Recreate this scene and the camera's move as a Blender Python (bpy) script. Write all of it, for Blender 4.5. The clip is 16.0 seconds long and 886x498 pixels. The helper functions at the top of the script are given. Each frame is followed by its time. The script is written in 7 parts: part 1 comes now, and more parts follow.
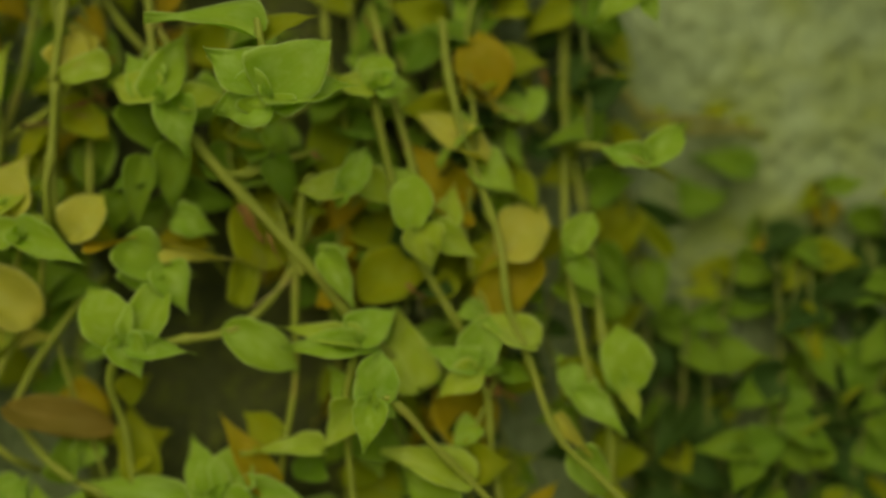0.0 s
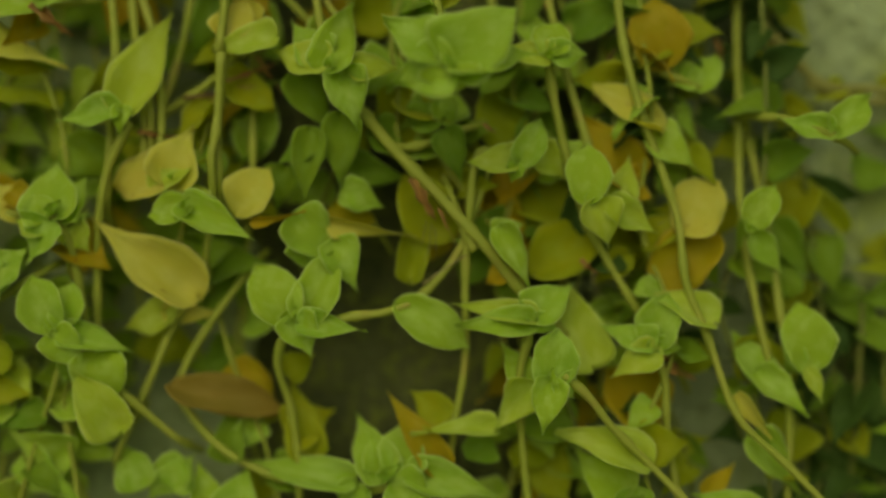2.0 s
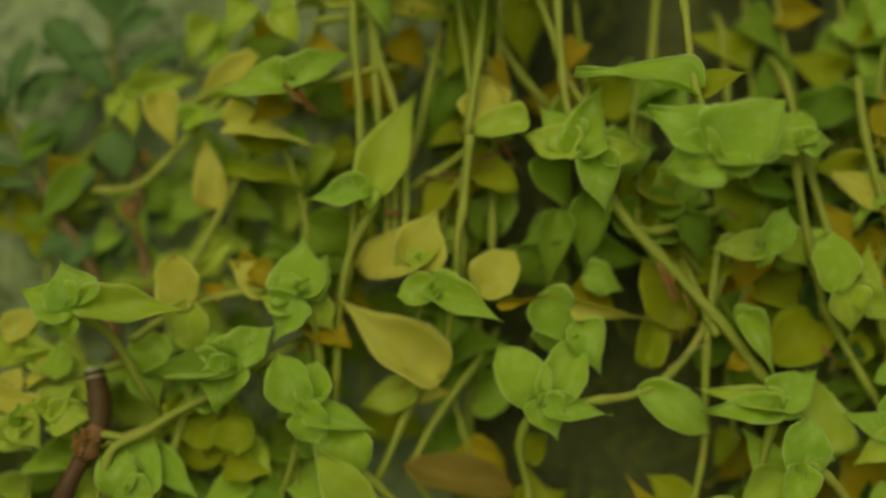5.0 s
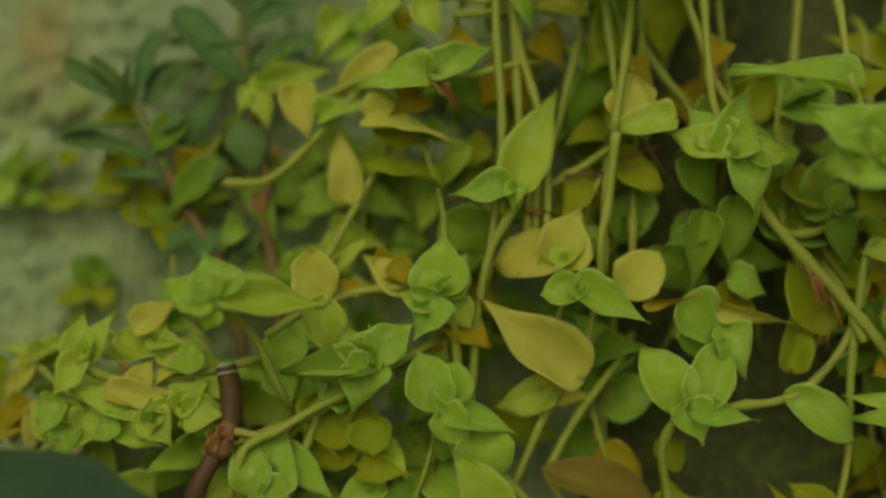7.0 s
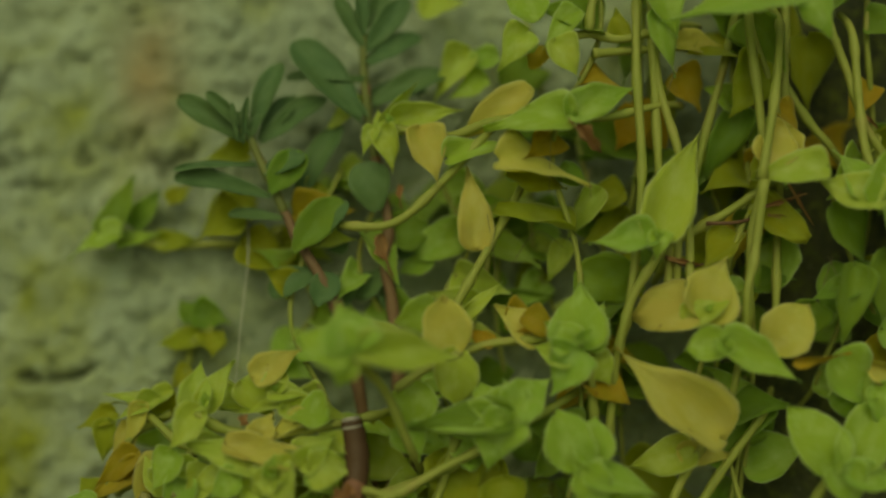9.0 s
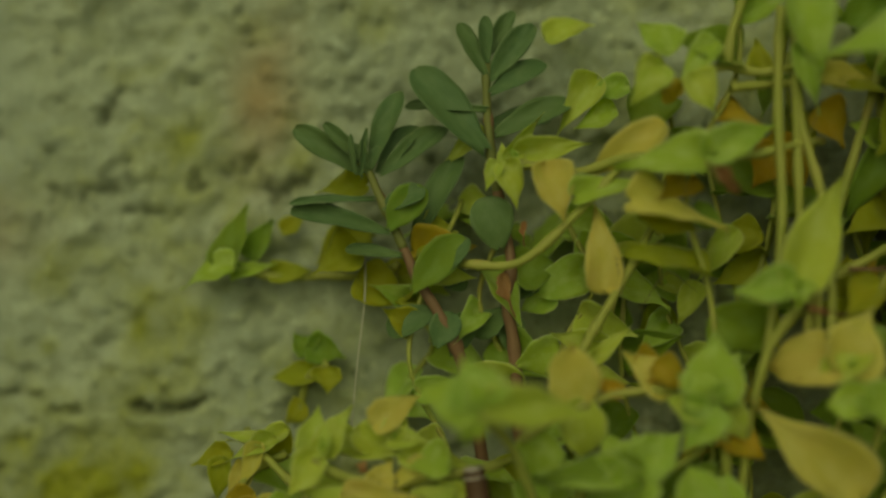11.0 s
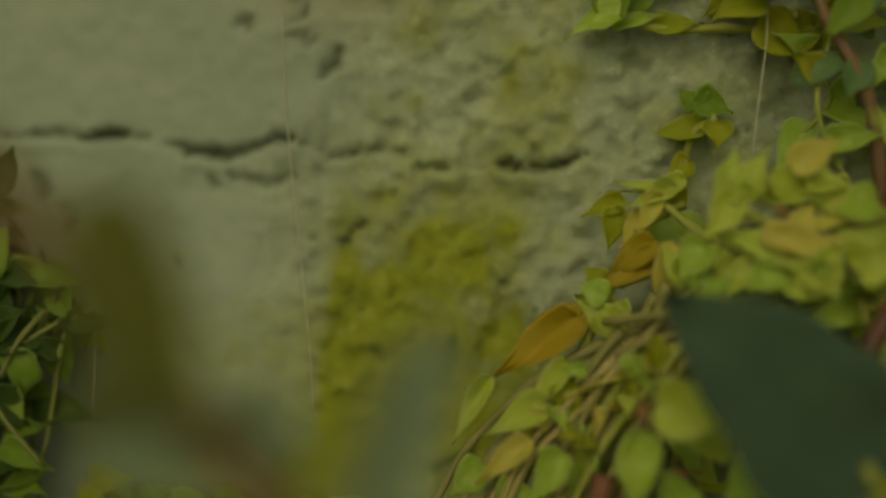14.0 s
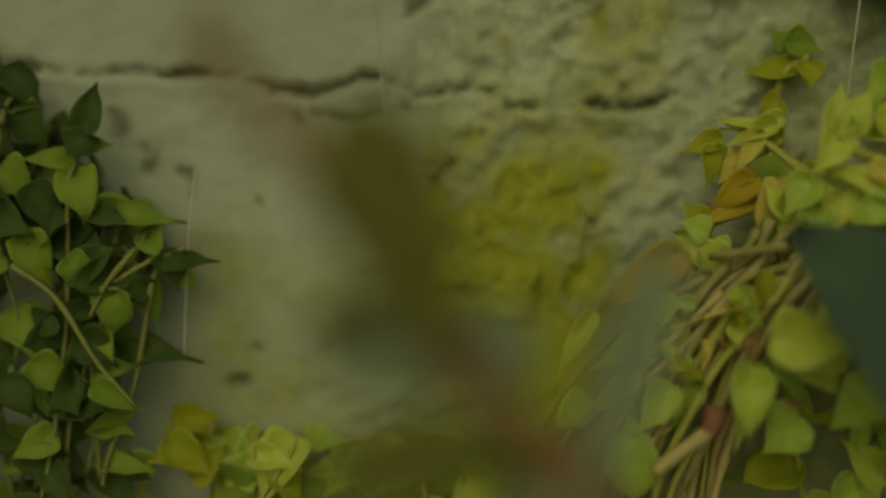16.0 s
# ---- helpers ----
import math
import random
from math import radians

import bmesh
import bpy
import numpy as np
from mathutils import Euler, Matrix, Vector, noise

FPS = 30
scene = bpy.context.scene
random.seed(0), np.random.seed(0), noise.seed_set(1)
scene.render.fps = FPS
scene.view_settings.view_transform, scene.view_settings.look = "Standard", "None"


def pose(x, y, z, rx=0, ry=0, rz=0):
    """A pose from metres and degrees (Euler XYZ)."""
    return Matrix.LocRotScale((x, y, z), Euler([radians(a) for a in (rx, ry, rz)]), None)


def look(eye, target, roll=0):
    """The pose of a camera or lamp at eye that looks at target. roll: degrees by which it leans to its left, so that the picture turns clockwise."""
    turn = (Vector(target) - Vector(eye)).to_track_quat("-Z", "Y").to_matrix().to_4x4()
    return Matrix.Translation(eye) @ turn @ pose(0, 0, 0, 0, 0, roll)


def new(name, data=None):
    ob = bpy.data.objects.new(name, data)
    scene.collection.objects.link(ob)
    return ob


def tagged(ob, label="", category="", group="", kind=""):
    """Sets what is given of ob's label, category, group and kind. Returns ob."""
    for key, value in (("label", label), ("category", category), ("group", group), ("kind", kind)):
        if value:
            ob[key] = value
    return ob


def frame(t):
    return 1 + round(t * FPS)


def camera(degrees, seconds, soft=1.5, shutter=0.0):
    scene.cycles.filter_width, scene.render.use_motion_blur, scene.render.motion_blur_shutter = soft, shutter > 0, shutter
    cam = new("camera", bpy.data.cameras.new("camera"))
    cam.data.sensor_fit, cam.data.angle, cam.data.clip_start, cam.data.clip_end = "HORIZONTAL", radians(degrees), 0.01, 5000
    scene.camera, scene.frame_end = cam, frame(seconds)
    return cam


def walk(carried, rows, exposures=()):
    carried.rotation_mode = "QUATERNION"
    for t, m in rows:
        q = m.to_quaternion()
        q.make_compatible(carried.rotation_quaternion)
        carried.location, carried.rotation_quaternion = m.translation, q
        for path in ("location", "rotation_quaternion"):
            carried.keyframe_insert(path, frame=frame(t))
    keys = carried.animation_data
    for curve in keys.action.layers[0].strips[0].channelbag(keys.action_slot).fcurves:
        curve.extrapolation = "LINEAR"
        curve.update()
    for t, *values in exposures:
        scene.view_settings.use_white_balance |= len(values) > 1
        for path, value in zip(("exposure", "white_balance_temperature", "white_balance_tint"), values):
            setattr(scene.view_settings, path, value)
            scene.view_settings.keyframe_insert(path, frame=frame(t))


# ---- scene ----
cam = camera(38.0, 16.0, soft=2.5)
cam.data.dof.use_dof = True
cam.data.dof.focus_distance = 0.343
cam.data.dof.aperture_fstop = 2.0
PATH = [
    (0, (0.10485, -0.01723, 0.66987), (0.10546, 0.34253, 0.68292), -0.52),
    (0.5, (0.09588, -0.01380, 0.64878), (0.09713, 0.34518, 0.67584), -0.69),
    (1, (0.08677, -0.01086, 0.65461), (0.08243, 0.34865, 0.67289), -0.50),
    (1.5, (0.07720, -0.00931, 0.66693), (0.07060, 0.35057, 0.67327), -0.55),
    (2, (0.06497, -0.00686, 0.66972), (0.05657, 0.35298, 0.67668), -0.47),
    (2.5, (0.05914, -0.00486, 0.67069), (0.04967, 0.35488, 0.68048), -0.36),
    (3, (0.04564, -0.00421, 0.67522), (0.03797, 0.35564, 0.68247), -0.42),
    (3.5, (0.03354, -0.00414, 0.67465), (0.02511, 0.35556, 0.68657), -0.15),
    (4, (0.02072, -0.00703, 0.68059), (0.01455, 0.35275, 0.69182), -0.09),
    (4.5, (0.00620, -0.00951, 0.68534), (0.00083, 0.35028, 0.69634), 0.38),
    (4.7, (0.00170, -0.01034, 0.68383), (-0.00462, 0.34929, 0.69880), 0.49),
    (6.8, (-0.04577, -0.00352, 0.67269), (-0.04666, 0.35557, 0.69816), 1.39),
    (7, (-0.04845, -0.00252, 0.67364), (-0.05057, 0.35659, 0.69890), 1.57),
    (7.5, (-0.06013, 0.00029, 0.67795), (-0.06107, 0.35927, 0.70508), 2.25),
    (8, (-0.07066, 0.00484, 0.67607), (-0.07186, 0.36370, 0.70469), 2.15),
    (8.5, (-0.08449, 0.01135, 0.67611), (-0.08621, 0.36996, 0.70770), 2.34),
    (9, (-0.08504, 0.01358, 0.68345), (-0.08707, 0.37244, 0.71205), 2.30),
    (9.2, (-0.08968, 0.01442, 0.68397), (-0.09109, 0.37308, 0.71500), 2.45),
    (11.3, (-0.10394, 0.02748, 0.71120), (-0.13077, 0.38642, 0.71742), 3.09),
    (11.5, (-0.10983, 0.02905, 0.70793), (-0.13889, 0.38786, 0.71116), 3.10),
    (12, (-0.13298, 0.03258, 0.69594), (-0.16327, 0.39131, 0.69562), 3.56),
    (12.5, (-0.14828, 0.03317, 0.68686), (-0.18314, 0.39145, 0.68237), 3.64),
    (13, (-0.15733, 0.03085, 0.67942), (-0.19314, 0.38899, 0.67170), 3.77),
    (13.5, (-0.16891, 0.03020, 0.66887), (-0.20985, 0.38770, 0.65797), 3.93),
    (14, (-0.18700, 0.02798, 0.66140), (-0.22327, 0.38583, 0.64625), 4.26),
    (14.5, (-0.19688, 0.02584, 0.66111), (-0.22837, 0.38395, 0.64212), 4.43),
    (15, (-0.21461, 0.02488, 0.65898), (-0.23865, 0.38345, 0.63776), 4.76),
    (15.5, (-0.22431, 0.02465, 0.65582), (-0.23965, 0.38354, 0.63214), 4.54),
    (16, (-0.23677, 0.02306, 0.64959), (-0.24729, 0.38221, 0.62722), 4.39),
]
EXPOSURES = [(0.0, 0.16, 12700, -36), (2.5, 0.26, 12400, -36), (4.7, 0.28, 12000, -36), (7.0, 0.21, 10200, -34), (9.0, 0.11, 9600, -32), (12.5, -0.08, 10100, -20), (16.0, -0.13, 10400, -14)]
walk(cam, [(t, look(eye, target, roll)) for t, eye, target, roll in PATH], EXPOSURES)

# ---- light: an overcast sky with a wide, weak sun ----
world = bpy.data.worlds.new("overcast_sky")
scene.world = world
world.use_nodes = True
wt = world.node_tree
sky = wt.nodes.new("ShaderNodeTexSky")
sky.sky_type = "NISHITA"
sky.sun_disc = False
sky.sun_elevation, sky.sun_rotation = radians(40), radians(194)
sky.air_density, sky.dust_density = 1.0, 4.0
wt.links.new(sky.outputs[0], wt.nodes["Background"].inputs[0])
wt.nodes["Background"].inputs[1].default_value = 0.05
sun = new("sun", bpy.data.lights.new("sun", "SUN"))
sun.data.energy, sun.data.angle, sun.data.color = 1.15, radians(80), (1.0, 0.97, 0.86)
sun.matrix_world = look((-0.45, -2.3, 1.45), (0.0, 0.35, 0.6))

# ---- materials ----
def material(name):
    m = bpy.data.materials.new(name)
    m.use_nodes = True
    t = m.node_tree
    t.nodes.clear()
    return m, t


def node(t, kind, **values):
    n = t.nodes.new("ShaderNode" + kind)
    for key, value in values.items():
        if key.startswith("in_"):
            n.inputs[int(key[3:])].default_value = value
    return n


def math_node(t, op, a, b=None, clamp=False):
    n = t.nodes.new("ShaderNodeMath")
    n.operation, n.use_clamp = op, clamp
    for slot, v in ((0, a), (1, b)):
        if v is None:
            continue
        if isinstance(v, (int, float)):
            n.inputs[slot].default_value = v
        else:
            t.links.new(v, n.inputs[slot])
    return n.outputs[0]


def noise_node(t, coord, scale, detail=4.0, rough=0.55, w=None):
    n = t.nodes.new("ShaderNodeTexNoise")
    n.inputs["Scale"].default_value, n.inputs["Detail"].default_value, n.inputs["Roughness"].default_value = scale, detail, rough
    if w is not None:
        n.noise_dimensions = "4D"
        t.links.new(w, n.inputs["W"])
    t.links.new(coord, n.inputs["Vector"])
    return n.outputs["Fac"]


def ramp(t, fac, stops):
    n = t.nodes.new("ShaderNodeValToRGB")
    els = n.color_ramp.elements
    while len(els) < len(stops):
        els.new(0.5)
    for e, (p, c) in zip(els, stops):
        e.position, e.color = p, (*c, 1) if len(c) == 3 else c
    t.links.new(fac, n.inputs[0])
    return n.outputs[0]


def mix(t, fac, a, b):
    n = t.nodes.new("ShaderNodeMix")
    n.data_type = "RGBA"
    for slot, v in ((0, fac), (6, a), (7, b)):
        if isinstance(v, (int, float)):
            n.inputs[slot].default_value = v
        elif isinstance(v, tuple):
            n.inputs[slot].default_value = (*v, 1)
        else:
            t.links.new(v, n.inputs[slot])
    return n.outputs[2]


def finish(m, t, colour, rough, bump=None, bump_strength=0.3, bump_distance=0.0005, translucent=0.0, gloss=0.25, felt=0.0):
    out = node(t, "OutputMaterial")
    p = node(t, "BsdfPrincipled")
    if isinstance(colour, tuple):
        p.inputs["Base Color"].default_value = (*colour, 1)
    else:
        t.links.new(colour, p.inputs["Base Color"])
    if isinstance(rough, (int, float)):
        p.inputs["Roughness"].default_value = rough
    else:
        t.links.new(rough, p.inputs["Roughness"])
    p.inputs["Specular IOR Level"].default_value = gloss
    if felt:
        p.inputs["Sheen Weight"].default_value, p.inputs["Sheen Roughness"].default_value = felt, 0.45
        p.inputs["Sheen Tint"].default_value = (0.85, 0.95, 0.62, 1)
    shader = p.outputs[0]
    if bump is not None:
        b = node(t, "Bump")
        b.inputs["Strength"].default_value, b.inputs["Distance"].default_value = bump_strength, bump_distance
        t.links.new(bump, b.inputs["Height"])
        t.links.new(b.outputs[0], p.inputs["Normal"])
    if translucent:
        tr = node(t, "BsdfTranslucent")
        if isinstance(colour, tuple):
            tr.inputs[0].default_value = (*colour, 1)
        else:
            t.links.new(colour, tr.inputs[0])
        ms = node(t, "MixShader", in_0=translucent)
        t.links.new(shader, ms.inputs[1])
        t.links.new(tr.outputs[0], ms.inputs[2])
        shader = ms.outputs[0]
    t.links.new(shader, out.inputs[0])
    return m


def leaf_material(name, colour, edge, vary, blotch, blotch_amount=0.5, rough=0.5, translucent=0.58, brown=0.12, felt=0.5):
    """A living leaf under a fine down: pale cloudy patches of painted sheen, a pale margin, faint long veins, each leaf
    a little different.
    """
    m, t = material(name)
    uv = node(t, "UVMap").outputs[0]
    sep = node(t, "SeparateXYZ")
    t.links.new(uv, sep.inputs[0])
    side = math_node(t, "MULTIPLY", math_node(t, "ABSOLUTE", math_node(t, "SUBTRACT", sep.outputs[0], 0.5)), 2.0)
    info = node(t, "ObjectInfo")
    rnd = info.outputs["Random"]
    obj = node(t, "TexCoord").outputs["Object"]
    n1 = noise_node(t, obj, 2.2, 3.0, 0.55, math_node(t, "MULTIPLY", rnd, 40.0))
    n2 = noise_node(t, obj, 9.0, 5.0, 0.6, math_node(t, "MULTIPLY", rnd, 90.0))
    n3 = noise_node(t, obj, 60.0, 3.0, 0.6, math_node(t, "MULTIPLY", rnd, 60.0))
    base = mix(t, rnd, colour, vary)
    patch = math_node(t, "MULTIPLY", math_node(t, "SUBTRACT", n1, 0.42, True), 3.0 * blotch_amount, True)
    base = mix(t, patch, base, blotch)
    # sheen of the downy blade, painted as pale clouds over its middle
    sheen_cloud = math_node(t, "MULTIPLY", math_node(t, "SUBTRACT", noise_node(t, obj, 3.6, 2.0, 0.5, math_node(t, "MULTIPLY", rnd, 71.0)), 0.44, True), 3.4, True)
    sheen_cloud = math_node(t, "MULTIPLY", sheen_cloud, math_node(t, "SUBTRACT", 1.0, math_node(t, "MULTIPLY", side, 0.5)))
    base = mix(t, math_node(t, "MULTIPLY", sheen_cloud, 0.55), base, edge)
    vein = math_node(t, "POWER", math_node(t, "ABSOLUTE", math_node(t, "SINE", math_node(t, "MULTIPLY", side, 18.0))), 6.0)
    base = mix(t, math_node(t, "MULTIPLY", vein, 0.03), base, edge)
    rim = math_node(t, "MULTIPLY", math_node(t, "SUBTRACT", math_node(t, "ADD", side, math_node(t, "MULTIPLY", n2, 0.10)), 0.965, True), 14.0, True)
    base = mix(t, math_node(t, "MULTIPLY", rim, 0.9), base, edge)
    speck = math_node(t, "MULTIPLY", math_node(t, "SUBTRACT", n2, 0.55, True), 4.0, True)
    base = mix(t, math_node(t, "MULTIPLY", speck, 0.30), base, edge)
    dull = math_node(t, "MULTIPLY", math_node(t, "SUBTRACT", 0.46, n2, True), 4.0, True)
    base = mix(t, math_node(t, "MULTIPLY", dull, 0.35), base, vary)
    base = mix(t, math_node(t, "MULTIPLY", math_node(t, "SUBTRACT", n3, 0.5, True), 0.9, True), base, vary)
    tip = math_node(t, "MULTIPLY", math_node(t, "SUBTRACT", math_node(t, "ADD", math_node(t, "MAXIMUM", side, sep.outputs[1]), math_node(t, "MULTIPLY", math_node(t, "SUBTRACT", n1, 0.5), 0.5)), 0.97, True), 7.0, True)
    base = mix(t, math_node(t, "MULTIPLY", tip, brown), base, (0.24, 0.13, 0.05))
    spot = math_node(t, "MULTIPLY", math_node(t, "SUBTRACT", noise_node(t, obj, 5.0, 2.0, 0.4, math_node(t, "MULTIPLY", rnd, 23.0)), 0.70, True), 12.0, True)
    base = mix(t, math_node(t, "MULTIPLY", spot, 0.7 * brown), base, (0.30, 0.12, 0.03))
    height = math_node(t, "ADD", math_node(t, "MULTIPLY", vein, 0.10), math_node(t, "ADD", math_node(t, "MULTIPLY", n2, 0.8), math_node(t, "MULTIPLY", n3, 0.2)))
    rr = math_node(t, "MULTIPLY_ADD", n1, 0.25)
    rr.node.inputs[2].default_value = rough - 0.02
    return finish(m, t, base, rr, height, 0.5, 0.0005, translucent, 0.34, felt)


def stem_material(name, a, b, joint):
    m, t = material(name)
    obj = node(t, "TexCoord").outputs["Object"]
    n1 = noise_node(t, obj, 70.0, 4.0)
    n2 = noise_node(t, obj, 420.0, 3.0)
    base = ramp(t, n1, ((0.3, a), (0.6, b), (0.78, joint)))
    base = mix(t, math_node(t, "MULTIPLY", n2, 0.25), base, joint)
    return finish(m, t, base, 0.5, n2, 0.4, 0.0004, 0.12)


LEAF = {
    "g": leaf_material("green_leaf", (0.420, 0.590, 0.115), (0.730, 0.840, 0.430), (0.490, 0.620, 0.105), (0.540, 0.640, 0.110)),
    "l": leaf_material("lime_leaf", (0.550, 0.655, 0.130), (0.770, 0.830, 0.420), (0.590, 0.660, 0.125), (0.640, 0.650, 0.140)),
    "y": leaf_material("yellow_leaf", (0.740, 0.685, 0.190), (0.820, 0.780, 0.370), (0.720, 0.620, 0.180), (0.640, 0.650, 0.160), 0.6, brown=0.7),
    "o": leaf_material("ochre_leaf", (0.640, 0.420, 0.045), (0.640, 0.500, 0.110), (0.500, 0.390, 0.040), (0.440, 0.420, 0.040), 0.6, brown=0.7),
    "n": leaf_material("olive_leaf", (0.400, 0.440, 0.042), (0.520, 0.560, 0.120), (0.470, 0.450, 0.042), (0.340, 0.430, 0.042)),
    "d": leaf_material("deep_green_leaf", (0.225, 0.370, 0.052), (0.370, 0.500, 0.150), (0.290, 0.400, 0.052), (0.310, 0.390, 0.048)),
    "b": leaf_material("dry_leaf", (0.46, 0.24, 0.10), (0.54, 0.34, 0.18), (0.44, 0.25, 0.12), (0.28, 0.10, 0.04), 0.8, 0.7, 0.3, felt=0.1),
    "s": leaf_material("shrub_leaf", (0.066, 0.130, 0.046), (0.15, 0.22, 0.10), (0.09, 0.150, 0.048), (0.12, 0.17, 0.050), 0.4, 0.5, 0.15, felt=0.15),
    "r": leaf_material("rusty_leaf", (0.40, 0.265, 0.075), (0.46, 0.33, 0.12), (0.36, 0.26, 0.065), (0.31, 0.25, 0.06), 0.6, brown=0.5, felt=0.2),
    # darker copy of the vine leaf, with shade put into its colour
    "e": leaf_material("shade_dark_leaf", (0.060, 0.120, 0.030), (0.12, 0.20, 0.06), (0.080, 0.140, 0.030), (0.10, 0.14, 0.028), felt=0.15),
    "q": leaf_material("dull_olive_leaf", (0.150, 0.180, 0.030), (0.20, 0.22, 0.05), (0.18, 0.18, 0.035), (0.15, 0.16, 0.03), felt=0.1),
    "p": leaf_material("pale_underside", (0.30, 0.38, 0.27), (0.36, 0.44, 0.32), (0.32, 0.39, 0.27), (0.26, 0.33, 0.21), felt=0.1),
    "k": leaf_material("broad_leaf", (0.032, 0.062, 0.042), (0.06, 0.10, 0.06), (0.036, 0.068, 0.046), (0.045, 0.078, 0.046), 0.4, 0.75, 0.1, felt=0.05),
}
STEM = stem_material("vine_stem", (0.25, 0.30, 0.06), (0.33, 0.35, 0.09), (0.36, 0.27, 0.10))
OLD_STEM = stem_material("old_vine_stem", (0.21, 0.205, 0.07), (0.28, 0.265, 0.105), (0.18, 0.11, 0.06))
PINK_STEM = stem_material("shrub_stem", (0.17, 0.085, 0.055), (0.24, 0.14, 0.09), (0.18, 0.16, 0.06))
GREEN_STEM = stem_material("green_shrub_stem", (0.13, 0.16, 0.05), (0.18, 0.20, 0.06), (0.20, 0.15, 0.07))
STRAW_STEM = stem_material("straw_stem", (0.34, 0.29, 0.12), (0.42, 0.36, 0.16), (0.26, 0.15, 0.08))
BARK = stem_material("brown_bark", (0.060, 0.030, 0.018), (0.10, 0.052, 0.028), (0.13, 0.08, 0.055))
FIBRE = stem_material("pale_fibre", (0.25, 0.21, 0.10), (0.30, 0.26, 0.14), (0.20, 0.14, 0.07))
PALE_THREAD = stem_material("pale_thread", (0.36, 0.36, 0.29), (0.44, 0.43, 0.35), (0.30, 0.28, 0.21))
CUT_WOOD = stem_material("cut_wood", (0.42, 0.36, 0.33), (0.52, 0.47, 0.42), (0.28, 0.22, 0.20))
PINK_JOINT = stem_material("pink_joint", (0.20, 0.085, 0.06), (0.27, 0.125, 0.085), (0.20, 0.085, 0.05))
PURPLE_STEM = stem_material("purple_stem", (0.085, 0.036, 0.030), (0.12, 0.055, 0.045), (0.16, 0.08, 0.05))
RED_ROOT = stem_material("red_fibre", (0.10, 0.05, 0.03), (0.17, 0.09, 0.055), (0.08, 0.04, 0.025))
DULL_STEM = stem_material("dull_shrub_stem", (0.17, 0.095, 0.045), (0.22, 0.13, 0.065), (0.14, 0.12, 0.04))


# ---- building blocks ----
def part(name, mesh, parent, label="", matrix=None):
    ob = new(name, mesh)
    ob.parent = parent
    if matrix is not None:
        ob.matrix_basis = matrix
    return tagged(ob, label)


def mesh_of(name, verts, faces, mat, smooth=True, uvs=None):
    me = bpy.data.meshes.new(name)
    me.from_pydata(verts, [], faces)
    if uvs is not None:
        layer = me.uv_layers.new(name="UVMap")
        for loop in me.loops:
            layer.data[loop.index].uv = uvs[loop.vertex_index]
    if smooth:
        me.polygons.foreach_set("use_smooth", [True] * len(me.polygons))
    me.materials.append(mat)
    me.update()
    return me


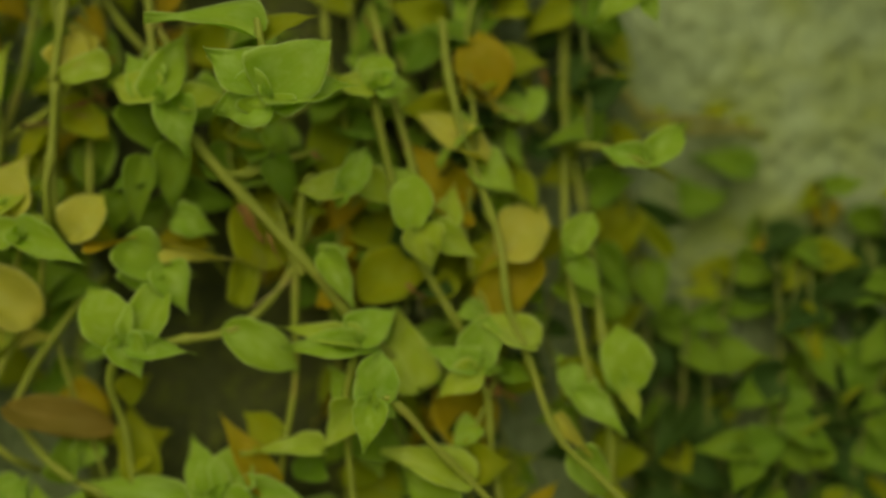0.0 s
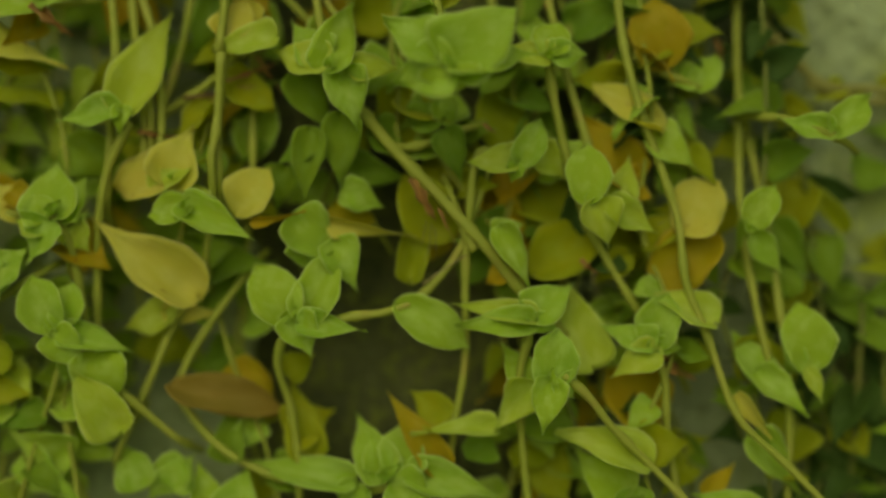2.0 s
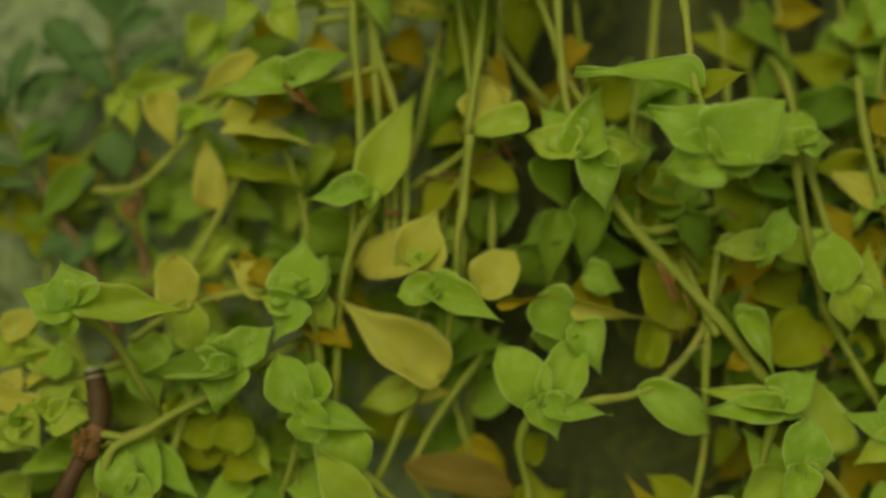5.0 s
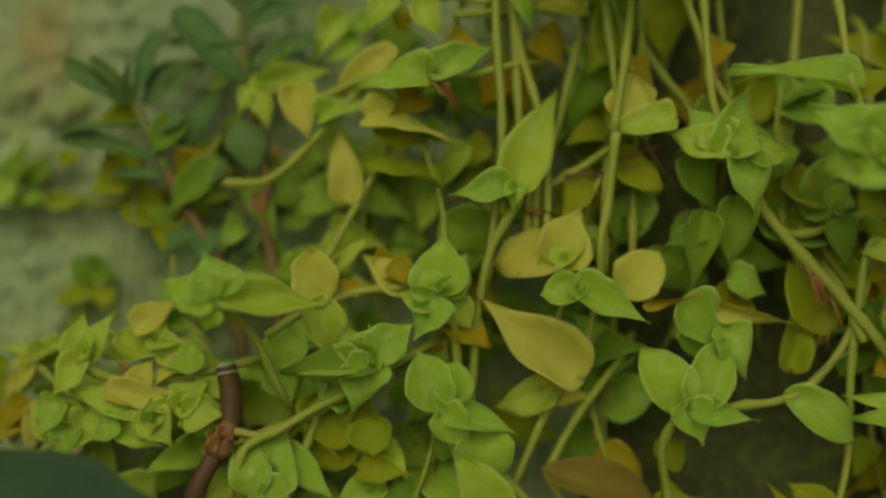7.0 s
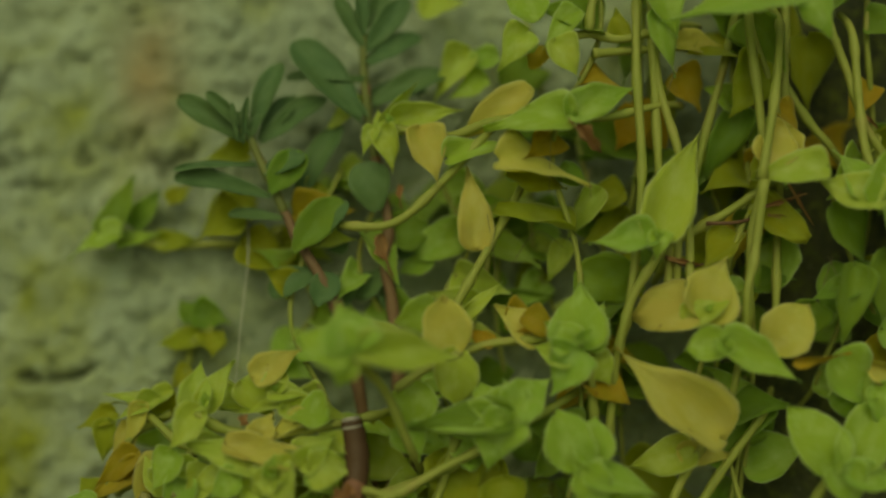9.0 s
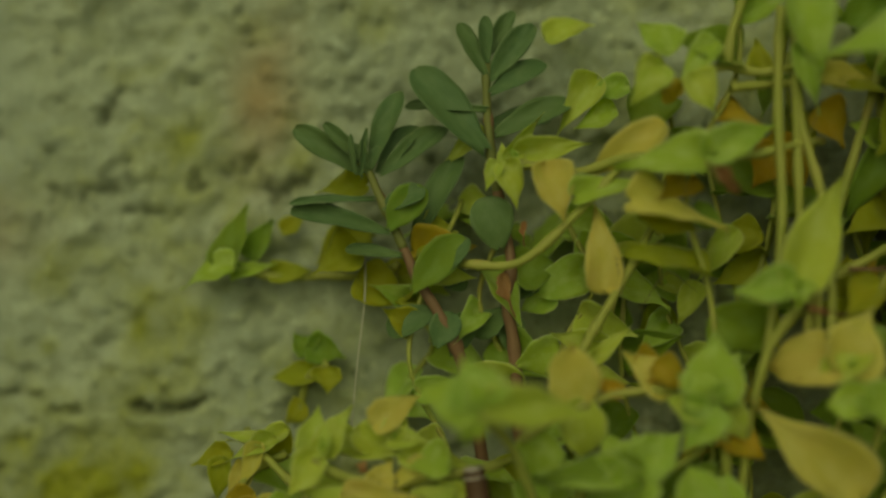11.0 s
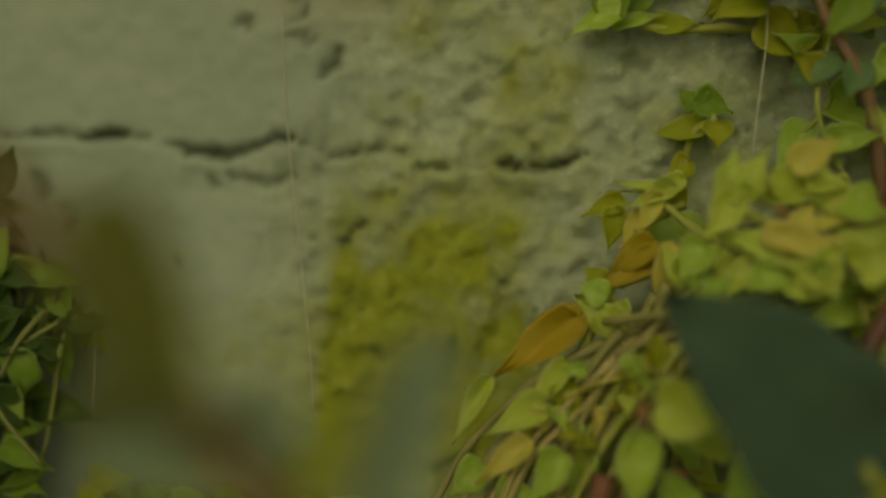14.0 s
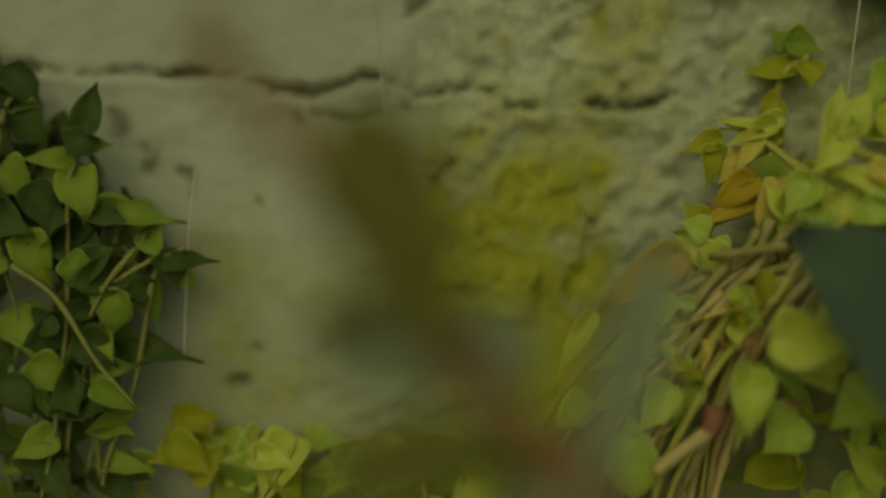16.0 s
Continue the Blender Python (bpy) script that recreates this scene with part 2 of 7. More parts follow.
def leaf_mesh(name, mat, outline, cup, droop, wave, seed, nu=20, nv=8, thick=0.006, fold=0.04, lobe=0.06, clasp=0.15, hairs=0):
    """One leaf, a unit long (+y) and a unit wide, with two faces and a rim; it cups, droops and waves, its two halves are unlike, and its foot clasps the stalk. hairs: short pale hairs that fringe its margin."""
    rng = random.Random(seed)
    p1, p2, p3, p4, p5 = (rng.uniform(0, 6.3) for _ in range(5))
    bend, twist = rng.uniform(-0.07, 0.07), rng.uniform(-0.10, 0.10)
    top = max(outline(k / 60) for k in range(61))
    verts, uvs = [], []
    for sidez in (0.5, -0.5):
        for i in range(nu + 1):
            u = 0.5 - 0.5 * math.cos(math.pi * (i / nu) ** 0.95)
            w0 = 0.5 * outline(u) / top
            near = min(1, 8 * u) * (1 - u)
            for j in range(nv + 1):
                v = 2 * j / nv - 1
                q = p4 if v < 0 else p5
                w = w0 * (1 + (0.13 * math.sin(4.2 * u + q) + 0.07 * math.sin(9 * u + p1 + q) + 0.035 * math.sin(23 * u + p2 + q)) * near)
                x = v * w * (1 - 0.25 * cup * abs(v) ** 2) + bend * math.sin(math.pi * u) * u
                z = cup * (abs(v) * w * 2) ** 1.8 * 0.5 - droop * u * u + wave * math.sin(5.5 * u + p1 + 1.6 * v) * abs(v) * 0.5
                z += 0.04 * math.sin(3 * u + p2) + 0.02 * v * math.sin(6 * u + p3) + twist * v * u
                z += clasp * (v * w * 2) ** 2 * math.exp(-(u / 0.30) ** 2) - 0.35 * clasp * math.exp(-((u - 0.12) / 0.13) ** 2) * (1 - v * v)
                z += fold * abs(v) * w * 2 * (1 - 0.5 * u) - 0.06 * math.exp(-((u - 1) / 0.22) ** 2) + 0.022 * math.sin(14 * u + 5 * v + p3) * abs(v)
                z += sidez * thick * (1 - 0.6 * abs(v)) * (1 - 0.5 * u)
                verts.append((x, u * (1 - 0.18 * droop * u) - lobe * abs(v) ** 2 * (1 - u) ** 8, z))
                uvs.append((0.5 + 0.5 * v, u))
    faces, n, row = [], (nu + 1) * (nv + 1), nv + 1
    for i in range(nu):
        for j in range(nv):
            a = i * row + j
            faces.append((a, a + 1, a + row + 1, a + row))
            faces.append((n + a, n + a + row, n + a + row + 1, n + a + 1))
    rim = [j for j in range(row)] + [i * row + nv for i in range(1, nu + 1)] + [nu * row + j for j in range(nv - 1, -1, -1)] + [i * row for i in range(nu - 1, 0, -1)]
    for a, b in zip(rim, rim[1:] + rim[:1]):
        faces.append((b, a, n + a, n + b))
    rows = [(i * row + nv, 1) for i in range(nu + 1)], [(i * row, -1) for i in range(nu + 1)]
    for k in range(hairs):
        line = rows[k % 2]
        s = rng.uniform(0.6, nu - 0.05)
        i, f = int(s), s - int(s)
        a, b = Vector(verts[line[i][0]]), Vector(verts[line[i + 1][0]])
        foot, d = a.lerp(b, f), (b - a).normalized()
        away = Vector((d.y * line[i][1], -d.x * line[i][1], rng.uniform(-0.6, 0.6))) + d * rng.uniform(-0.2, 0.9)
        end = foot + away.normalized() * rng.uniform(0.012, 0.034)
        n = len(verts)
        verts += [tuple(foot - 0.0032 * d), tuple(foot + 0.0032 * d), tuple(end)]
        uvs += [(1.0, 0.5)] * 3
        faces.append((n, n + 1, n + 2))
    return mesh_of(name, verts, faces, mat, True, uvs)


def tail(u, start, depth=0.5):
    """Draws the last stretch of a leaf out to a fine point."""
    k = min(1.0, max(0.0, (u - start) / (1 - start)))
    return 1 - depth * k * k * (3 - 2 * k)


def ovate(u):
    return (u / (u + 0.05)) ** 0.6 * (1 - u ** 1.75) * tail(u, 0.45, 0.52) + 0.002


def lanceolate(u):
    return (u / (u + 0.07)) ** 0.6 * (1 - u ** 1.35) * tail(u, 0.45, 0.5) + 0.002


def elliptic(u):
    return (u / (u + 0.10)) ** 0.8 * (1 - u ** 3.0) ** 0.8 * tail(u, 0.80, 0.5) + 0.002


def ragged(u):
    return (u / (u + 0.15)) ** 0.7 * (1 - u ** 2) ** 0.8 * (0.75 + 0.22 * math.sin(17 * u + 1) + 0.13 * math.sin(41 * u)) + 0.02


def broad(u):
    return (u / (u + 0.06)) ** 0.6 * (1 - u ** 1.9) + 0.002


def blunt(u):
    return (u + 0.05) ** 0.85 * (1.01 - u) ** 0.52


SHAPES = [(ovate, 0.16, 0.10, 0.07), (ovate, 0.32, 0.20, 0.12), (lanceolate, 0.25, 0.15, 0.10), (ovate, 0.10, 0.28, 0.16), (lanceolate, 0.38, 0.05, 0.14), (elliptic, 0.30, 0.12, 0.07), (elliptic, 0.45, -0.12, 0.14), None, None, None, (elliptic, 0.15, 0.25, 0.18), (ovate, 0.40, -0.10, 0.18), (broad, 0.10, 0.05, 0.03)]
MESHES = {}


def leaf_data(kind, shape, variant=0):
    """The mesh of a leaf of that kind and shape; three meshes of each shape, unlike in their edges."""
    key = kind, shape, variant
    if key not in MESHES:
        if kind == "s" or shape == 9:
            MESHES[key] = leaf_mesh("blunt_leaf", LEAF[kind], blunt, 0.20, 0.16, 0.08, 50 + shape + 100 * variant, fold=0.03, clasp=0.0)
        elif shape == 8:
            MESHES[key] = leaf_mesh("curled_leaf", LEAF[kind], ragged, 0.6, 0.3, 0.7, 77 + 100 * variant, thick=0.004, fold=0.35, clasp=0.0)
        elif shape == 7:
            MESHES[key] = leaf_mesh("cupped_leaf", LEAF[kind], ovate, 0.75, -0.3, 0.0, 78 + 100 * variant, clasp=0.6)
        else:
            f, cup, droop, wave = SHAPES[shape]
            MESHES[key] = leaf_mesh("leaf", LEAF[kind], f, 0.62 * cup, droop, wave, 10 * shape + 3 + 100 * variant, hairs=130 if kind in "glyond" else 0)
    return MESHES[key]


TOWARDS_LIGHT = Vector((0.0, -1.0, 0.35)).normalized()
PICK = random.Random(4)
VARIANT = random.Random(8)


def leaf(plant, base, tip, width, kind, face=0.0, shape=None, name="leaf"):
    """A leaf of a plant from its base to its tip; face: degrees by which its blade turns about its own length."""
    base, tip = Vector(base), Vector(tip)
    along = tip - base
    length = along.length
    y = along.normalized()
    z = TOWARDS_LIGHT - TOWARDS_LIGHT.dot(y) * y
    if z.length < 0.2:
        z = Vector((0, 0, 1)) - y.z * y
    z = Matrix.Rotation(radians(face), 3, y) @ z.normalized()
    x = y.cross(z)
    if shape is None:
        shape = PICK.randrange(5)
    if shape == 5:
        shape = VARIANT.choice((5, 6, 10))
    elif shape == 0:
        shape = VARIANT.choice((0, 0, 11))
    m = Matrix((x * width, y * length, z * (1.6 * width if shape == 8 else 0.5 * (width + length)))).transposed().to_4x4()
    m.translation = base
    label = {"y": "yellowing leaf", "o": "ochre withering leaf", "r": "rust-brown withering leaf", "b": "dry brown curled leaf"}.get(kind, "")
    return part(name, leaf_data(kind, shape, VARIANT.randrange(3)), plant, label, m)


def bud(plant, at, size, kind="g"):
    """The heart of a shoot: a young leaf, deeply cupped, that opens towards the light."""
    at = Vector(at)
    turn = PICK.uniform(-0.9, 0.9)
    d = (Matrix.Rotation(turn, 3, TOWARDS_LIGHT) @ Vector((0.0, 0.33, 0.94)) + 0.45 * TOWARDS_LIGHT).normalized()
    leaf(plant, at - 0.5 * size * TOWARDS_LIGHT, at + (1.2 * d - 0.5 * TOWARDS_LIGHT) * size, size * 0.95, kind, PICK.uniform(-20, 20), 7, "young_leaf")


def smooth_line(points, steps=6):
    p = [Vector(q) for q in points]
    if len(p) == 2:
        p = [p[0], p[0].lerp(p[1], 0.5), p[1]]
    p = [2 * p[0] - p[1]] + p + [2 * p[-1] - p[-2]]
    out = []
    for a, b, c, d in zip(p, p[1:], p[2:], p[3:]):
        for k in range(steps):
            s = k / steps
            out.append(0.5 * ((2 * b) + (c - a) * s + (2 * a - 5 * b + 4 * c - d) * s * s + (3 * b - a - 3 * c + d) * s ** 3))
    return out + [p[-2]]


def tube(name, points, r0, r1, mat, sides=8, knots=0.0, steps=6, seed=1):
    """A tapering stalk along a smooth line, swollen at its joints."""
    line = smooth_line(points, steps)
    rng = random.Random(seed)
    phase = rng.uniform(0, 1)
    verts, faces, gone = [], [], 0.0
    u = Vector((0.3, 0.2, 0.9)).normalized()
    for i, q in enumerate(line):
        d = (line[min(i + 1, len(line) - 1)] - line[max(i - 1, 0)]).normalized()
        u = (u - u.dot(d) * d).normalized()
        v = d.cross(u)
        if i:
            gone += (q - line[i - 1]).length
        r = r0 + (r1 - r0) * i / (len(line) - 1)
        if knots:
            r *= 1 + knots * math.exp(-((((gone / 0.021 + phase) % 1) - 0.5) / 0.09) ** 2)
        r *= rng.uniform(0.94, 1.06)
        for k in range(sides):
            a = 2 * math.pi * k / sides
            verts.append(q + r * (math.cos(a) * u + math.sin(a) * v))
    n = len(line)
    for i in range(n - 1):
        for k in range(sides):
            a, b = i * sides + k, i * sides + (k + 1) % sides
            faces.append((a, b, b + sides, a + sides))
    faces.append(tuple(reversed(range(sides))))
    faces.append(tuple(range((n - 1) * sides, n * sides)))
    return mesh_of(name, verts, faces, mat)


COUNT = [0]


def stalk(plant, points, radius=0.00116, mat=None, ends=(1.1, 0.85)):
    """One stalk of a plant, through its points; ends: how thick it is at its first and last point. A short one runs on into the growth behind."""
    COUNT[0] += 1
    last, before = Vector(points[-1]), Vector(points[-2])
    if last.z > 0.62 and last.y < 0.372 and mat is None:
        onward = (last - before).normalized()
        points = list(points) + [last + 0.006 * onward + Vector((0, 0.003, 0)), last + 0.011 * onward + Vector((0, 0.010, 0))]
    return part("stem", tube("stem", points, radius * ends[0], radius * ends[1], mat or STEM, 8, 0.35, 6, COUNT[0]), plant)


def vine(label, group="strands of the trailing vine", name="vine_strand", category="trailing plant"):
    """A plant: an empty, to which its stalks, leaves and roots are added as parts."""
    ob = tagged(new(name), label, category, group)
    ob.empty_display_size = 0.01
    return ob


def rootlet(plant, points, radius):
    """A thin pale air root or broken stalk of a plant."""
    COUNT[0] += 1
    return part("rootlet", tube("rootlet", points, radius, radius * 0.6, FIBRE, 5, 0.15, 5, COUNT[0]), plant)


# ---- the setting: ground and wall ----
def value_noise(x, y, scale, seed, octaves=4):
    total, amp, norm = np.zeros_like(x), 1.0, 0.0
    rng = np.random.RandomState(seed)
    for _ in range(octaves):
        table = rng.rand(257, 257)
        px, py = x * scale % 256, y * scale % 256
        ix, iy = px.astype(int), py.astype(int)
        fx, fy = px - ix, py - iy
        fx, fy = fx * fx * (3 - 2 * fx), fy * fy * (3 - 2 * fy)
        a = table[ix, iy] * (1 - fx) + table[ix + 1, iy] * fx
        b = table[ix, iy + 1] * (1 - fx) + table[ix + 1, iy + 1] * fx
        total += amp * (a * (1 - fy) + b * fy)
        norm += amp
        amp, scale = amp * 0.5, scale * 2.03
    return total / norm


def wall_material():
    m, t = material("mossy_plaster")
    geo = node(t, "TexCoord").outputs["Object"]
    layer = {}
    for key in ("moss", "rust", "pit", "smooth"):
        a = node(t, "Attribute")
        a.attribute_name = key
        layer[key] = a.outputs["Fac"]
    n1 = noise_node(t, geo, 26.0, 6.0, 0.6)
    n2 = noise_node(t, geo, 160.0, 6.0, 0.65)
    n3 = noise_node(t, geo, 900.0, 3.0, 0.6)
    n4 = noise_node(t, geo, 330.0, 4.0, 0.6)
    n5 = noise_node(t, geo, 95.0, 5.0, 0.6)
    # lime wash over sand: pale crusts, greyer hollows, damp green film
    base = ramp(t, n1, ((0.3, (0.225, 0.258, 0.186)), (0.5, (0.292, 0.328, 0.235)), (0.7, (0.362, 0.398, 0.292))))
    crust = math_node(t, "MULTIPLY", math_node(t, "SUBTRACT", n4, 0.52, True), 4.5, True)
    base = mix(t, math_node(t, "MULTIPLY", crust, math_node(t, "SUBTRACT", 0.75, math_node(t, "MULTIPLY", layer["smooth"], 0.5))), base, (0.445, 0.492, 0.385))
    film = math_node(t, "MULTIPLY", math_node(t, "SUBTRACT", n2, 0.5, True), 3.0, True)
    base = mix(t, math_node(t, "MULTIPLY", film, math_node(t, "SUBTRACT", 0.60, math_node(t, "MULTIPLY", layer["smooth"], 0.40))), base, (0.165, 0.175, 0.065))
    base = mix(t, math_node(t, "MULTIPLY", math_node(t, "SUBTRACT", n3, 0.55, True), 2.5, True), base, (0.18, 0.185, 0.12))
    # the trowelled part is greyer and paler
    base = mix(t, math_node(t, "MULTIPLY", layer["smooth"], 0.7), base, (0.272, 0.312, 0.262))
    base = mix(t, layer["rust"], base, (0.27, 0.165, 0.06))
    green = ramp(t, n5, ((0.3, (0.140, 0.158, 0.010)), (0.5, (0.190, 0.208, 0.013)), (0.7, (0.262, 0.280, 0.034))))
    green = mix(t, math_node(t, "MULTIPLY", math_node(t, "SUBTRACT", n4, 0.54, True), 3.0, True), green, (0.30, 0.31, 0.09))
    cover = math_node(t, "ADD", layer["moss"], math_node(t, "MULTIPLY", math_node(t, "SUBTRACT", n5, 0.5), 0.6))
    cover = math_node(t, "ADD", cover, math_node(t, "MULTIPLY", math_node(t, "SUBTRACT", n4, 0.5), 0.5))
    cover = math_node(t, "MULTIPLY", math_node(t, "SUBTRACT", cover, 0.13, True), 1.35, True)
    cover = math_node(t, "MULTIPLY", cover, 0.93)
    base = mix(t, cover, base, green)
    base = mix(t, layer["pit"], base, (0.035, 0.040, 0.018))
    height = math_node(t, "ADD", math_node(t, "MULTIPLY", n2, 0.7), math_node(t, "MULTIPLY", n4, 0.5))
    height = math_node(t, "ADD", height, math_node(t, "MULTIPLY", n3, 0.25))
    height = math_node(t, "MULTIPLY", height, math_node(t, "SUBTRACT", 1.0, math_node(t, "MULTIPLY", math_node(t, "MAXIMUM", cover, layer["smooth"]), 0.75)))
    return finish(m, t, base, 0.9, height, 0.8, 0.0016)


def crack_line(x, z, line, width, depth, seed):
    """How deep a wandering, ragged crack cuts at (x, z)."""
    xs, zs = [p[0] for p in line], [p[1] for p in line]
    mid = np.interp(x, xs, zs) + 0.0020 * (value_noise(x, 0 * x + seed, 120, seed, 2) - 0.5) + 0.0022 * (value_noise(x, z, 420, seed + 1, 3) - 0.5)
    wide = np.interp(x, xs, [p[2] for p in line]) * width * (0.45 + 1.1 * value_noise(x, z + 4, 260, seed + 2, 3))
    inside = (x > xs[0]) & (x < xs[-1])
    return np.where(inside, depth * np.exp(-((z - mid) / np.maximum(wide, 1e-5)) ** 2) * np.clip(wide / width, 0, 1), 0)


def build_wall():
    # A plastered wall, its relief finest in the mossy middle part.
    xs = np.concatenate([np.linspace(-1.6, -0.42, 30), np.arange(-0.415, 0.285, 0.0014), np.linspace(0.29, 1.6, 32)])
    zs = np.concatenate([np.linspace(0.0, 0.50, 20), np.arange(0.505, 0.80, 0.0014), np.linspace(0.805, 1.7, 30)])
    x, z = np.meshgrid(xs, zs, indexing="ij")
    rough = np.clip((x + 0.285 + 0.03 * (value_noise(x, z, 30, 51, 2) - 0.5) - 0.5 * np.clip(z - 0.665, 0, 0.03)) / 0.035, 0, 1) * 0.8 + 0.2
    soft = value_noise(x + 3, z + 3, 18, 3, 3) - 0.5
    grit = value_noise(x + 5, z + 5, 190, 5, 4) - 0.5
    lumps = value_noise(x + 7, z + 7, 75, 7, 3)
    out = 0.006 * soft + 0.0058 * rough * grit + 0.0040 * rough * np.clip(lumps - 0.45, 0, 1)
    # small crescent scabs where the coat has lifted
    scab = value_noise(x + 13, z + 13, 230, 61, 2)
    out += 0.0015 * rough * np.clip((scab - 0.55) / 0.06, 0, 1)
    flakes = value_noise(x + 9, z + 9, 40, 9, 3)
    out -= 0.0012 * np.clip((flakes - 0.56) / 0.04, 0, 1) * rough
    pit = np.zeros_like(x)
    warp_x = 0.013 * (value_noise(x + 11, z, 170, 11, 3) - 0.5)
    warp_z = 0.013 * (value_noise(x, z + 12, 170, 13, 3) - 0.5)
    upper_holes = [(-0.2717, 0.7327, 0.0040, 0.0042, 1.0), (-0.2905, 0.7461, 0.0035, 0.0050, 0.8), (-0.2811, 0.7401, 0.0022, 0.0036, 0.9), (-0.2862, 0.7050, 0.0050, 0.0022, 0.8),
                   (-0.2745, 0.7132, 0.0030, 0.0030, 0.6), (-0.2698, 0.7086, 0.0028, 0.0024, 0.8), (-0.2688, 0.7008, 0.0030, 0.0016, 0.6), (-0.2594, 0.6965, 0.0028, 0.0022, 0.9)]
    middle_holes = [(-0.2271, 0.7298, 0.0028, 0.0014, 1.0), (-0.2235, 0.7325, 0.0022, 0.0016, 0.9), (-0.2215, 0.7350, 0.0016, 0.0022, 0.6), (-0.2124, 0.7287, 0.0022, 0.0016, 1.0), (-0.2150, 0.7379, 0.0050, 0.0014, 0.6),
                    (-0.2186, 0.7571, 0.0022, 0.0034, 0.9), (-0.2205, 0.7545, 0.0020, 0.0020, 0.8), (-0.1835, 0.7420, 0.0060, 0.0026, 0.9), (-0.1690, 0.7378, 0.0075, 0.0020, 0.8), (-0.1939, 0.7363, 0.0030, 0.0012, 0.8),
                    (-0.1738, 0.7035, 0.0050, 0.0030, 0.5), (-0.2382, 0.7304, 0.0018, 0.0014, 0.6), (-0.2529, 0.7522, 0.0020, 0.0012, 0.7), (-0.3065, 0.7156, 0.0030, 0.0020, 0.6)]
    lower_holes = [(-0.2508, 0.6493, 0.0022, 0.0015, 1.2), (-0.2078, 0.6398, 0.0021, 0.0016, 1.2), (-0.2945, 0.6568, 0.0012, 0.0014, 1.0), (-0.2975, 0.6649, 0.0010, 0.0010, 0.8), (-0.3056, 0.6497, 0.0013, 0.0013, 0.7),
                   (-0.3015, 0.6379, 0.0012, 0.0011, 0.7), (-0.3436, 0.6559, 0.0040, 0.0030, 0.8), (-0.3338, 0.6437, 0.0036, 0.0026, 0.8), (-0.3213, 0.6390, 0.0022, 0.0034, 0.8), (-0.2230, 0.6180, 0.0015, 0.0012, 0.7),
                   (-0.2411, 0.6593, 0.0026, 0.0010, 0.6), (-0.2248, 0.6436, 0.0016, 0.0010, 0.6), (-0.2365, 0.6303, 0.0014, 0.0016, 0.5), (-0.2994, 0.5926, 0.0018, 0.0011, 0.7), (-0.3036, 0.5816, 0.0036, 0.0012, 0.8),
                   (-0.2395, 0.6614, 0.0018, 0.0010, 0.6), (-0.2391, 0.6146, 0.0020, 0.0010, 0.7), (-0.2253, 0.6432, 0.0018, 0.0010, 0.5)]
    for px, pz, rx, rz, d in upper_holes + middle_holes + lower_holes:
        dx, dz = (x - px + warp_x) / rx, (z - pz + warp_z) / rz
        pit = np.maximum(pit, d * np.exp(-(dx * dx + dz * dz) ** 1.6))
    specks = value_noise(x + 21, z + 21, 260, 41, 2)
    pit = np.maximum(pit, 0.55 * np.clip((specks - 0.80) / 0.08, 0, 1) * rough)
    long_crack = [(-0.41, 0.6700, 0.4), (-0.3681, 0.6694, 0.8), (-0.3560, 0.6685, 0.4), (-0.3441, 0.6705, 0.9), (-0.3300, 0.6712, 0.6), (-0.3235, 0.6722, 1.9), (-0.3156, 0.6712, 0.9), (-0.3054, 0.6697, 0.4), (-0.2978, 0.6690, 1.2),
                  (-0.2886, 0.6680, 1.7), (-0.2743, 0.6747, 1.5), (-0.2643, 0.6723, 0.3), (-0.2568, 0.6702, 0.6), (-0.2528, 0.6711, 0.9), (-0.2471, 0.6723, 0.4), (-0.2400, 0.6726, 0.7), (-0.2345, 0.6722, 0.6), (-0.2325, 0.6685, 1.1),
                  (-0.2242, 0.6697, 0.9), (-0.2170, 0.6704, 0.12), (-0.2110, 0.6710, 0.5), (-0.2080, 0.6714, 1.3), (-0.1967, 0.6717, 1.4), (-0.1852, 0.6757, 0.5), (-0.150, 0.6740, 0.2)]
    small_crack = [(-0.2885, 0.6640, 0.3), (-0.2865, 0.6617, 0.8), (-0.2766, 0.6608, 1.0), (-0.2694, 0.6638, 1.0), (-0.2640, 0.6610, 0.3)]
    crack = crack_line(x, z, long_crack, 0.0009, 1.0, 17) + crack_line(x, z, small_crack, 0.0010, 0.7, 19)
    crack = np.clip(crack * (0.55 + 0.9 * value_noise(x, z, 130, 23, 3)), 0, 1)
    # the lower lip of the crack stands a little proud
    lip = crack_line(x, z + 0.0035, long_crack, 0.0022, 1.0, 17)
    out += 0.0010 * lip - 0.0050 * crack - 0.0030 * pit
    moss = np.zeros_like(x)
    moss_beds = [(-0.247, 0.631, 0.015, 0.022, 0.9), (-0.254, 0.644, 0.012, 0.014, 0.22), (-0.217, 0.634, 0.016, 0.022, 1.0), (-0.232, 0.606, 0.036, 0.022, 0.8), (-0.206, 0.612, 0.012, 0.02, 0.5), (-0.292, 0.602, 0.026, 0.034, 1.0),
                   (-0.196, 0.704, 0.02, 0.028, 0.24), (-0.19, 0.68, 0.024, 0.01, 0.2), (-0.225, 0.657, 0.036, 0.016, 0.34), (-0.205, 0.745, 0.018, 0.03, 0.3), (0.21, 0.66, 0.06, 0.1, 0.3), (-0.12, 0.62, 0.06, 0.05, 0.3),
                   (-0.06, 0.7, 0.06, 0.08, 0.15), (-0.24, 0.57, 0.12, 0.03, 0.55), (-0.16, 0.7, 0.03, 0.04, 0.18)]
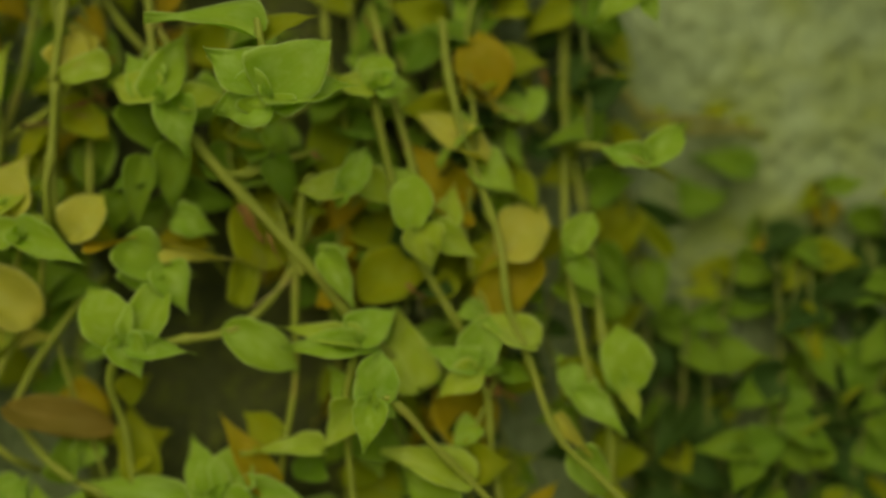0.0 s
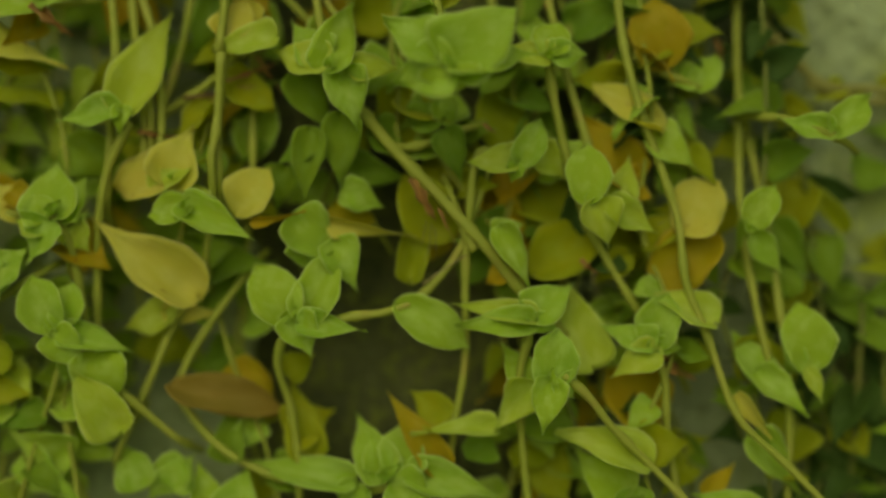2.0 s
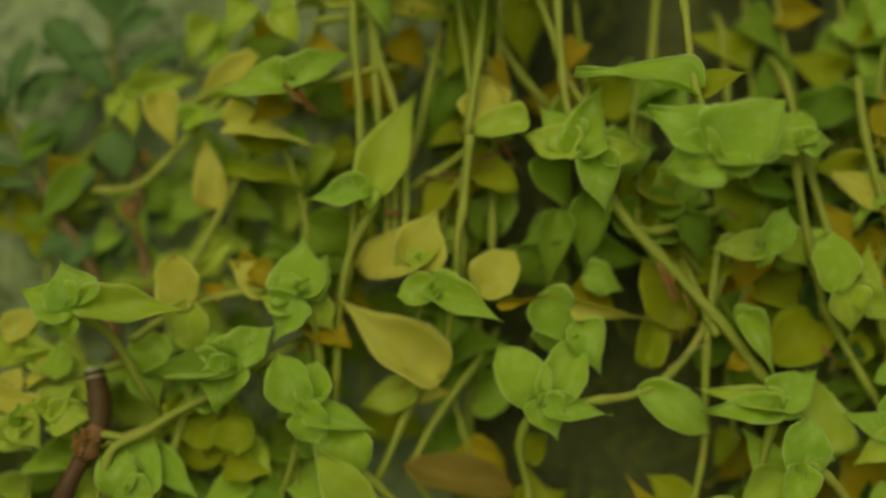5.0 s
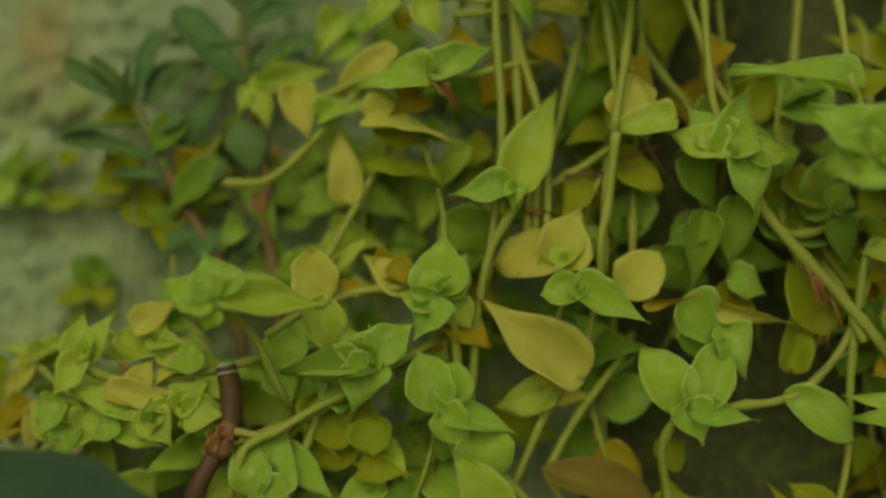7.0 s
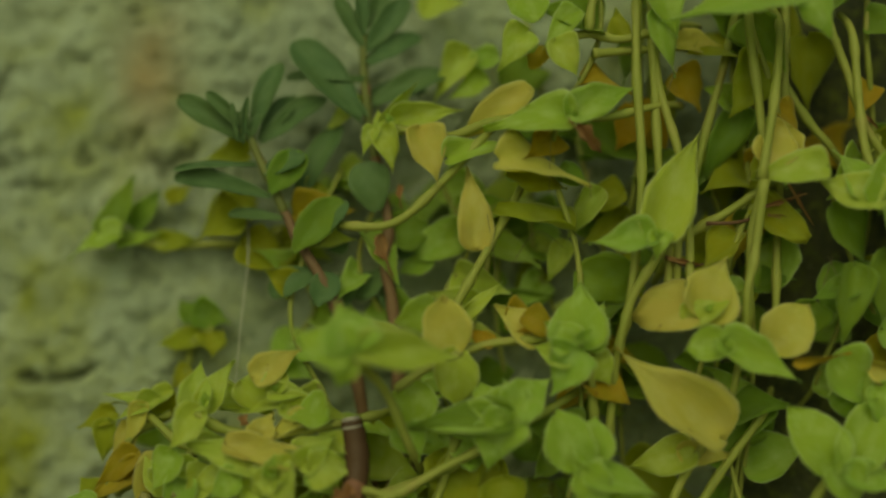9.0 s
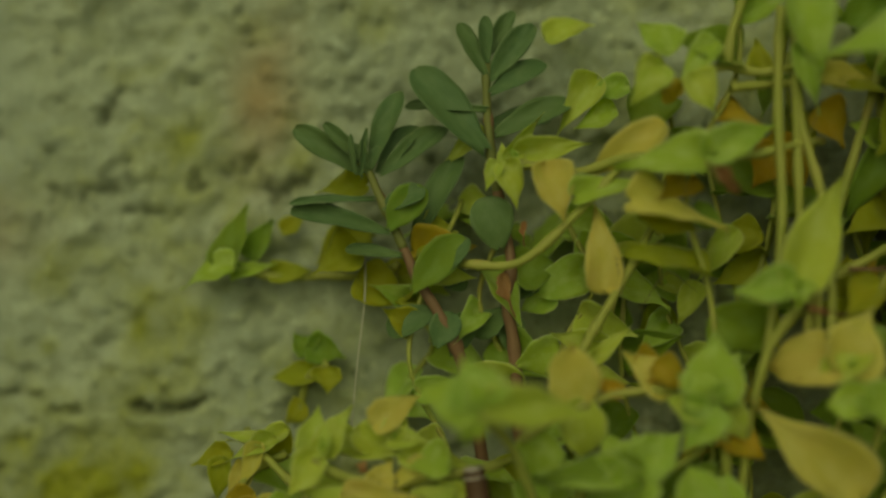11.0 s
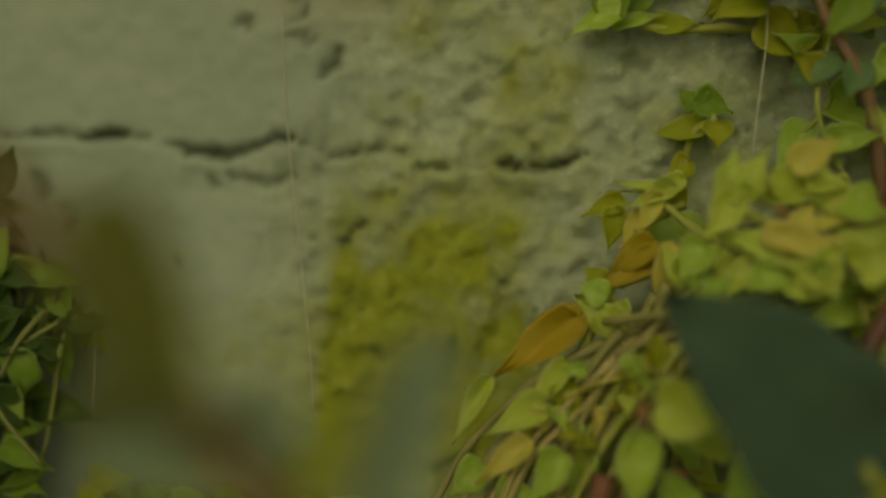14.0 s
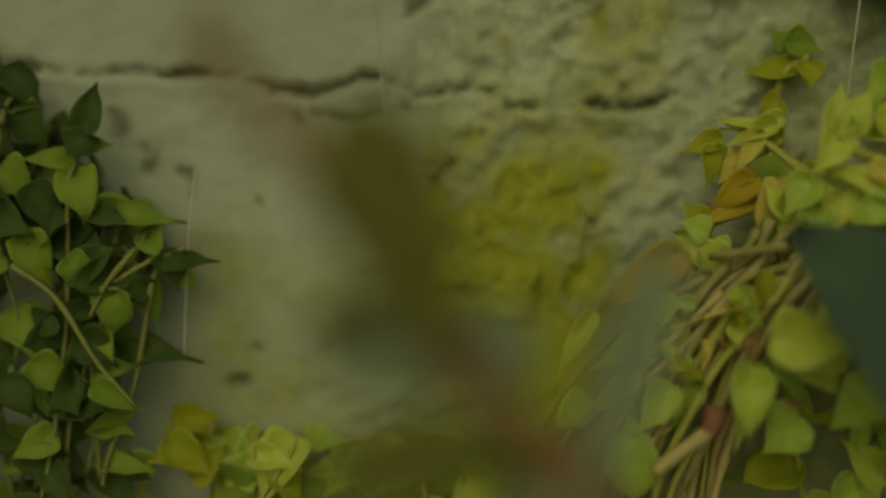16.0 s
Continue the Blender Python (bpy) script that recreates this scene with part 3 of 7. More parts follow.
    moss_spots = [(-0.2456, 0.686, 0.004, 0.004, 0.4), (-0.2347, 0.6867, 0.003, 0.003, 0.5), (-0.2411, 0.6593, 0.006, 0.004, 0.45), (-0.2085, 0.6937, 0.003, 0.006, 0.3), (-0.2066, 0.7047, 0.006, 0.004, 0.25), (-0.1988, 0.7474, 0.007, 0.006, 0.25),
                   (-0.2053, 0.6519, 0.004, 0.004, 0.5), (-0.3171, 0.6201, 0.012, 0.012, 0.7), (-0.204, 0.6271, 0.004, 0.006, 0.6)]
    for mx, mz, rx, rz, amount in moss_beds + moss_spots:
        moss += amount * np.exp(-((((x - mx) / rx) ** 2 + ((z - mz) / rz) ** 2) ** 1.15))
    edge = np.clip((x + 0.2615 + 0.002 * (value_noise(x, z, 200, 43, 2) - 0.5)) / 0.009, 0.42, 1.0)
    moss = np.clip(moss, 0, 1) * edge * (0.20 + 1.42 * value_noise(x + 1, z + 1, 62, 29, 4)) + 0.85 * rough * (value_noise(x + 2, z + 2, 55, 31, 4) - 0.40)
    rust = 0.7 * np.exp(-(((x + 0.2736) / 0.003) ** 2 + ((z - 0.7372) / 0.002) ** 2)) + 0.5 * np.exp(-(((x + 0.176) / 0.010) ** 2 + ((z - 0.762) / 0.022) ** 2)) + 0.35 * np.exp(-(((x + 0.262) / 0.02) ** 2 + ((z - 0.72) / 0.012) ** 2))
    rust = np.clip(rust * (0.4 + 1.2 * value_noise(x, z, 90, 37, 4)), 0, 1)
    out -= np.clip(moss, 0, 1) * rough * (0.0050 * grit + 0.0028 * np.clip(lumps - 0.45, 0, 1))
    y = 0.3905 - out
    nx, nz = len(xs), len(zs)
    verts = np.stack([x, y, z], -1).reshape(-1, 3)
    i = np.arange(nx * nz).reshape(nx, nz)
    quads = np.stack([i[:-1, :-1], i[1:, :-1], i[1:, 1:], i[:-1, 1:]], -1).reshape(-1, 4)
    # back and sides, so that the wall has its thickness
    ring = np.concatenate([i[:, 0], i[-1, 1:], i[-2::-1, -1], i[0, -2:0:-1]])
    n = len(verts)
    behind = verts[ring].copy()
    behind[:, 1] = 0.62
    verts = np.concatenate([verts, behind])
    r = np.arange(len(ring))
    r2 = np.roll(r, -1)
    sides = np.stack([ring[r], n + r, n + r2, ring[r2]], -1)
    faces = quads.tolist() + sides.tolist() + [(n + r[::-1]).tolist()]
    me = mesh_of("wall", verts.tolist(), faces, wall_material())
    for name, values in (("moss", moss), ("rust", rust), ("pit", np.clip(1.0 * crack + 0.8 * pit, 0, 1)), ("smooth", 1.25 * (1 - rough))):
        a = me.attributes.new(name, "FLOAT", "POINT")
        a.data.foreach_set("value", np.concatenate([values.ravel(), np.zeros(len(ring))]).astype(np.float32))
    return tagged(new("wall_north", me), "old pale plastered wall with cracks and moss", "wall", kind="structure")


build_wall()


# unseen ground; its pale colour is chosen to bounce fill light upwards
def ground_material():
    m, t = material("pale_bounce_ground")
    c = node(t, "TexCoord").outputs["Object"]
    n1, n2 = noise_node(t, c, 3.0, 5.0), noise_node(t, c, 45.0, 6.0, 0.65)
    base = ramp(t, n1, ((0.35, (0.27, 0.26, 0.21)), (0.6, (0.38, 0.37, 0.31))))
    base = mix(t, math_node(t, "MULTIPLY", n2, 0.5), base, (0.28, 0.30, 0.19))
    return finish(m, t, base, 0.95, n2, 0.8, 0.004)


ground = tagged(new("ground", mesh_of("ground", [(-300, -300, 0), (300, -300, 0), (300, 300, 0), (-300, 300, 0)], [(0, 1, 2, 3)], ground_material(), False)),
                "unseen ground below the wall, made pale to bounce light", "ground", kind="structure")


def dark_stone_material():
    m, t = material("dark_mossy_stone")
    c = node(t, "TexCoord").outputs["Object"]
    n1, n2, n3 = noise_node(t, c, 40.0, 5.0), noise_node(t, c, 240.0, 6.0, 0.7), noise_node(t, c, 900.0, 3.0)
    base = ramp(t, n1, ((0.3, (0.050, 0.056, 0.030)), (0.6, (0.115, 0.118, 0.060)), (0.8, (0.17, 0.145, 0.085))))
    base = mix(t, math_node(t, "MULTIPLY", math_node(t, "SUBTRACT", n2, 0.50, True), 6.0, True), base, (0.20, 0.21, 0.05))
    base = mix(t, math_node(t, "MULTIPLY", math_node(t, "SUBTRACT", n3, 0.58, True), 6.0, True), base, (0.28, 0.25, 0.17))
    return finish(m, t, base, 0.85, math_node(t, "ADD", n2, math_node(t, "MULTIPLY", n3, 0.4)), 1.0, 0.004)


def build_stone():
    # A rough upright stone that stands on the ground against the wall, behind the hanging strands.
    verts, faces, nu, nv = [], [], 40, 110
    for j in range(nv + 1):
        z = 0.92 * j / nv
        for i in range(nu):
            a = 2 * math.pi * i / nu
            cx, cy = 0.051 + 0.004 * math.sin(9 * z), 0.396
            sx = 0.060 + 0.006 * math.sin(4.5 * z + 1) - 0.03 * max(0, z - 0.84) / 0.08
            sy = 0.018 + 0.003 * math.sin(7 * z)
            c, s = math.cos(a), math.sin(a)
            p = Vector((cx + sx * math.copysign(abs(c) ** 0.7, c), cy + sy * math.copysign(abs(s) ** 0.7, s), z))
            p += 0.006 * noise.noise_vector(p * 38) + 0.0022 * noise.noise_vector(p * 140)
            p.z = max(0.0, p.z) if j else 0.0
            verts.append(p)
    for j in range(nv):
        for i in range(nu):
            a, b = j * nu + i, j * nu + (i + 1) % nu
            faces.append((a, b, b + nu, a + nu))
    faces += [tuple(reversed(range(nu))), tuple(range(nv * nu, (nv + 1) * nu))]
    tagged(new("standing_stone", mesh_of("standing_stone", verts, faces, dark_stone_material())),
           "dark damp mossy upright stone behind the vines", "stone")


build_stone()


# ---- strands of the vine, shoot by shoot ----
v = vine("bright green shoot with four open leaves on a trailing strand")
stalk(v, [(0.0144, 0.3460, 0.6567), (0.0104, 0.3500, 0.6455), (0.0132, 0.3560, 0.6323), (0.0149, 0.3580, 0.6160), (0.0151, 0.3580, 0.5999)])
leaf(v, (0.0148, 0.3450, 0.6570), (0.0045, 0.3461, 0.6738), 0.0146, "g", 0, 5)
leaf(v, (0.0184, 0.3459, 0.6569), (0.0264, 0.3481, 0.6756), 0.0140, "g", 0, 5)
leaf(v, (0.0155, 0.3430, 0.6586), (0.0210, 0.3419, 0.6472), 0.0118, "g")
leaf(v, (0.0175, 0.3430, 0.6565), (0.0362, 0.3419, 0.6553), 0.0090, "g")
bud(v, (0.0140, 0.3420, 0.6579), 0.0040)
v = vine("green leaf on a pale bent strand")
stalk(v, [(0.0216, 0.3475, 0.6560), (0.0308, 0.3460, 0.6581), (0.0415, 0.3490, 0.6595), (0.0509, 0.3510, 0.6641), (0.0604, 0.3530, 0.6752), (0.0669, 0.3540, 0.6911)])
leaf(v, (0.0442, 0.3479, 0.6614), (0.0646, 0.3501, 0.6495), 0.0137, "g", 0, 5)
v = vine("pale green star-shaped shoot of the trailing vine")
stalk(v, [(0.0808, 0.3470, 0.6553), (0.0775, 0.3500, 0.6403), (0.0782, 0.3530, 0.6226), (0.0803, 0.3550, 0.6001)])
leaf(v, (0.0818, 0.3460, 0.6575), (0.0584, 0.3460, 0.6628), 0.0080, "l")
leaf(v, (0.0814, 0.3450, 0.6565), (0.0603, 0.3461, 0.6553), 0.0101, "g")
leaf(v, (0.0805, 0.3459, 0.6580), (0.0930, 0.3492, 0.6677), 0.0126, "g")
leaf(v, (0.0814, 0.3460, 0.6569), (0.0887, 0.3460, 0.6540), 0.0070, "g")
leaf(v, (0.0976, 0.3531, 0.6436), (0.0917, 0.3509, 0.6691), 0.0146, "l")
bud(v, (0.0808, 0.3440, 0.6574), 0.0037)
v = vine("green shoot on a stout pale stem of the vine")
stalk(v, [(0.0891, 0.3410, 0.6424), (0.0960, 0.3430, 0.6360), (0.1023, 0.3460, 0.6279), (0.1133, 0.3490, 0.6166), (0.1289, 0.3500, 0.6007)])
leaf(v, (0.0859, 0.3410, 0.6392), (0.0877, 0.3410, 0.6546), 0.0138, "g", 0, 5)
leaf(v, (0.0852, 0.3390, 0.6414), (0.0831, 0.3379, 0.6269), 0.0106, "g")
leaf(v, (0.0873, 0.3400, 0.6411), (0.0927, 0.3411, 0.6356), 0.0086, "g")
leaf(v, (0.0806, 0.3489, 0.6381), (0.0725, 0.3511, 0.6507), 0.0120, "g")
leaf(v, (0.0813, 0.3448, 0.6391), (0.0695, 0.3503, 0.6254), 0.0108, "l")
bud(v, (0.0851, 0.3380, 0.6411), 0.0037)
leaf(v, (0.1128, 0.3490, 0.6179), (0.0873, 0.3490, 0.6274), 0.0134, "l", 15)
leaf(v, (0.1062, 0.3539, 0.6076), (0.0934, 0.3561, 0.6213), 0.0143, "g")
leaf(v, (0.1089, 0.3529, 0.6100), (0.1090, 0.3551, 0.6010), 0.0125, "g")
v = vine("trailing shoot with spreading green leaves")
stalk(v, [(0.1141, 0.3500, 0.6478), (0.1180, 0.3530, 0.6397), (0.1189, 0.3560, 0.6251), (0.1221, 0.3580, 0.6057)])
leaf(v, (0.1144, 0.3490, 0.6496), (0.0998, 0.3490, 0.6562), 0.0088, "g")
leaf(v, (0.1140, 0.3500, 0.6490), (0.1187, 0.3511, 0.6638), 0.0134, "g", 0, 5)
leaf(v, (0.1152, 0.3480, 0.6489), (0.1019, 0.3491, 0.6409), 0.0105, "l")
leaf(v, (0.1150, 0.3490, 0.6494), (0.1240, 0.3501, 0.6493), 0.0060, "g")
bud(v, (0.1138, 0.3470, 0.6495), 0.0038)
v = vine("pale green shoot with pointed leaves")
stalk(v, [(0.0986, 0.3500, 0.6921), (0.0973, 0.3540, 0.7052), (0.0921, 0.3560, 0.7248), (0.0867, 0.3580, 0.7479)])
leaf(v, (0.0959, 0.3449, 0.6890), (0.0970, 0.3471, 0.7060), 0.0129, "g", 0, 5)
leaf(v, (0.0985, 0.3460, 0.6894), (0.1028, 0.3471, 0.6759), 0.0122, "l")
leaf(v, (0.1020, 0.3489, 0.6882), (0.1157, 0.3511, 0.6806), 0.0106, "l")
leaf(v, (0.1057, 0.3519, 0.6878), (0.1090, 0.3541, 0.7030), 0.0107, "l")
bud(v, (0.0967, 0.3450, 0.6894), 0.0037)
v = vine("pale shoot among the hanging strands")
stalk(v, [(0.0773, 0.3480, 0.6977), (0.0671, 0.3500, 0.7035), (0.0637, 0.3520, 0.6831), (0.0627, 0.3540, 0.6672), (0.0624, 0.3550, 0.6448), (0.0590, 0.3560, 0.6256), (0.0563, 0.3570, 0.5998)])
leaf(v, (0.0773, 0.3460, 0.7004), (0.0626, 0.3460, 0.7016), 0.0105, "l")
leaf(v, (0.0783, 0.3460, 0.6992), (0.0840, 0.3471, 0.7115), 0.0098, "g", 0, 5)
leaf(v, (0.0776, 0.3450, 0.6996), (0.0751, 0.3450, 0.6945), 0.0063, "g")
leaf(v, (0.0823, 0.3499, 0.7039), (0.0926, 0.3521, 0.6957), 0.0099, "l")
bud(v, (0.0769, 0.3450, 0.7007), 0.0034)
v = vine("small fresh shoot on a green stem")
stalk(v, [(0.0862, 0.3470, 0.7273), (0.0878, 0.3490, 0.7174), (0.0916, 0.3520, 0.7002), (0.0956, 0.3550, 0.6877)])
leaf(v, (0.0867, 0.3440, 0.7288), (0.0968, 0.3451, 0.7302), 0.0108, "g")
leaf(v, (0.0861, 0.3449, 0.7293), (0.0894, 0.3471, 0.7407), 0.0115, "g", 0, 5)
leaf(v, (0.0869, 0.3449, 0.7283), (0.0730, 0.3471, 0.7329), 0.0105, "l")
bud(v, (0.0862, 0.3430, 0.7290), 0.0037)
v = vine("leafy tip of a strand standing out from the rest")
stalk(v, [(0.0592, 0.3250, 0.7262), (0.0573, 0.3280, 0.7357), (0.0554, 0.3320, 0.7456), (0.0542, 0.3380, 0.7654)])
leaf(v, (0.0590, 0.3190, 0.7233), (0.0766, 0.3179, 0.7372), 0.0215, "g", 20, 12)
leaf(v, (0.0603, 0.3189, 0.7225), (0.0441, 0.3222, 0.7193), 0.0170, "g", -10, 0)
leaf(v, (0.0592, 0.3189, 0.7223), (0.0838, 0.3243, 0.7291), 0.0160, "g", -15, 0)
leaf(v, (0.0584, 0.3209, 0.7267), (0.0426, 0.3263, 0.7352), 0.0165, "g", 0, 0)
leaf(v, (0.0590, 0.3195, 0.7228), (0.0597, 0.3200, 0.7151), 0.0150, "g", 0, 12)
bud(v, (0.0597, 0.3175, 0.7224), 0.0036)
leaf(v, (0.0557, 0.3310, 0.7415), (0.0241, 0.3290, 0.7501), 0.0125, "g", 20, 2)
leaf(v, (0.0552, 0.3320, 0.7414), (0.0711, 0.3335, 0.7502), 0.0110, "n", -10, 3)
v = vine("pale shoot with leaves hanging to points")
stalk(v, [(0.0276, 0.3450, 0.7301), (0.0233, 0.3480, 0.7386), (0.0215, 0.3500, 0.7534), (0.0205, 0.3520, 0.7699)])
leaf(v, (0.0255, 0.3419, 0.7253), (0.0325, 0.3452, 0.7459), 0.0145, "g")
leaf(v, (0.0289, 0.3420, 0.7256), (0.0340, 0.3409, 0.7089), 0.0131, "g")
leaf(v, (0.0253, 0.3420, 0.7266), (0.0095, 0.3431, 0.7338), 0.0121, "l")
leaf(v, (0.0322, 0.3419, 0.7257), (0.0468, 0.3441, 0.7276), 0.0107, "l")
leaf(v, (0.0239, 0.3449, 0.7282), (0.0147, 0.3492, 0.7412), 0.0122, "g")
bud(v, (0.0263, 0.3400, 0.7267), 0.0040)
leaf(v, (0.0202, 0.3470, 0.7097), (0.0179, 0.3481, 0.6884), 0.0104, "d", 0, 2)
leaf(v, (0.0291, 0.3469, 0.7139), (0.0285, 0.3491, 0.6931), 0.0118, "d", 0, 0)
leaf(v, (0.0210, 0.3490, 0.7056), (0.0090, 0.3501, 0.7009), 0.0076, "d", 0, 2)
leaf(v, (0.0153, 0.3500, 0.7255), (0.0277, 0.3511, 0.7088), 0.0129, "d", 0, 2)
leaf(v, (0.0283, 0.3520, 0.6923), (0.0409, 0.3531, 0.6896), 0.0116, "g")
leaf(v, (0.0122, 0.3560, 0.7002), (0.0084, 0.3571, 0.6880), 0.0108, "d")
v = vine("long lime leaf on an upright yellow stem")
stalk(v, [(-0.0041, 0.3460, 0.7315), (-0.0057, 0.3480, 0.7120), (-0.0074, 0.3480, 0.7026), (-0.0076, 0.3500, 0.6908), (-0.0098, 0.3520, 0.6758)])
stalk(v, [(-0.0048, 0.3460, 0.7315), (-0.0019, 0.3460, 0.7527), (-0.0003, 0.3480, 0.7691)])
leaf(v, (0.0112, 0.3440, 0.7349), (-0.0078, 0.3440, 0.7334), 0.0118, "l")
leaf(v, (-0.0020, 0.3468, 0.7360), (0.0013, 0.3523, 0.7501), 0.0123, "y")
v = vine("round ochre leaves on a knotty stem")
stalk(v, [(0.0323, 0.3500, 0.7174), (0.0418, 0.3500, 0.7062), (0.0559, 0.3500, 0.6910), (0.0684, 0.3500, 0.6774), (0.0778, 0.3520, 0.6655), (0.0888, 0.3540, 0.6542)], 0.0016)
stalk(v, [(0.0418, 0.3500, 0.7054), (0.0496, 0.3520, 0.7055), (0.0607, 0.3530, 0.7095)])
leaf(v, (0.0574, 0.3560, 0.6796), (0.0452, 0.3571, 0.6974), 0.0173, "n", 0, 5)
leaf(v, (0.0572, 0.3580, 0.6920), (0.0518, 0.3580, 0.6727), 0.0127, "o", 0, 5)
leaf(v, (0.0444, 0.3560, 0.7227), (0.0487, 0.3560, 0.7024), 0.0162, "n")
leaf(v, (0.0485, 0.3520, 0.7117), (0.0606, 0.3531, 0.7170), 0.0107, "d")
leaf(v, (0.0575, 0.3500, 0.7096), (0.0626, 0.3500, 0.6948), 0.0099, "d")
leaf(v, (0.0560, 0.3510, 0.7183), (0.0610, 0.3521, 0.7088), 0.0089, "g")
leaf(v, (0.0258, 0.3510, 0.6843), (0.0492, 0.3499, 0.6794), 0.0060, "y", 40)
leaf(v, (0.0472, 0.3560, 0.6683), (0.0501, 0.3560, 0.6928), 0.0108, "n")
leaf(v, (0.0559, 0.3490, 0.6877), (0.0606, 0.3490, 0.6767), 0.0012, "b", 30, 8)
v = vine("broad olive leaves behind the front strands")
stalk(v, [(0.0446, 0.3610, 0.7261), (0.0458, 0.3620, 0.7386), (0.0488, 0.3640, 0.7553), (0.0507, 0.3660, 0.7788)])
stalk(v, [(0.0719, 0.3620, 0.7261), (0.0714, 0.3640, 0.7388), (0.0702, 0.3660, 0.7621)])
stalk(v, [(0.0031, 0.3650, 0.7255), (0.0039, 0.3660, 0.7429), (0.0046, 0.3680, 0.7698)])
leaf(v, (0.0465, 0.3590, 0.7035), (0.0445, 0.3600, 0.7253), 0.0166, "n", 0, 5)
leaf(v, (0.0738, 0.3610, 0.7057), (0.0719, 0.3620, 0.7258), 0.0148, "n", 0, 5)
leaf(v, (0.0013, 0.3640, 0.7041), (0.0031, 0.3650, 0.7255), 0.0149, "g", 0, 5)
leaf(v, (-0.0118, 0.3670, 0.7053), (-0.0151, 0.3670, 0.7242), 0.0124, "n", 0, 5)
leaf(v, (0.0572, 0.3610, 0.6932), (0.0525, 0.3610, 0.7045), 0.0128, "n", 0, 5)
v = vine("olive leaves in the middle of the hanging mass")
stalk(v, [(0.0957, 0.3560, 0.6861), (0.1036, 0.3570, 0.6716), (0.1115, 0.3580, 0.6587), (0.1212, 0.3600, 0.6440)])
leaf(v, (0.0825, 0.3569, 0.6695), (0.1020, 0.3591, 0.6851), 0.0166, "n", 0, 5)
leaf(v, (0.0724, 0.3450, 0.6822), (0.0817, 0.3439, 0.6651), 0.0087, "g")
leaf(v, (0.0714, 0.3499, 0.6796), (0.0801, 0.3521, 0.6848), 0.0081, "g")
leaf(v, (0.0732, 0.3520, 0.6703), (0.0680, 0.3531, 0.6669), 0.0071, "o")
leaf(v, (0.0901, 0.3639, 0.6880), (0.0687, 0.3661, 0.6956), 0.0165, "n")
leaf(v, (0.0776, 0.3659, 0.6763), (0.0904, 0.3681, 0.6980), 0.0148, "o")
leaf(v, (0.0679, 0.3660, 0.6922), (0.0786, 0.3671, 0.6813), 0.0166, "d")
leaf(v, (0.1088, 0.3579, 0.6750), (0.0983, 0.3601, 0.6664), 0.0090, "n")
v = vine("long pale stem with yellow clasping leaves")
stalk(v, [(0.1058, 0.3540, 0.7499), (0.1075, 0.3530, 0.7337), (0.1116, 0.3520, 0.7159), (0.1170, 0.3520, 0.7000), (0.1220, 0.3520, 0.6840), (0.1239, 0.3510, 0.6666), (0.1297, 0.3510, 0.6516), (0.1373, 0.3510, 0.6303), (0.1496, 0.3510, 0.6176), (0.1620, 0.3510, 0.6050)])
leaf(v, (0.1178, 0.3520, 0.7098), (0.0971, 0.3520, 0.7272), 0.0110, "y", 25)
leaf(v, (0.1316, 0.3510, 0.6560), (0.1100, 0.3499, 0.6662), 0.0128, "l", 20)
leaf(v, (0.1234, 0.3529, 0.6807), (0.1351, 0.3551, 0.6978), 0.0164, "y", 0, 5)
leaf(v, (0.1331, 0.3549, 0.6794), (0.1130, 0.3571, 0.6639), 0.0172, "o", 0, 5)
leaf(v, (0.1107, 0.3571, 0.6964), (0.0947, 0.3549, 0.7165), 0.0159, "o")
leaf(v, (0.1178, 0.3560, 0.7274), (0.1167, 0.3549, 0.7479), 0.0176, "o", 0, 5)
leaf(v, (0.1382, 0.3530, 0.6355), (0.1475, 0.3530, 0.6218), 0.0057, "y", 30)
leaf(v, (0.1431, 0.3560, 0.6238), (0.1590, 0.3560, 0.6064), 0.0119, "g")
leaf(v, (0.1436, 0.3550, 0.6019), (0.1254, 0.3539, 0.6082), 0.0111, "g")
leaf(v, (0.1299, 0.3580, 0.6069), (0.1387, 0.3580, 0.6165), 0.0072, "o")
leaf(v, (0.1173, 0.3630, 0.6268), (0.1019, 0.3619, 0.6419), 0.0205, "o", 0, 5)
leaf(v, (0.1168, 0.3560, 0.6443), (0.1274, 0.3560, 0.6386), 0.0020, "b", 30, 8)
v = vine("small green shoot on a side stem")
stalk(v, [(0.1105, 0.3550, 0.7308), (0.1172, 0.3580, 0.7272), (0.1270, 0.3600, 0.7233)])
leaf(v, (0.1281, 0.3600, 0.7247), (0.1198, 0.3600, 0.7230), 0.0084, "g")
leaf(v, (0.1294, 0.3600, 0.7213), (0.1350, 0.3611, 0.7333), 0.0091, "g", 0, 5)
leaf(v, (0.1260, 0.3610, 0.7262), (0.1232, 0.3621, 0.7339), 0.0073, "g")
leaf(v, (0.1235, 0.3660, 0.6921), (0.1241, 0.3660, 0.7104), 0.0114, "g")
leaf(v, (0.1235, 0.3640, 0.6910), (0.1257, 0.3640, 0.6963), 0.0044, "g")
leaf(v, (0.1365, 0.3680, 0.7361), (0.1381, 0.3680, 0.7294), 0.0017, "b", 30, 8)
v = vine("fresh shoot at the outer edge of the vine")
stalk(v, [(0.1432, 0.3720, 0.7569), (0.1426, 0.3700, 0.7364), (0.1425, 0.3680, 0.7161), (0.1419, 0.3660, 0.6960), (0.1422, 0.3620, 0.6794), (0.1456, 0.3600, 0.6567), (0.1486, 0.3600, 0.6438)])
stalk(v, [(0.1413, 0.3660, 0.7147), (0.1464, 0.3580, 0.7134), (0.1530, 0.3510, 0.7116), (0.1631, 0.3490, 0.7073)])
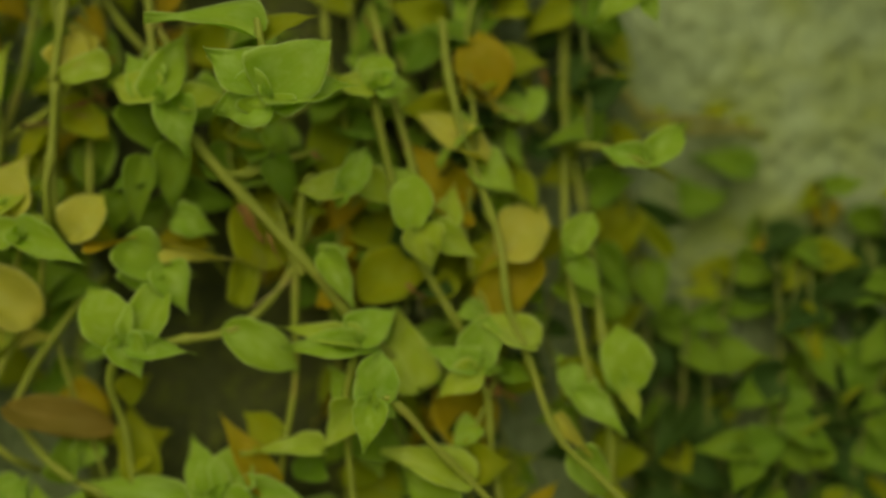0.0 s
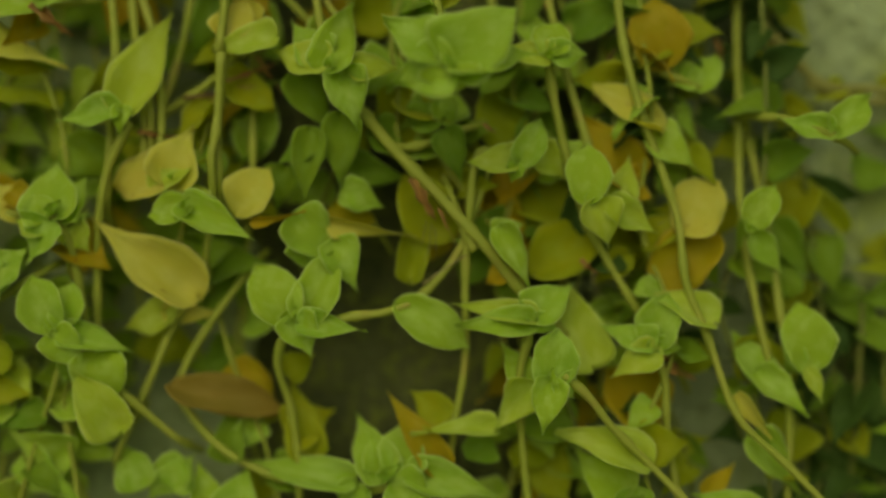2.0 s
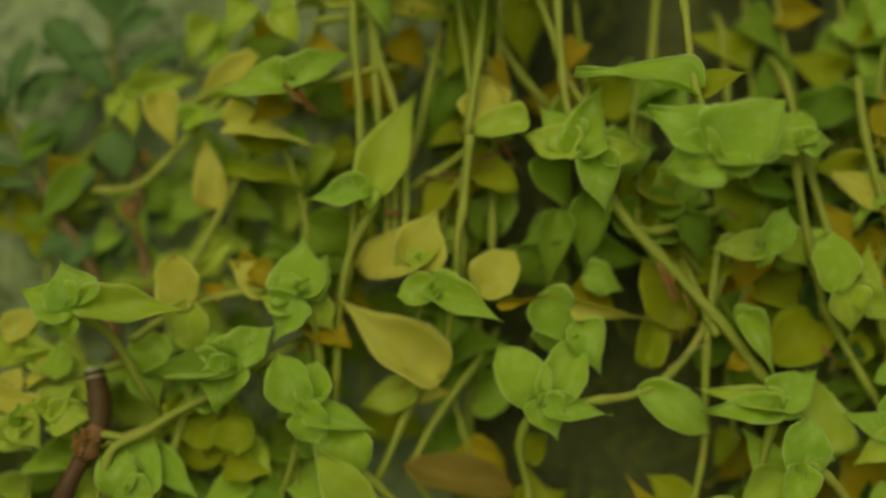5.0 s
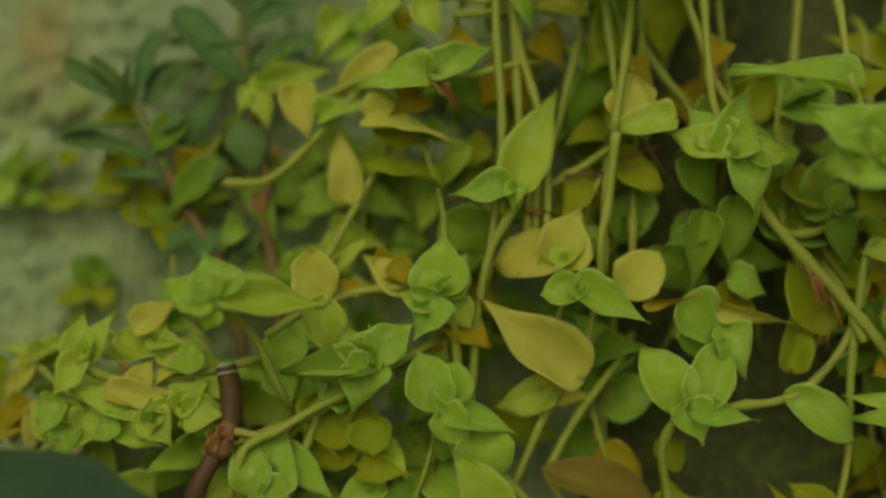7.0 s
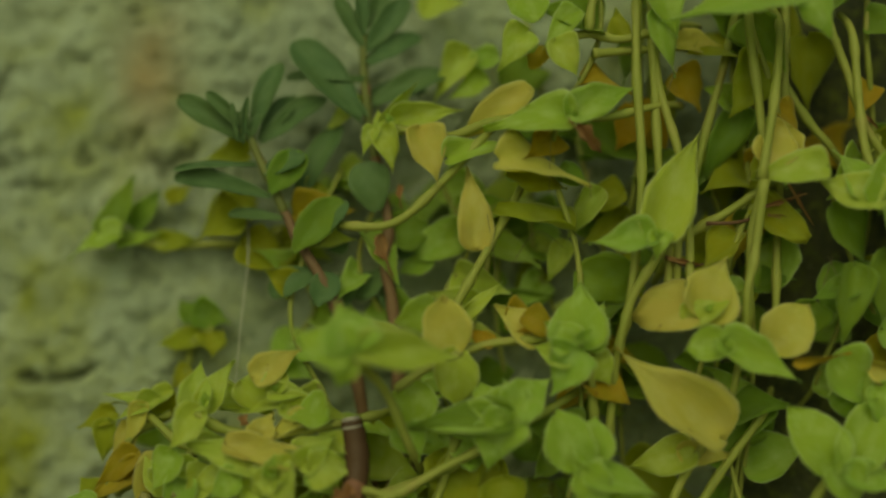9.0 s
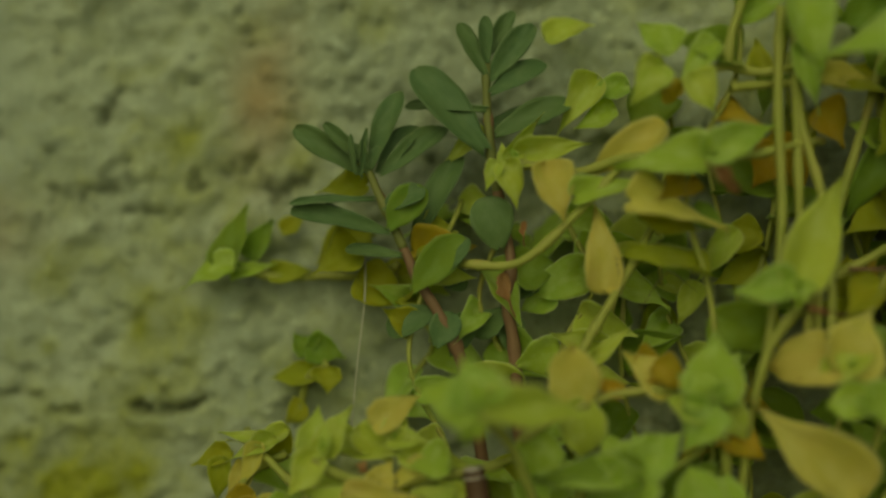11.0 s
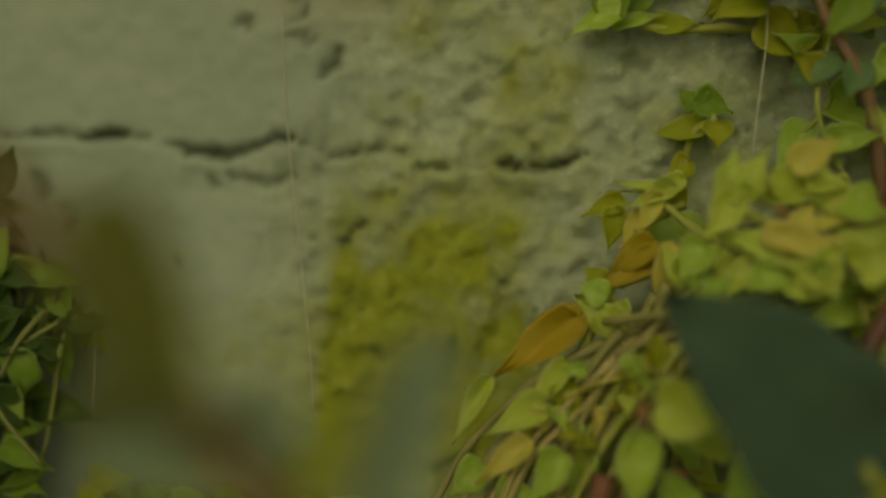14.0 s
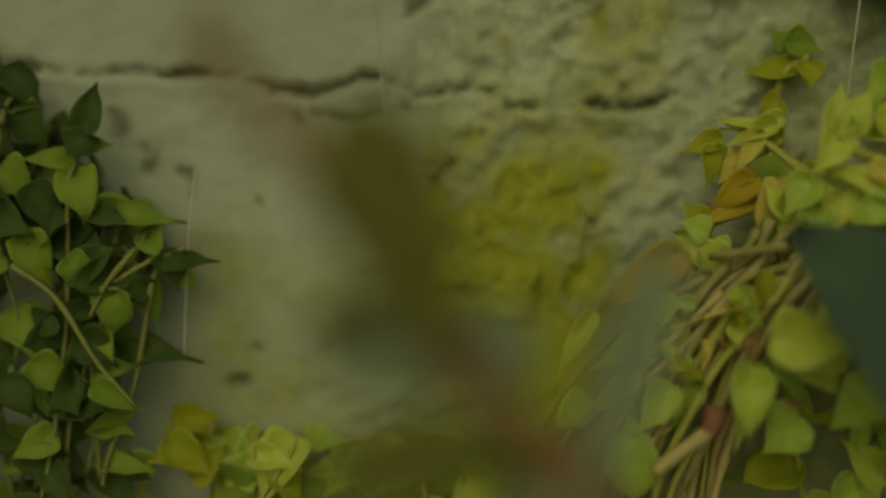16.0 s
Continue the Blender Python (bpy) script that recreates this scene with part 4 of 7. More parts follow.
leaf(v, (0.1420, 0.3520, 0.6823), (0.1488, 0.3509, 0.6932), 0.0107, "g", 0, 5)
leaf(v, (0.1427, 0.3530, 0.6794), (0.1516, 0.3541, 0.6691), 0.0089, "g")
bud(v, (0.1418, 0.3500, 0.6812), 0.0038)
leaf(v, (0.1489, 0.3710, 0.7149), (0.1494, 0.3710, 0.7373), 0.0136, "d", 0, 5)
leaf(v, (0.1639, 0.3480, 0.7069), (0.1494, 0.3500, 0.7118), 0.0087, "g", 0, 0)
leaf(v, (0.1636, 0.3480, 0.7072), (0.1752, 0.3520, 0.7177), 0.0106, "g", 0, 5)
bud(v, (0.1649, 0.3460, 0.7083), 0.0021)
leaf(v, (0.1631, 0.3520, 0.7605), (0.1498, 0.3520, 0.7484), 0.0123, "g", 0, 0)
leaf(v, (0.1639, 0.3510, 0.7563), (0.1686, 0.3510, 0.7471), 0.0065, "g")
leaf(v, (0.1736, 0.3740, 0.6816), (0.1564, 0.3740, 0.7048), 0.0069, "n", 0, 2)
v = vine("fresh green leaves at the outer edge of the vine")
stalk(v, [(0.1526, 0.3560, 0.6472), (0.1520, 0.3600, 0.6566), (0.1498, 0.3640, 0.6794), (0.1460, 0.3680, 0.7044)])
stalk(v, [(0.1526, 0.3560, 0.6408), (0.1539, 0.3600, 0.6212), (0.1532, 0.3620, 0.5983)])
leaf(v, (0.1586, 0.3550, 0.6420), (0.1562, 0.3550, 0.6615), 0.0151, "g", 0, 5)
leaf(v, (0.1560, 0.3560, 0.6439), (0.1502, 0.3570, 0.6553), 0.0066, "g")
leaf(v, (0.1578, 0.3540, 0.6424), (0.1620, 0.3530, 0.6327), 0.0055, "l", 0, 0)
leaf(v, (0.1439, 0.3550, 0.6418), (0.1573, 0.3540, 0.6291), 0.0098, "g", 0, 0)
leaf(v, (0.1461, 0.3579, 0.6400), (0.1385, 0.3612, 0.6546), 0.0108, "g")
leaf(v, (0.1597, 0.3579, 0.6472), (0.1513, 0.3601, 0.6401), 0.0108, "g")
v = vine("cluster of green leaves low on the strand")
stalk(v, [(0.0408, 0.3520, 0.6111), (0.0340, 0.3560, 0.6066), (0.0304, 0.3580, 0.5902)])
leaf(v, (0.0396, 0.3509, 0.6128), (0.0315, 0.3542, 0.6323), 0.0131, "g")
leaf(v, (0.0440, 0.3509, 0.6156), (0.0473, 0.3542, 0.6312), 0.0142, "g")
leaf(v, (0.0467, 0.3501, 0.6152), (0.0714, 0.3479, 0.6089), 0.0117, "g")
leaf(v, (0.0427, 0.3481, 0.6125), (0.0561, 0.3459, 0.6029), 0.0148, "g")
leaf(v, (0.0306, 0.3518, 0.6126), (-0.0026, 0.3573, 0.6185), 0.0114, "g")
leaf(v, (0.0322, 0.3520, 0.6119), (0.0277, 0.3531, 0.6018), 0.0110, "g")
leaf(v, (0.0393, 0.3520, 0.6156), (0.0367, 0.3531, 0.6275), 0.0117, "g")
bud(v, (0.0401, 0.3470, 0.6139), 0.0053)
leaf(v, (0.0554, 0.3541, 0.6157), (0.0414, 0.3498, 0.6375), 0.0111, "o")
leaf(v, (0.0570, 0.3540, 0.6284), (0.0466, 0.3551, 0.6381), 0.0114, "n")
leaf(v, (0.0705, 0.3510, 0.6269), (0.0469, 0.3499, 0.6260), 0.0089, "l", 20)
leaf(v, (0.0661, 0.3560, 0.6172), (0.0679, 0.3571, 0.6276), 0.0108, "d")
leaf(v, (-0.0032, 0.3560, 0.6024), (0.0011, 0.3571, 0.6165), 0.0129, "g")
leaf(v, (-0.0096, 0.3570, 0.6014), (-0.0142, 0.3581, 0.6176), 0.0112, "g")
v = vine("rust-brown broad leaf on a low strand")
stalk(v, [(-0.0204, 0.3580, 0.6372), (-0.0115, 0.3580, 0.6251), (-0.0024, 0.3570, 0.6179), (0.0115, 0.3560, 0.6115)])
stalk(v, [(-0.0204, 0.3580, 0.6372), (-0.0130, 0.3580, 0.6517), (-0.0017, 0.3590, 0.6678)])
leaf(v, (-0.0200, 0.3545, 0.6385), (0.0135, 0.3545, 0.6325), 0.0118, "r", 0, 10)
leaf(v, (0.0121, 0.3599, 0.6244), (0.0252, 0.3621, 0.6321), 0.0145, "n")
leaf(v, (0.0119, 0.3579, 0.6416), (0.0196, 0.3601, 0.6485), 0.0108, "n")
leaf(v, (0.0191, 0.3600, 0.6183), (0.0120, 0.3611, 0.6412), 0.0127, "n")
leaf(v, (-0.0286, 0.3559, 0.6106), (-0.0363, 0.3581, 0.6235), 0.0126, "g")
leaf(v, (-0.0204, 0.3570, 0.6094), (-0.0151, 0.3581, 0.6195), 0.0115, "g")
leaf(v, (-0.0174, 0.3570, 0.6167), (-0.0295, 0.3559, 0.6064), 0.0126, "g")
leaf(v, (-0.0051, 0.3579, 0.6173), (-0.0037, 0.3601, 0.6346), 0.0108, "d")
v = vine("lime shoot with a long upright leaf")
stalk(v, [(-0.0297, 0.3470, 0.7127), (-0.0370, 0.3500, 0.6994), (-0.0403, 0.3520, 0.6836), (-0.0413, 0.3550, 0.6644), (-0.0423, 0.3580, 0.6417)])
stalk(v, [(-0.0271, 0.3520, 0.7187), (-0.0273, 0.3530, 0.7028)])
leaf(v, (-0.0315, 0.3460, 0.7156), (-0.0196, 0.3510, 0.7455), 0.0153, "l", 0, 0)
leaf(v, (-0.0324, 0.3450, 0.7155), (-0.0491, 0.3440, 0.7125), 0.0097, "g", 0, 0)
leaf(v, (-0.0310, 0.3440, 0.7167), (-0.0321, 0.3430, 0.7088), 0.0062, "g", 0, 0)
bud(v, (-0.0315, 0.3430, 0.7154), 0.0020)
v = vine("pale yellow leaf pair above a green shoot")
stalk(v, [(-0.0220, 0.3500, 0.7027), (-0.0223, 0.3520, 0.7187), (-0.0250, 0.3540, 0.7382), (-0.0309, 0.3550, 0.7577), (-0.0328, 0.3560, 0.7775)])
leaf(v, (-0.0170, 0.3480, 0.6981), (-0.0378, 0.3500, 0.6962), 0.0152, "y", 0, 5)
leaf(v, (-0.0199, 0.3470, 0.6953), (-0.0125, 0.3500, 0.7108), 0.0160, "y", 10, 0)
leaf(v, (-0.0232, 0.3460, 0.6931), (-0.0090, 0.3470, 0.7030), 0.0083, "l", -20, 0)
bud(v, (-0.0182, 0.3440, 0.6969), 0.0023)
leaf(v, (-0.0150, 0.3450, 0.6890), (0.0050, 0.3420, 0.6796), 0.0114, "g", 0, 0)
leaf(v, (-0.0121, 0.3440, 0.6889), (-0.0239, 0.3440, 0.6862), 0.0101, "g", 0, 5)
leaf(v, (-0.0139, 0.3460, 0.6884), (-0.0137, 0.3490, 0.6960), 0.0129, "l", 0, 5)
bud(v, (-0.0142, 0.3420, 0.6889), 0.0030)
leaf(v, (-0.0006, 0.3490, 0.6872), (0.0086, 0.3470, 0.7000), 0.0137, "y", 0, 5)
leaf(v, (0.0045, 0.3450, 0.6846), (0.0192, 0.3450, 0.6870), 0.0036, "o", 50, 4)
leaf(v, (-0.0186, 0.3590, 0.6745), (-0.0028, 0.3600, 0.6792), 0.0135, "g", 0, 0)
leaf(v, (0.0157, 0.3480, 0.6862), (0.0277, 0.3491, 0.6720), 0.0162, "g")
leaf(v, (0.0260, 0.3480, 0.6788), (0.0332, 0.3469, 0.6651), 0.0123, "g")
leaf(v, (0.0191, 0.3510, 0.6804), (0.0244, 0.3521, 0.6675), 0.0160, "g")
v = vine("large pale yellow leaf with a rust spot")
stalk(v, [(-0.0141, 0.3560, 0.6645), (-0.0205, 0.3560, 0.6549), (-0.0267, 0.3560, 0.6405), (-0.0346, 0.3560, 0.6229)])
leaf(v, (-0.0128, 0.3520, 0.6641), (-0.0409, 0.3509, 0.6857), 0.0172, "y", 0, 0)
leaf(v, (-0.0225, 0.3559, 0.6600), (-0.0069, 0.3581, 0.6589), 0.0072, "y", 30)
leaf(v, (-0.0191, 0.3550, 0.6595), (-0.0370, 0.3561, 0.6562), 0.0111, "l")
v = vine("cupped green shoot of four leaves")
stalk(v, [(-0.0491, 0.3440, 0.6556), (-0.0402, 0.3480, 0.6444), (-0.0217, 0.3540, 0.6265)])
leaf(v, (-0.0506, 0.3429, 0.6550), (-0.0563, 0.3451, 0.6697), 0.0139, "g", 0, 5)
leaf(v, (-0.0476, 0.3440, 0.6566), (-0.0458, 0.3451, 0.6687), 0.0115, "g", 0, 5)
leaf(v, (-0.0502, 0.3420, 0.6542), (-0.0411, 0.3409, 0.6450), 0.0125, "g")
leaf(v, (-0.0479, 0.3430, 0.6546), (-0.0282, 0.3419, 0.6502), 0.0097, "g")
leaf(v, (-0.0392, 0.3460, 0.6494), (-0.0364, 0.3449, 0.6344), 0.0154, "g", 0, 5)
bud(v, (-0.0494, 0.3410, 0.6553), 0.0040)
leaf(v, (-0.0333, 0.3481, 0.6269), (-0.0469, 0.3459, 0.6453), 0.0151, "l")
v = vine("bright rosette with a cupped heart")
stalk(v, [(-0.0513, 0.3460, 0.6867), (-0.0471, 0.3500, 0.6772), (-0.0445, 0.3560, 0.6547)])
leaf(v, (-0.0515, 0.3449, 0.6862), (-0.0508, 0.3471, 0.7036), 0.0161, "g")
leaf(v, (-0.0523, 0.3440, 0.6861), (-0.0596, 0.3440, 0.6929), 0.0108, "g")
leaf(v, (-0.0512, 0.3430, 0.6851), (-0.0582, 0.3430, 0.6732), 0.0142, "g")
leaf(v, (-0.0486, 0.3479, 0.6855), (-0.0439, 0.3501, 0.6994), 0.0106, "g")
leaf(v, (-0.0472, 0.3490, 0.6834), (-0.0419, 0.3490, 0.6766), 0.0106, "l")
bud(v, (-0.0510, 0.3420, 0.6879), 0.0040)
leaf(v, (-0.0524, 0.3450, 0.6834), (-0.0629, 0.3461, 0.6868), 0.0105, "l")
v = vine("dusky green shoot spreading low")
stalk(v, [(-0.0681, 0.3450, 0.6663), (-0.0785, 0.3500, 0.6565), (-0.0869, 0.3520, 0.6515), (-0.1047, 0.3480, 0.6447)])
stalk(v, [(-0.0815, 0.3520, 0.6611), (-0.0855, 0.3530, 0.6467), (-0.0904, 0.3540, 0.6322)])
leaf(v, (-0.0678, 0.3430, 0.6680), (-0.0741, 0.3430, 0.6558), 0.0125, "g")
leaf(v, (-0.0674, 0.3440, 0.6689), (-0.0580, 0.3451, 0.6777), 0.0132, "g")
leaf(v, (-0.0682, 0.3430, 0.6677), (-0.0943, 0.3441, 0.6641), 0.0108, "d")
leaf(v, (-0.0673, 0.3450, 0.6708), (-0.0702, 0.3461, 0.6775), 0.0087, "g")
bud(v, (-0.0680, 0.3410, 0.6662), 0.0037)
leaf(v, (-0.0697, 0.3560, 0.6546), (-0.0889, 0.3549, 0.6389), 0.0201, "n", 0, 5)
leaf(v, (-0.0721, 0.3560, 0.6419), (-0.0593, 0.3560, 0.6342), 0.0108, "n")
leaf(v, (-0.0786, 0.3570, 0.6548), (-0.0766, 0.3570, 0.6391), 0.0162, "n")
v = vine("bright star of leaves standing off the strand")
stalk(v, [(-0.1085, 0.3300, 0.6815), (-0.1003, 0.3400, 0.6733), (-0.0942, 0.3460, 0.6604)])
leaf(v, (-0.1081, 0.3270, 0.6817), (-0.1226, 0.3281, 0.6868), 0.0150, "g", 0, 0)
leaf(v, (-0.1072, 0.3280, 0.6829), (-0.1119, 0.3280, 0.6944), 0.0172, "g", 0, 0)
leaf(v, (-0.1074, 0.3278, 0.6822), (-0.0806, 0.3365, 0.6820), 0.0118, "l", 0, 0)
leaf(v, (-0.1092, 0.3270, 0.6803), (-0.1111, 0.3281, 0.6740), 0.0100, "g", 0, 0)
bud(v, (-0.1089, 0.3240, 0.6821), 0.0033)
v = vine("round yellow leaves over a bent stem")
stalk(v, [(-0.0977, 0.3460, 0.6732), (-0.0892, 0.3480, 0.6793), (-0.0748, 0.3500, 0.6857), (-0.0599, 0.3520, 0.6878)])
stalk(v, [(-0.0829, 0.3520, 0.6869), (-0.0839, 0.3570, 0.6929), (-0.0797, 0.3580, 0.7022), (-0.0740, 0.3580, 0.7131), (-0.0691, 0.3580, 0.7232)])
leaf(v, (-0.0846, 0.3480, 0.6827), (-0.0864, 0.3469, 0.6979), 0.0142, "y", 0, 5)
leaf(v, (-0.0828, 0.3480, 0.6841), (-0.0822, 0.3469, 0.6692), 0.0122, "l", 0, 5)
leaf(v, (-0.0922, 0.3490, 0.6649), (-0.0945, 0.3501, 0.6771), 0.0126, "g", 0, 5)
leaf(v, (-0.0819, 0.3570, 0.6925), (-0.0697, 0.3559, 0.7024), 0.0044, "l", 30)
leaf(v, (-0.0777, 0.3580, 0.7120), (-0.0814, 0.3580, 0.7343), 0.0102, "y")
leaf(v, (-0.0603, 0.3520, 0.6875), (-0.0728, 0.3520, 0.6975), 0.0107, "y")
leaf(v, (-0.0693, 0.3530, 0.6935), (-0.0571, 0.3530, 0.6923), 0.0100, "o")
leaf(v, (-0.0731, 0.3500, 0.6857), (-0.0797, 0.3500, 0.6902), 0.0050, "o")
leaf(v, (-0.0649, 0.3510, 0.6937), (-0.0551, 0.3499, 0.6876), 0.0083, "o")
v = vine("upright lime leaves on a drooping stem")
stalk(v, [(-0.1498, 0.3510, 0.6649), (-0.1415, 0.3510, 0.6609), (-0.1269, 0.3520, 0.6601), (-0.1064, 0.3520, 0.6653)])
leaf(v, (-0.1499, 0.3510, 0.6658), (-0.1493, 0.3530, 0.6784), 0.0102, "l", 0, 0)
leaf(v, (-0.1476, 0.3520, 0.6661), (-0.1407, 0.3540, 0.6787), 0.0083, "l", 0, 0)
leaf(v, (-0.1478, 0.3500, 0.6659), (-0.1558, 0.3490, 0.6551), 0.0095, "l", 0, 0)
bud(v, (-0.1465, 0.3480, 0.6678), 0.0034)
leaf(v, (-0.1299, 0.3530, 0.6714), (-0.1277, 0.3540, 0.6801), 0.0078, "l")
leaf(v, (-0.1310, 0.3520, 0.6714), (-0.1195, 0.3500, 0.6711), 0.0060, "l", 15)
bud(v, (-0.1294, 0.3510, 0.6718), 0.0021)
leaf(v, (-0.1272, 0.3520, 0.6672), (-0.1074, 0.3530, 0.6656), 0.0083, "l", 0, 0)
leaf(v, (-0.1273, 0.3540, 0.6697), (-0.1475, 0.3580, 0.6661), 0.0081, "l", 0, 0)
v = vine("crowded yellow-green leaves on a creeping strand")
stalk(v, [(-0.1203, 0.3480, 0.6563), (-0.1341, 0.3520, 0.6569), (-0.1498, 0.3580, 0.6544), (-0.1653, 0.3620, 0.6459)])
leaf(v, (-0.1203, 0.3510, 0.6645), (-0.1348, 0.3510, 0.6570), 0.0068, "y", 20)
leaf(v, (-0.1226, 0.3480, 0.6551), (-0.1130, 0.3490, 0.6603), 0.0077, "l", -25, 0)
leaf(v, (-0.1194, 0.3470, 0.6538), (-0.1069, 0.3470, 0.6520), 0.0097, "l", 30, 0)
leaf(v, (-0.1306, 0.3500, 0.6523), (-0.1527, 0.3540, 0.6557), 0.0089, "l", 0, 0)
leaf(v, (-0.1496, 0.3540, 0.6500), (-0.1599, 0.3560, 0.6535), 0.0069, "l")
leaf(v, (-0.1287, 0.3460, 0.6499), (-0.1211, 0.3460, 0.6565), 0.0082, "l")
leaf(v, (-0.1287, 0.3461, 0.6503), (-0.1218, 0.3439, 0.6434), 0.0108, "l")
leaf(v, (-0.1286, 0.3460, 0.6503), (-0.1343, 0.3460, 0.6441), 0.0082, "l")
bud(v, (-0.1281, 0.3430, 0.6507), 0.0049)
leaf(v, (-0.1669, 0.3620, 0.6533), (-0.1790, 0.3631, 0.6429), 0.0093, "o")
leaf(v, (-0.1371, 0.3520, 0.6648), (-0.1348, 0.3520, 0.6601), 0.0029, "b", 30, 8)
leaf(v, (-0.1580, 0.3570, 0.6435), (-0.1648, 0.3590, 0.6537), 0.0070, "l")
leaf(v, (-0.1378, 0.3519, 0.6497), (-0.1491, 0.3541, 0.6426), 0.0100, "g")
leaf(v, (-0.1174, 0.3480, 0.6523), (-0.1107, 0.3480, 0.6448), 0.0099, "g")
leaf(v, (-0.1319, 0.3490, 0.6522), (-0.1518, 0.3490, 0.6578), 0.0105, "l", 10, 0)
leaf(v, (-0.1227, 0.3475, 0.6541), (-0.1412, 0.3475, 0.6577), 0.0082, "y", 0, 0)
leaf(v, (-0.1550, 0.3520, 0.6546), (-0.1609, 0.3520, 0.6441), 0.0105, "g", 0, 0)
leaf(v, (-0.1328, 0.3500, 0.6590), (-0.1295, 0.3500, 0.6664), 0.0078, "y", 0, 1)
leaf(v, (-0.1370, 0.3470, 0.6492), (-0.1454, 0.3470, 0.6441), 0.0098, "g", 0, 1)
leaf(v, (-0.1211, 0.3450, 0.6529), (-0.1128, 0.3450, 0.6604), 0.0085, "l", 15, 2)
leaf(v, (-0.1185, 0.3440, 0.6519), (-0.1071, 0.3440, 0.6530), 0.0108, "l", 0, 3)
leaf(v, (-0.1154, 0.3490, 0.6678), (-0.1256, 0.3490, 0.6652), 0.0115, "g", 0, 0)
v = vine("bright low shoot beside the cut stem")
stalk(v, [(-0.0963, 0.3460, 0.6323), (-0.0917, 0.3480, 0.6226), (-0.0885, 0.3500, 0.6118)])
leaf(v, (-0.0987, 0.3440, 0.6316), (-0.1027, 0.3450, 0.6455), 0.0110, "g", 0, 5)
leaf(v, (-0.0957, 0.3460, 0.6320), (-0.0919, 0.3490, 0.6509), 0.0147, "g", 0, 0)
leaf(v, (-0.0982, 0.3430, 0.6332), (-0.0881, 0.3420, 0.6272), 0.0122, "g", 0, 0)
bud(v, (-0.0969, 0.3420, 0.6325), 0.0027)
leaf(v, (-0.0691, 0.3500, 0.6518), (-0.0680, 0.3490, 0.6416), 0.0133, "n", 0, 5)
leaf(v, (-0.0845, 0.3560, 0.6572), (-0.0776, 0.3550, 0.6401), 0.0174, "n", 0, 0)
leaf(v, (-0.0711, 0.3520, 0.6378), (-0.0584, 0.3500, 0.6369), 0.0094, "n", 0, 0)
v = vine("pale stem rising from a reddish joint")
stalk(v, [(-0.1123, 0.3460, 0.6439), (-0.1052, 0.3460, 0.6473), (-0.0966, 0.3470, 0.6466), (-0.0852, 0.3480, 0.6534), (-0.0752, 0.3490, 0.6588), (-0.0566, 0.3500, 0.6704)])
stalk(v, [(-0.0966, 0.3470, 0.6466), (-0.1021, 0.3450, 0.6430), (-0.1046, 0.3450, 0.6344)])
leaf(v, (-0.0956, 0.3490, 0.6639), (-0.0905, 0.3490, 0.6545), 0.0106, "g", 0, 0)
leaf(v, (-0.0748, 0.3520, 0.6562), (-0.0862, 0.3520, 0.6621), 0.0100, "g")
leaf(v, (-0.0706, 0.3440, 0.6660), (-0.0735, 0.3430, 0.6535), 0.0125, "g", 0, 0)
leaf(v, (-0.0710, 0.3450, 0.6674), (-0.0771, 0.3480, 0.6778), 0.0111, "g", 0, 0)
bud(v, (-0.0697, 0.3420, 0.6666), 0.0026)
leaf(v, (-0.0722, 0.3440, 0.6668), (-0.0976, 0.3470, 0.6648), 0.0090, "g", 0, 2)
leaf(v, (-0.0702, 0.3450, 0.6674), (-0.0577, 0.3470, 0.6786), 0.0128, "g", 0, 0)
leaf(v, (-0.0775, 0.3550, 0.6518), (-0.0885, 0.3550, 0.6434), 0.0168, "n")
v = vine("yellow heart-shaped leaves at the tip of an arching strand")
stalk(v, [(-0.1028, 0.3620, 0.7434), (-0.0966, 0.3620, 0.7433), (-0.0858, 0.3600, 0.7421), (-0.0753, 0.3560, 0.7457), (-0.0619, 0.3520, 0.7470), (-0.0469, 0.3520, 0.7469), (-0.0332, 0.3540, 0.7508)])
stalk(v, [(-0.1157, 0.3640, 0.7166), (-0.1001, 0.3600, 0.7178), (-0.0861, 0.3580, 0.7310), (-0.0781, 0.3580, 0.7405)])
leaf(v, (-0.1048, 0.3629, 0.7447), (-0.0952, 0.3651, 0.7580), 0.0062, "l", 30)
leaf(v, (-0.1023, 0.3620, 0.7461), (-0.0822, 0.3620, 0.7503), 0.0079, "l", 20)
leaf(v, (-0.1075, 0.3610, 0.7439), (-0.1101, 0.3600, 0.7356), 0.0052, "l")
leaf(v, (-0.1056, 0.3620, 0.7436), (-0.1065, 0.3620, 0.7495), 0.0040, "l")
leaf(v, (-0.1050, 0.3610, 0.7437), (-0.1011, 0.3580, 0.7319), 0.0080, "l")
leaf(v, (-0.0947, 0.3580, 0.7436), (-0.0892, 0.3570, 0.7280), 0.0118, "y", 0, 0)
bud(v, (-0.1028, 0.3590, 0.7452), 0.0027)
leaf(v, (-0.0869, 0.3561, 0.7357), (-0.0662, 0.3539, 0.7428), 0.0078, "g")
leaf(v, (-0.0731, 0.3501, 0.7352), (-0.0474, 0.3458, 0.7318), 0.0128, "y", -15, 3)
leaf(v, (-0.0700, 0.3540, 0.7324), (-0.0543, 0.3540, 0.7284), 0.0111, "n")
leaf(v, (-0.0552, 0.3460, 0.7464), (-0.0370, 0.3471, 0.7565), 0.0108, "g", 10)
leaf(v, (-0.0543, 0.3459, 0.7458), (-0.0786, 0.3481, 0.7442), 0.0118, "g")
bud(v, (-0.0546, 0.3440, 0.7469), 0.0023)
leaf(v, (-0.0658, 0.3519, 0.7535), (-0.0869, 0.3562, 0.7404), 0.0100, "y")
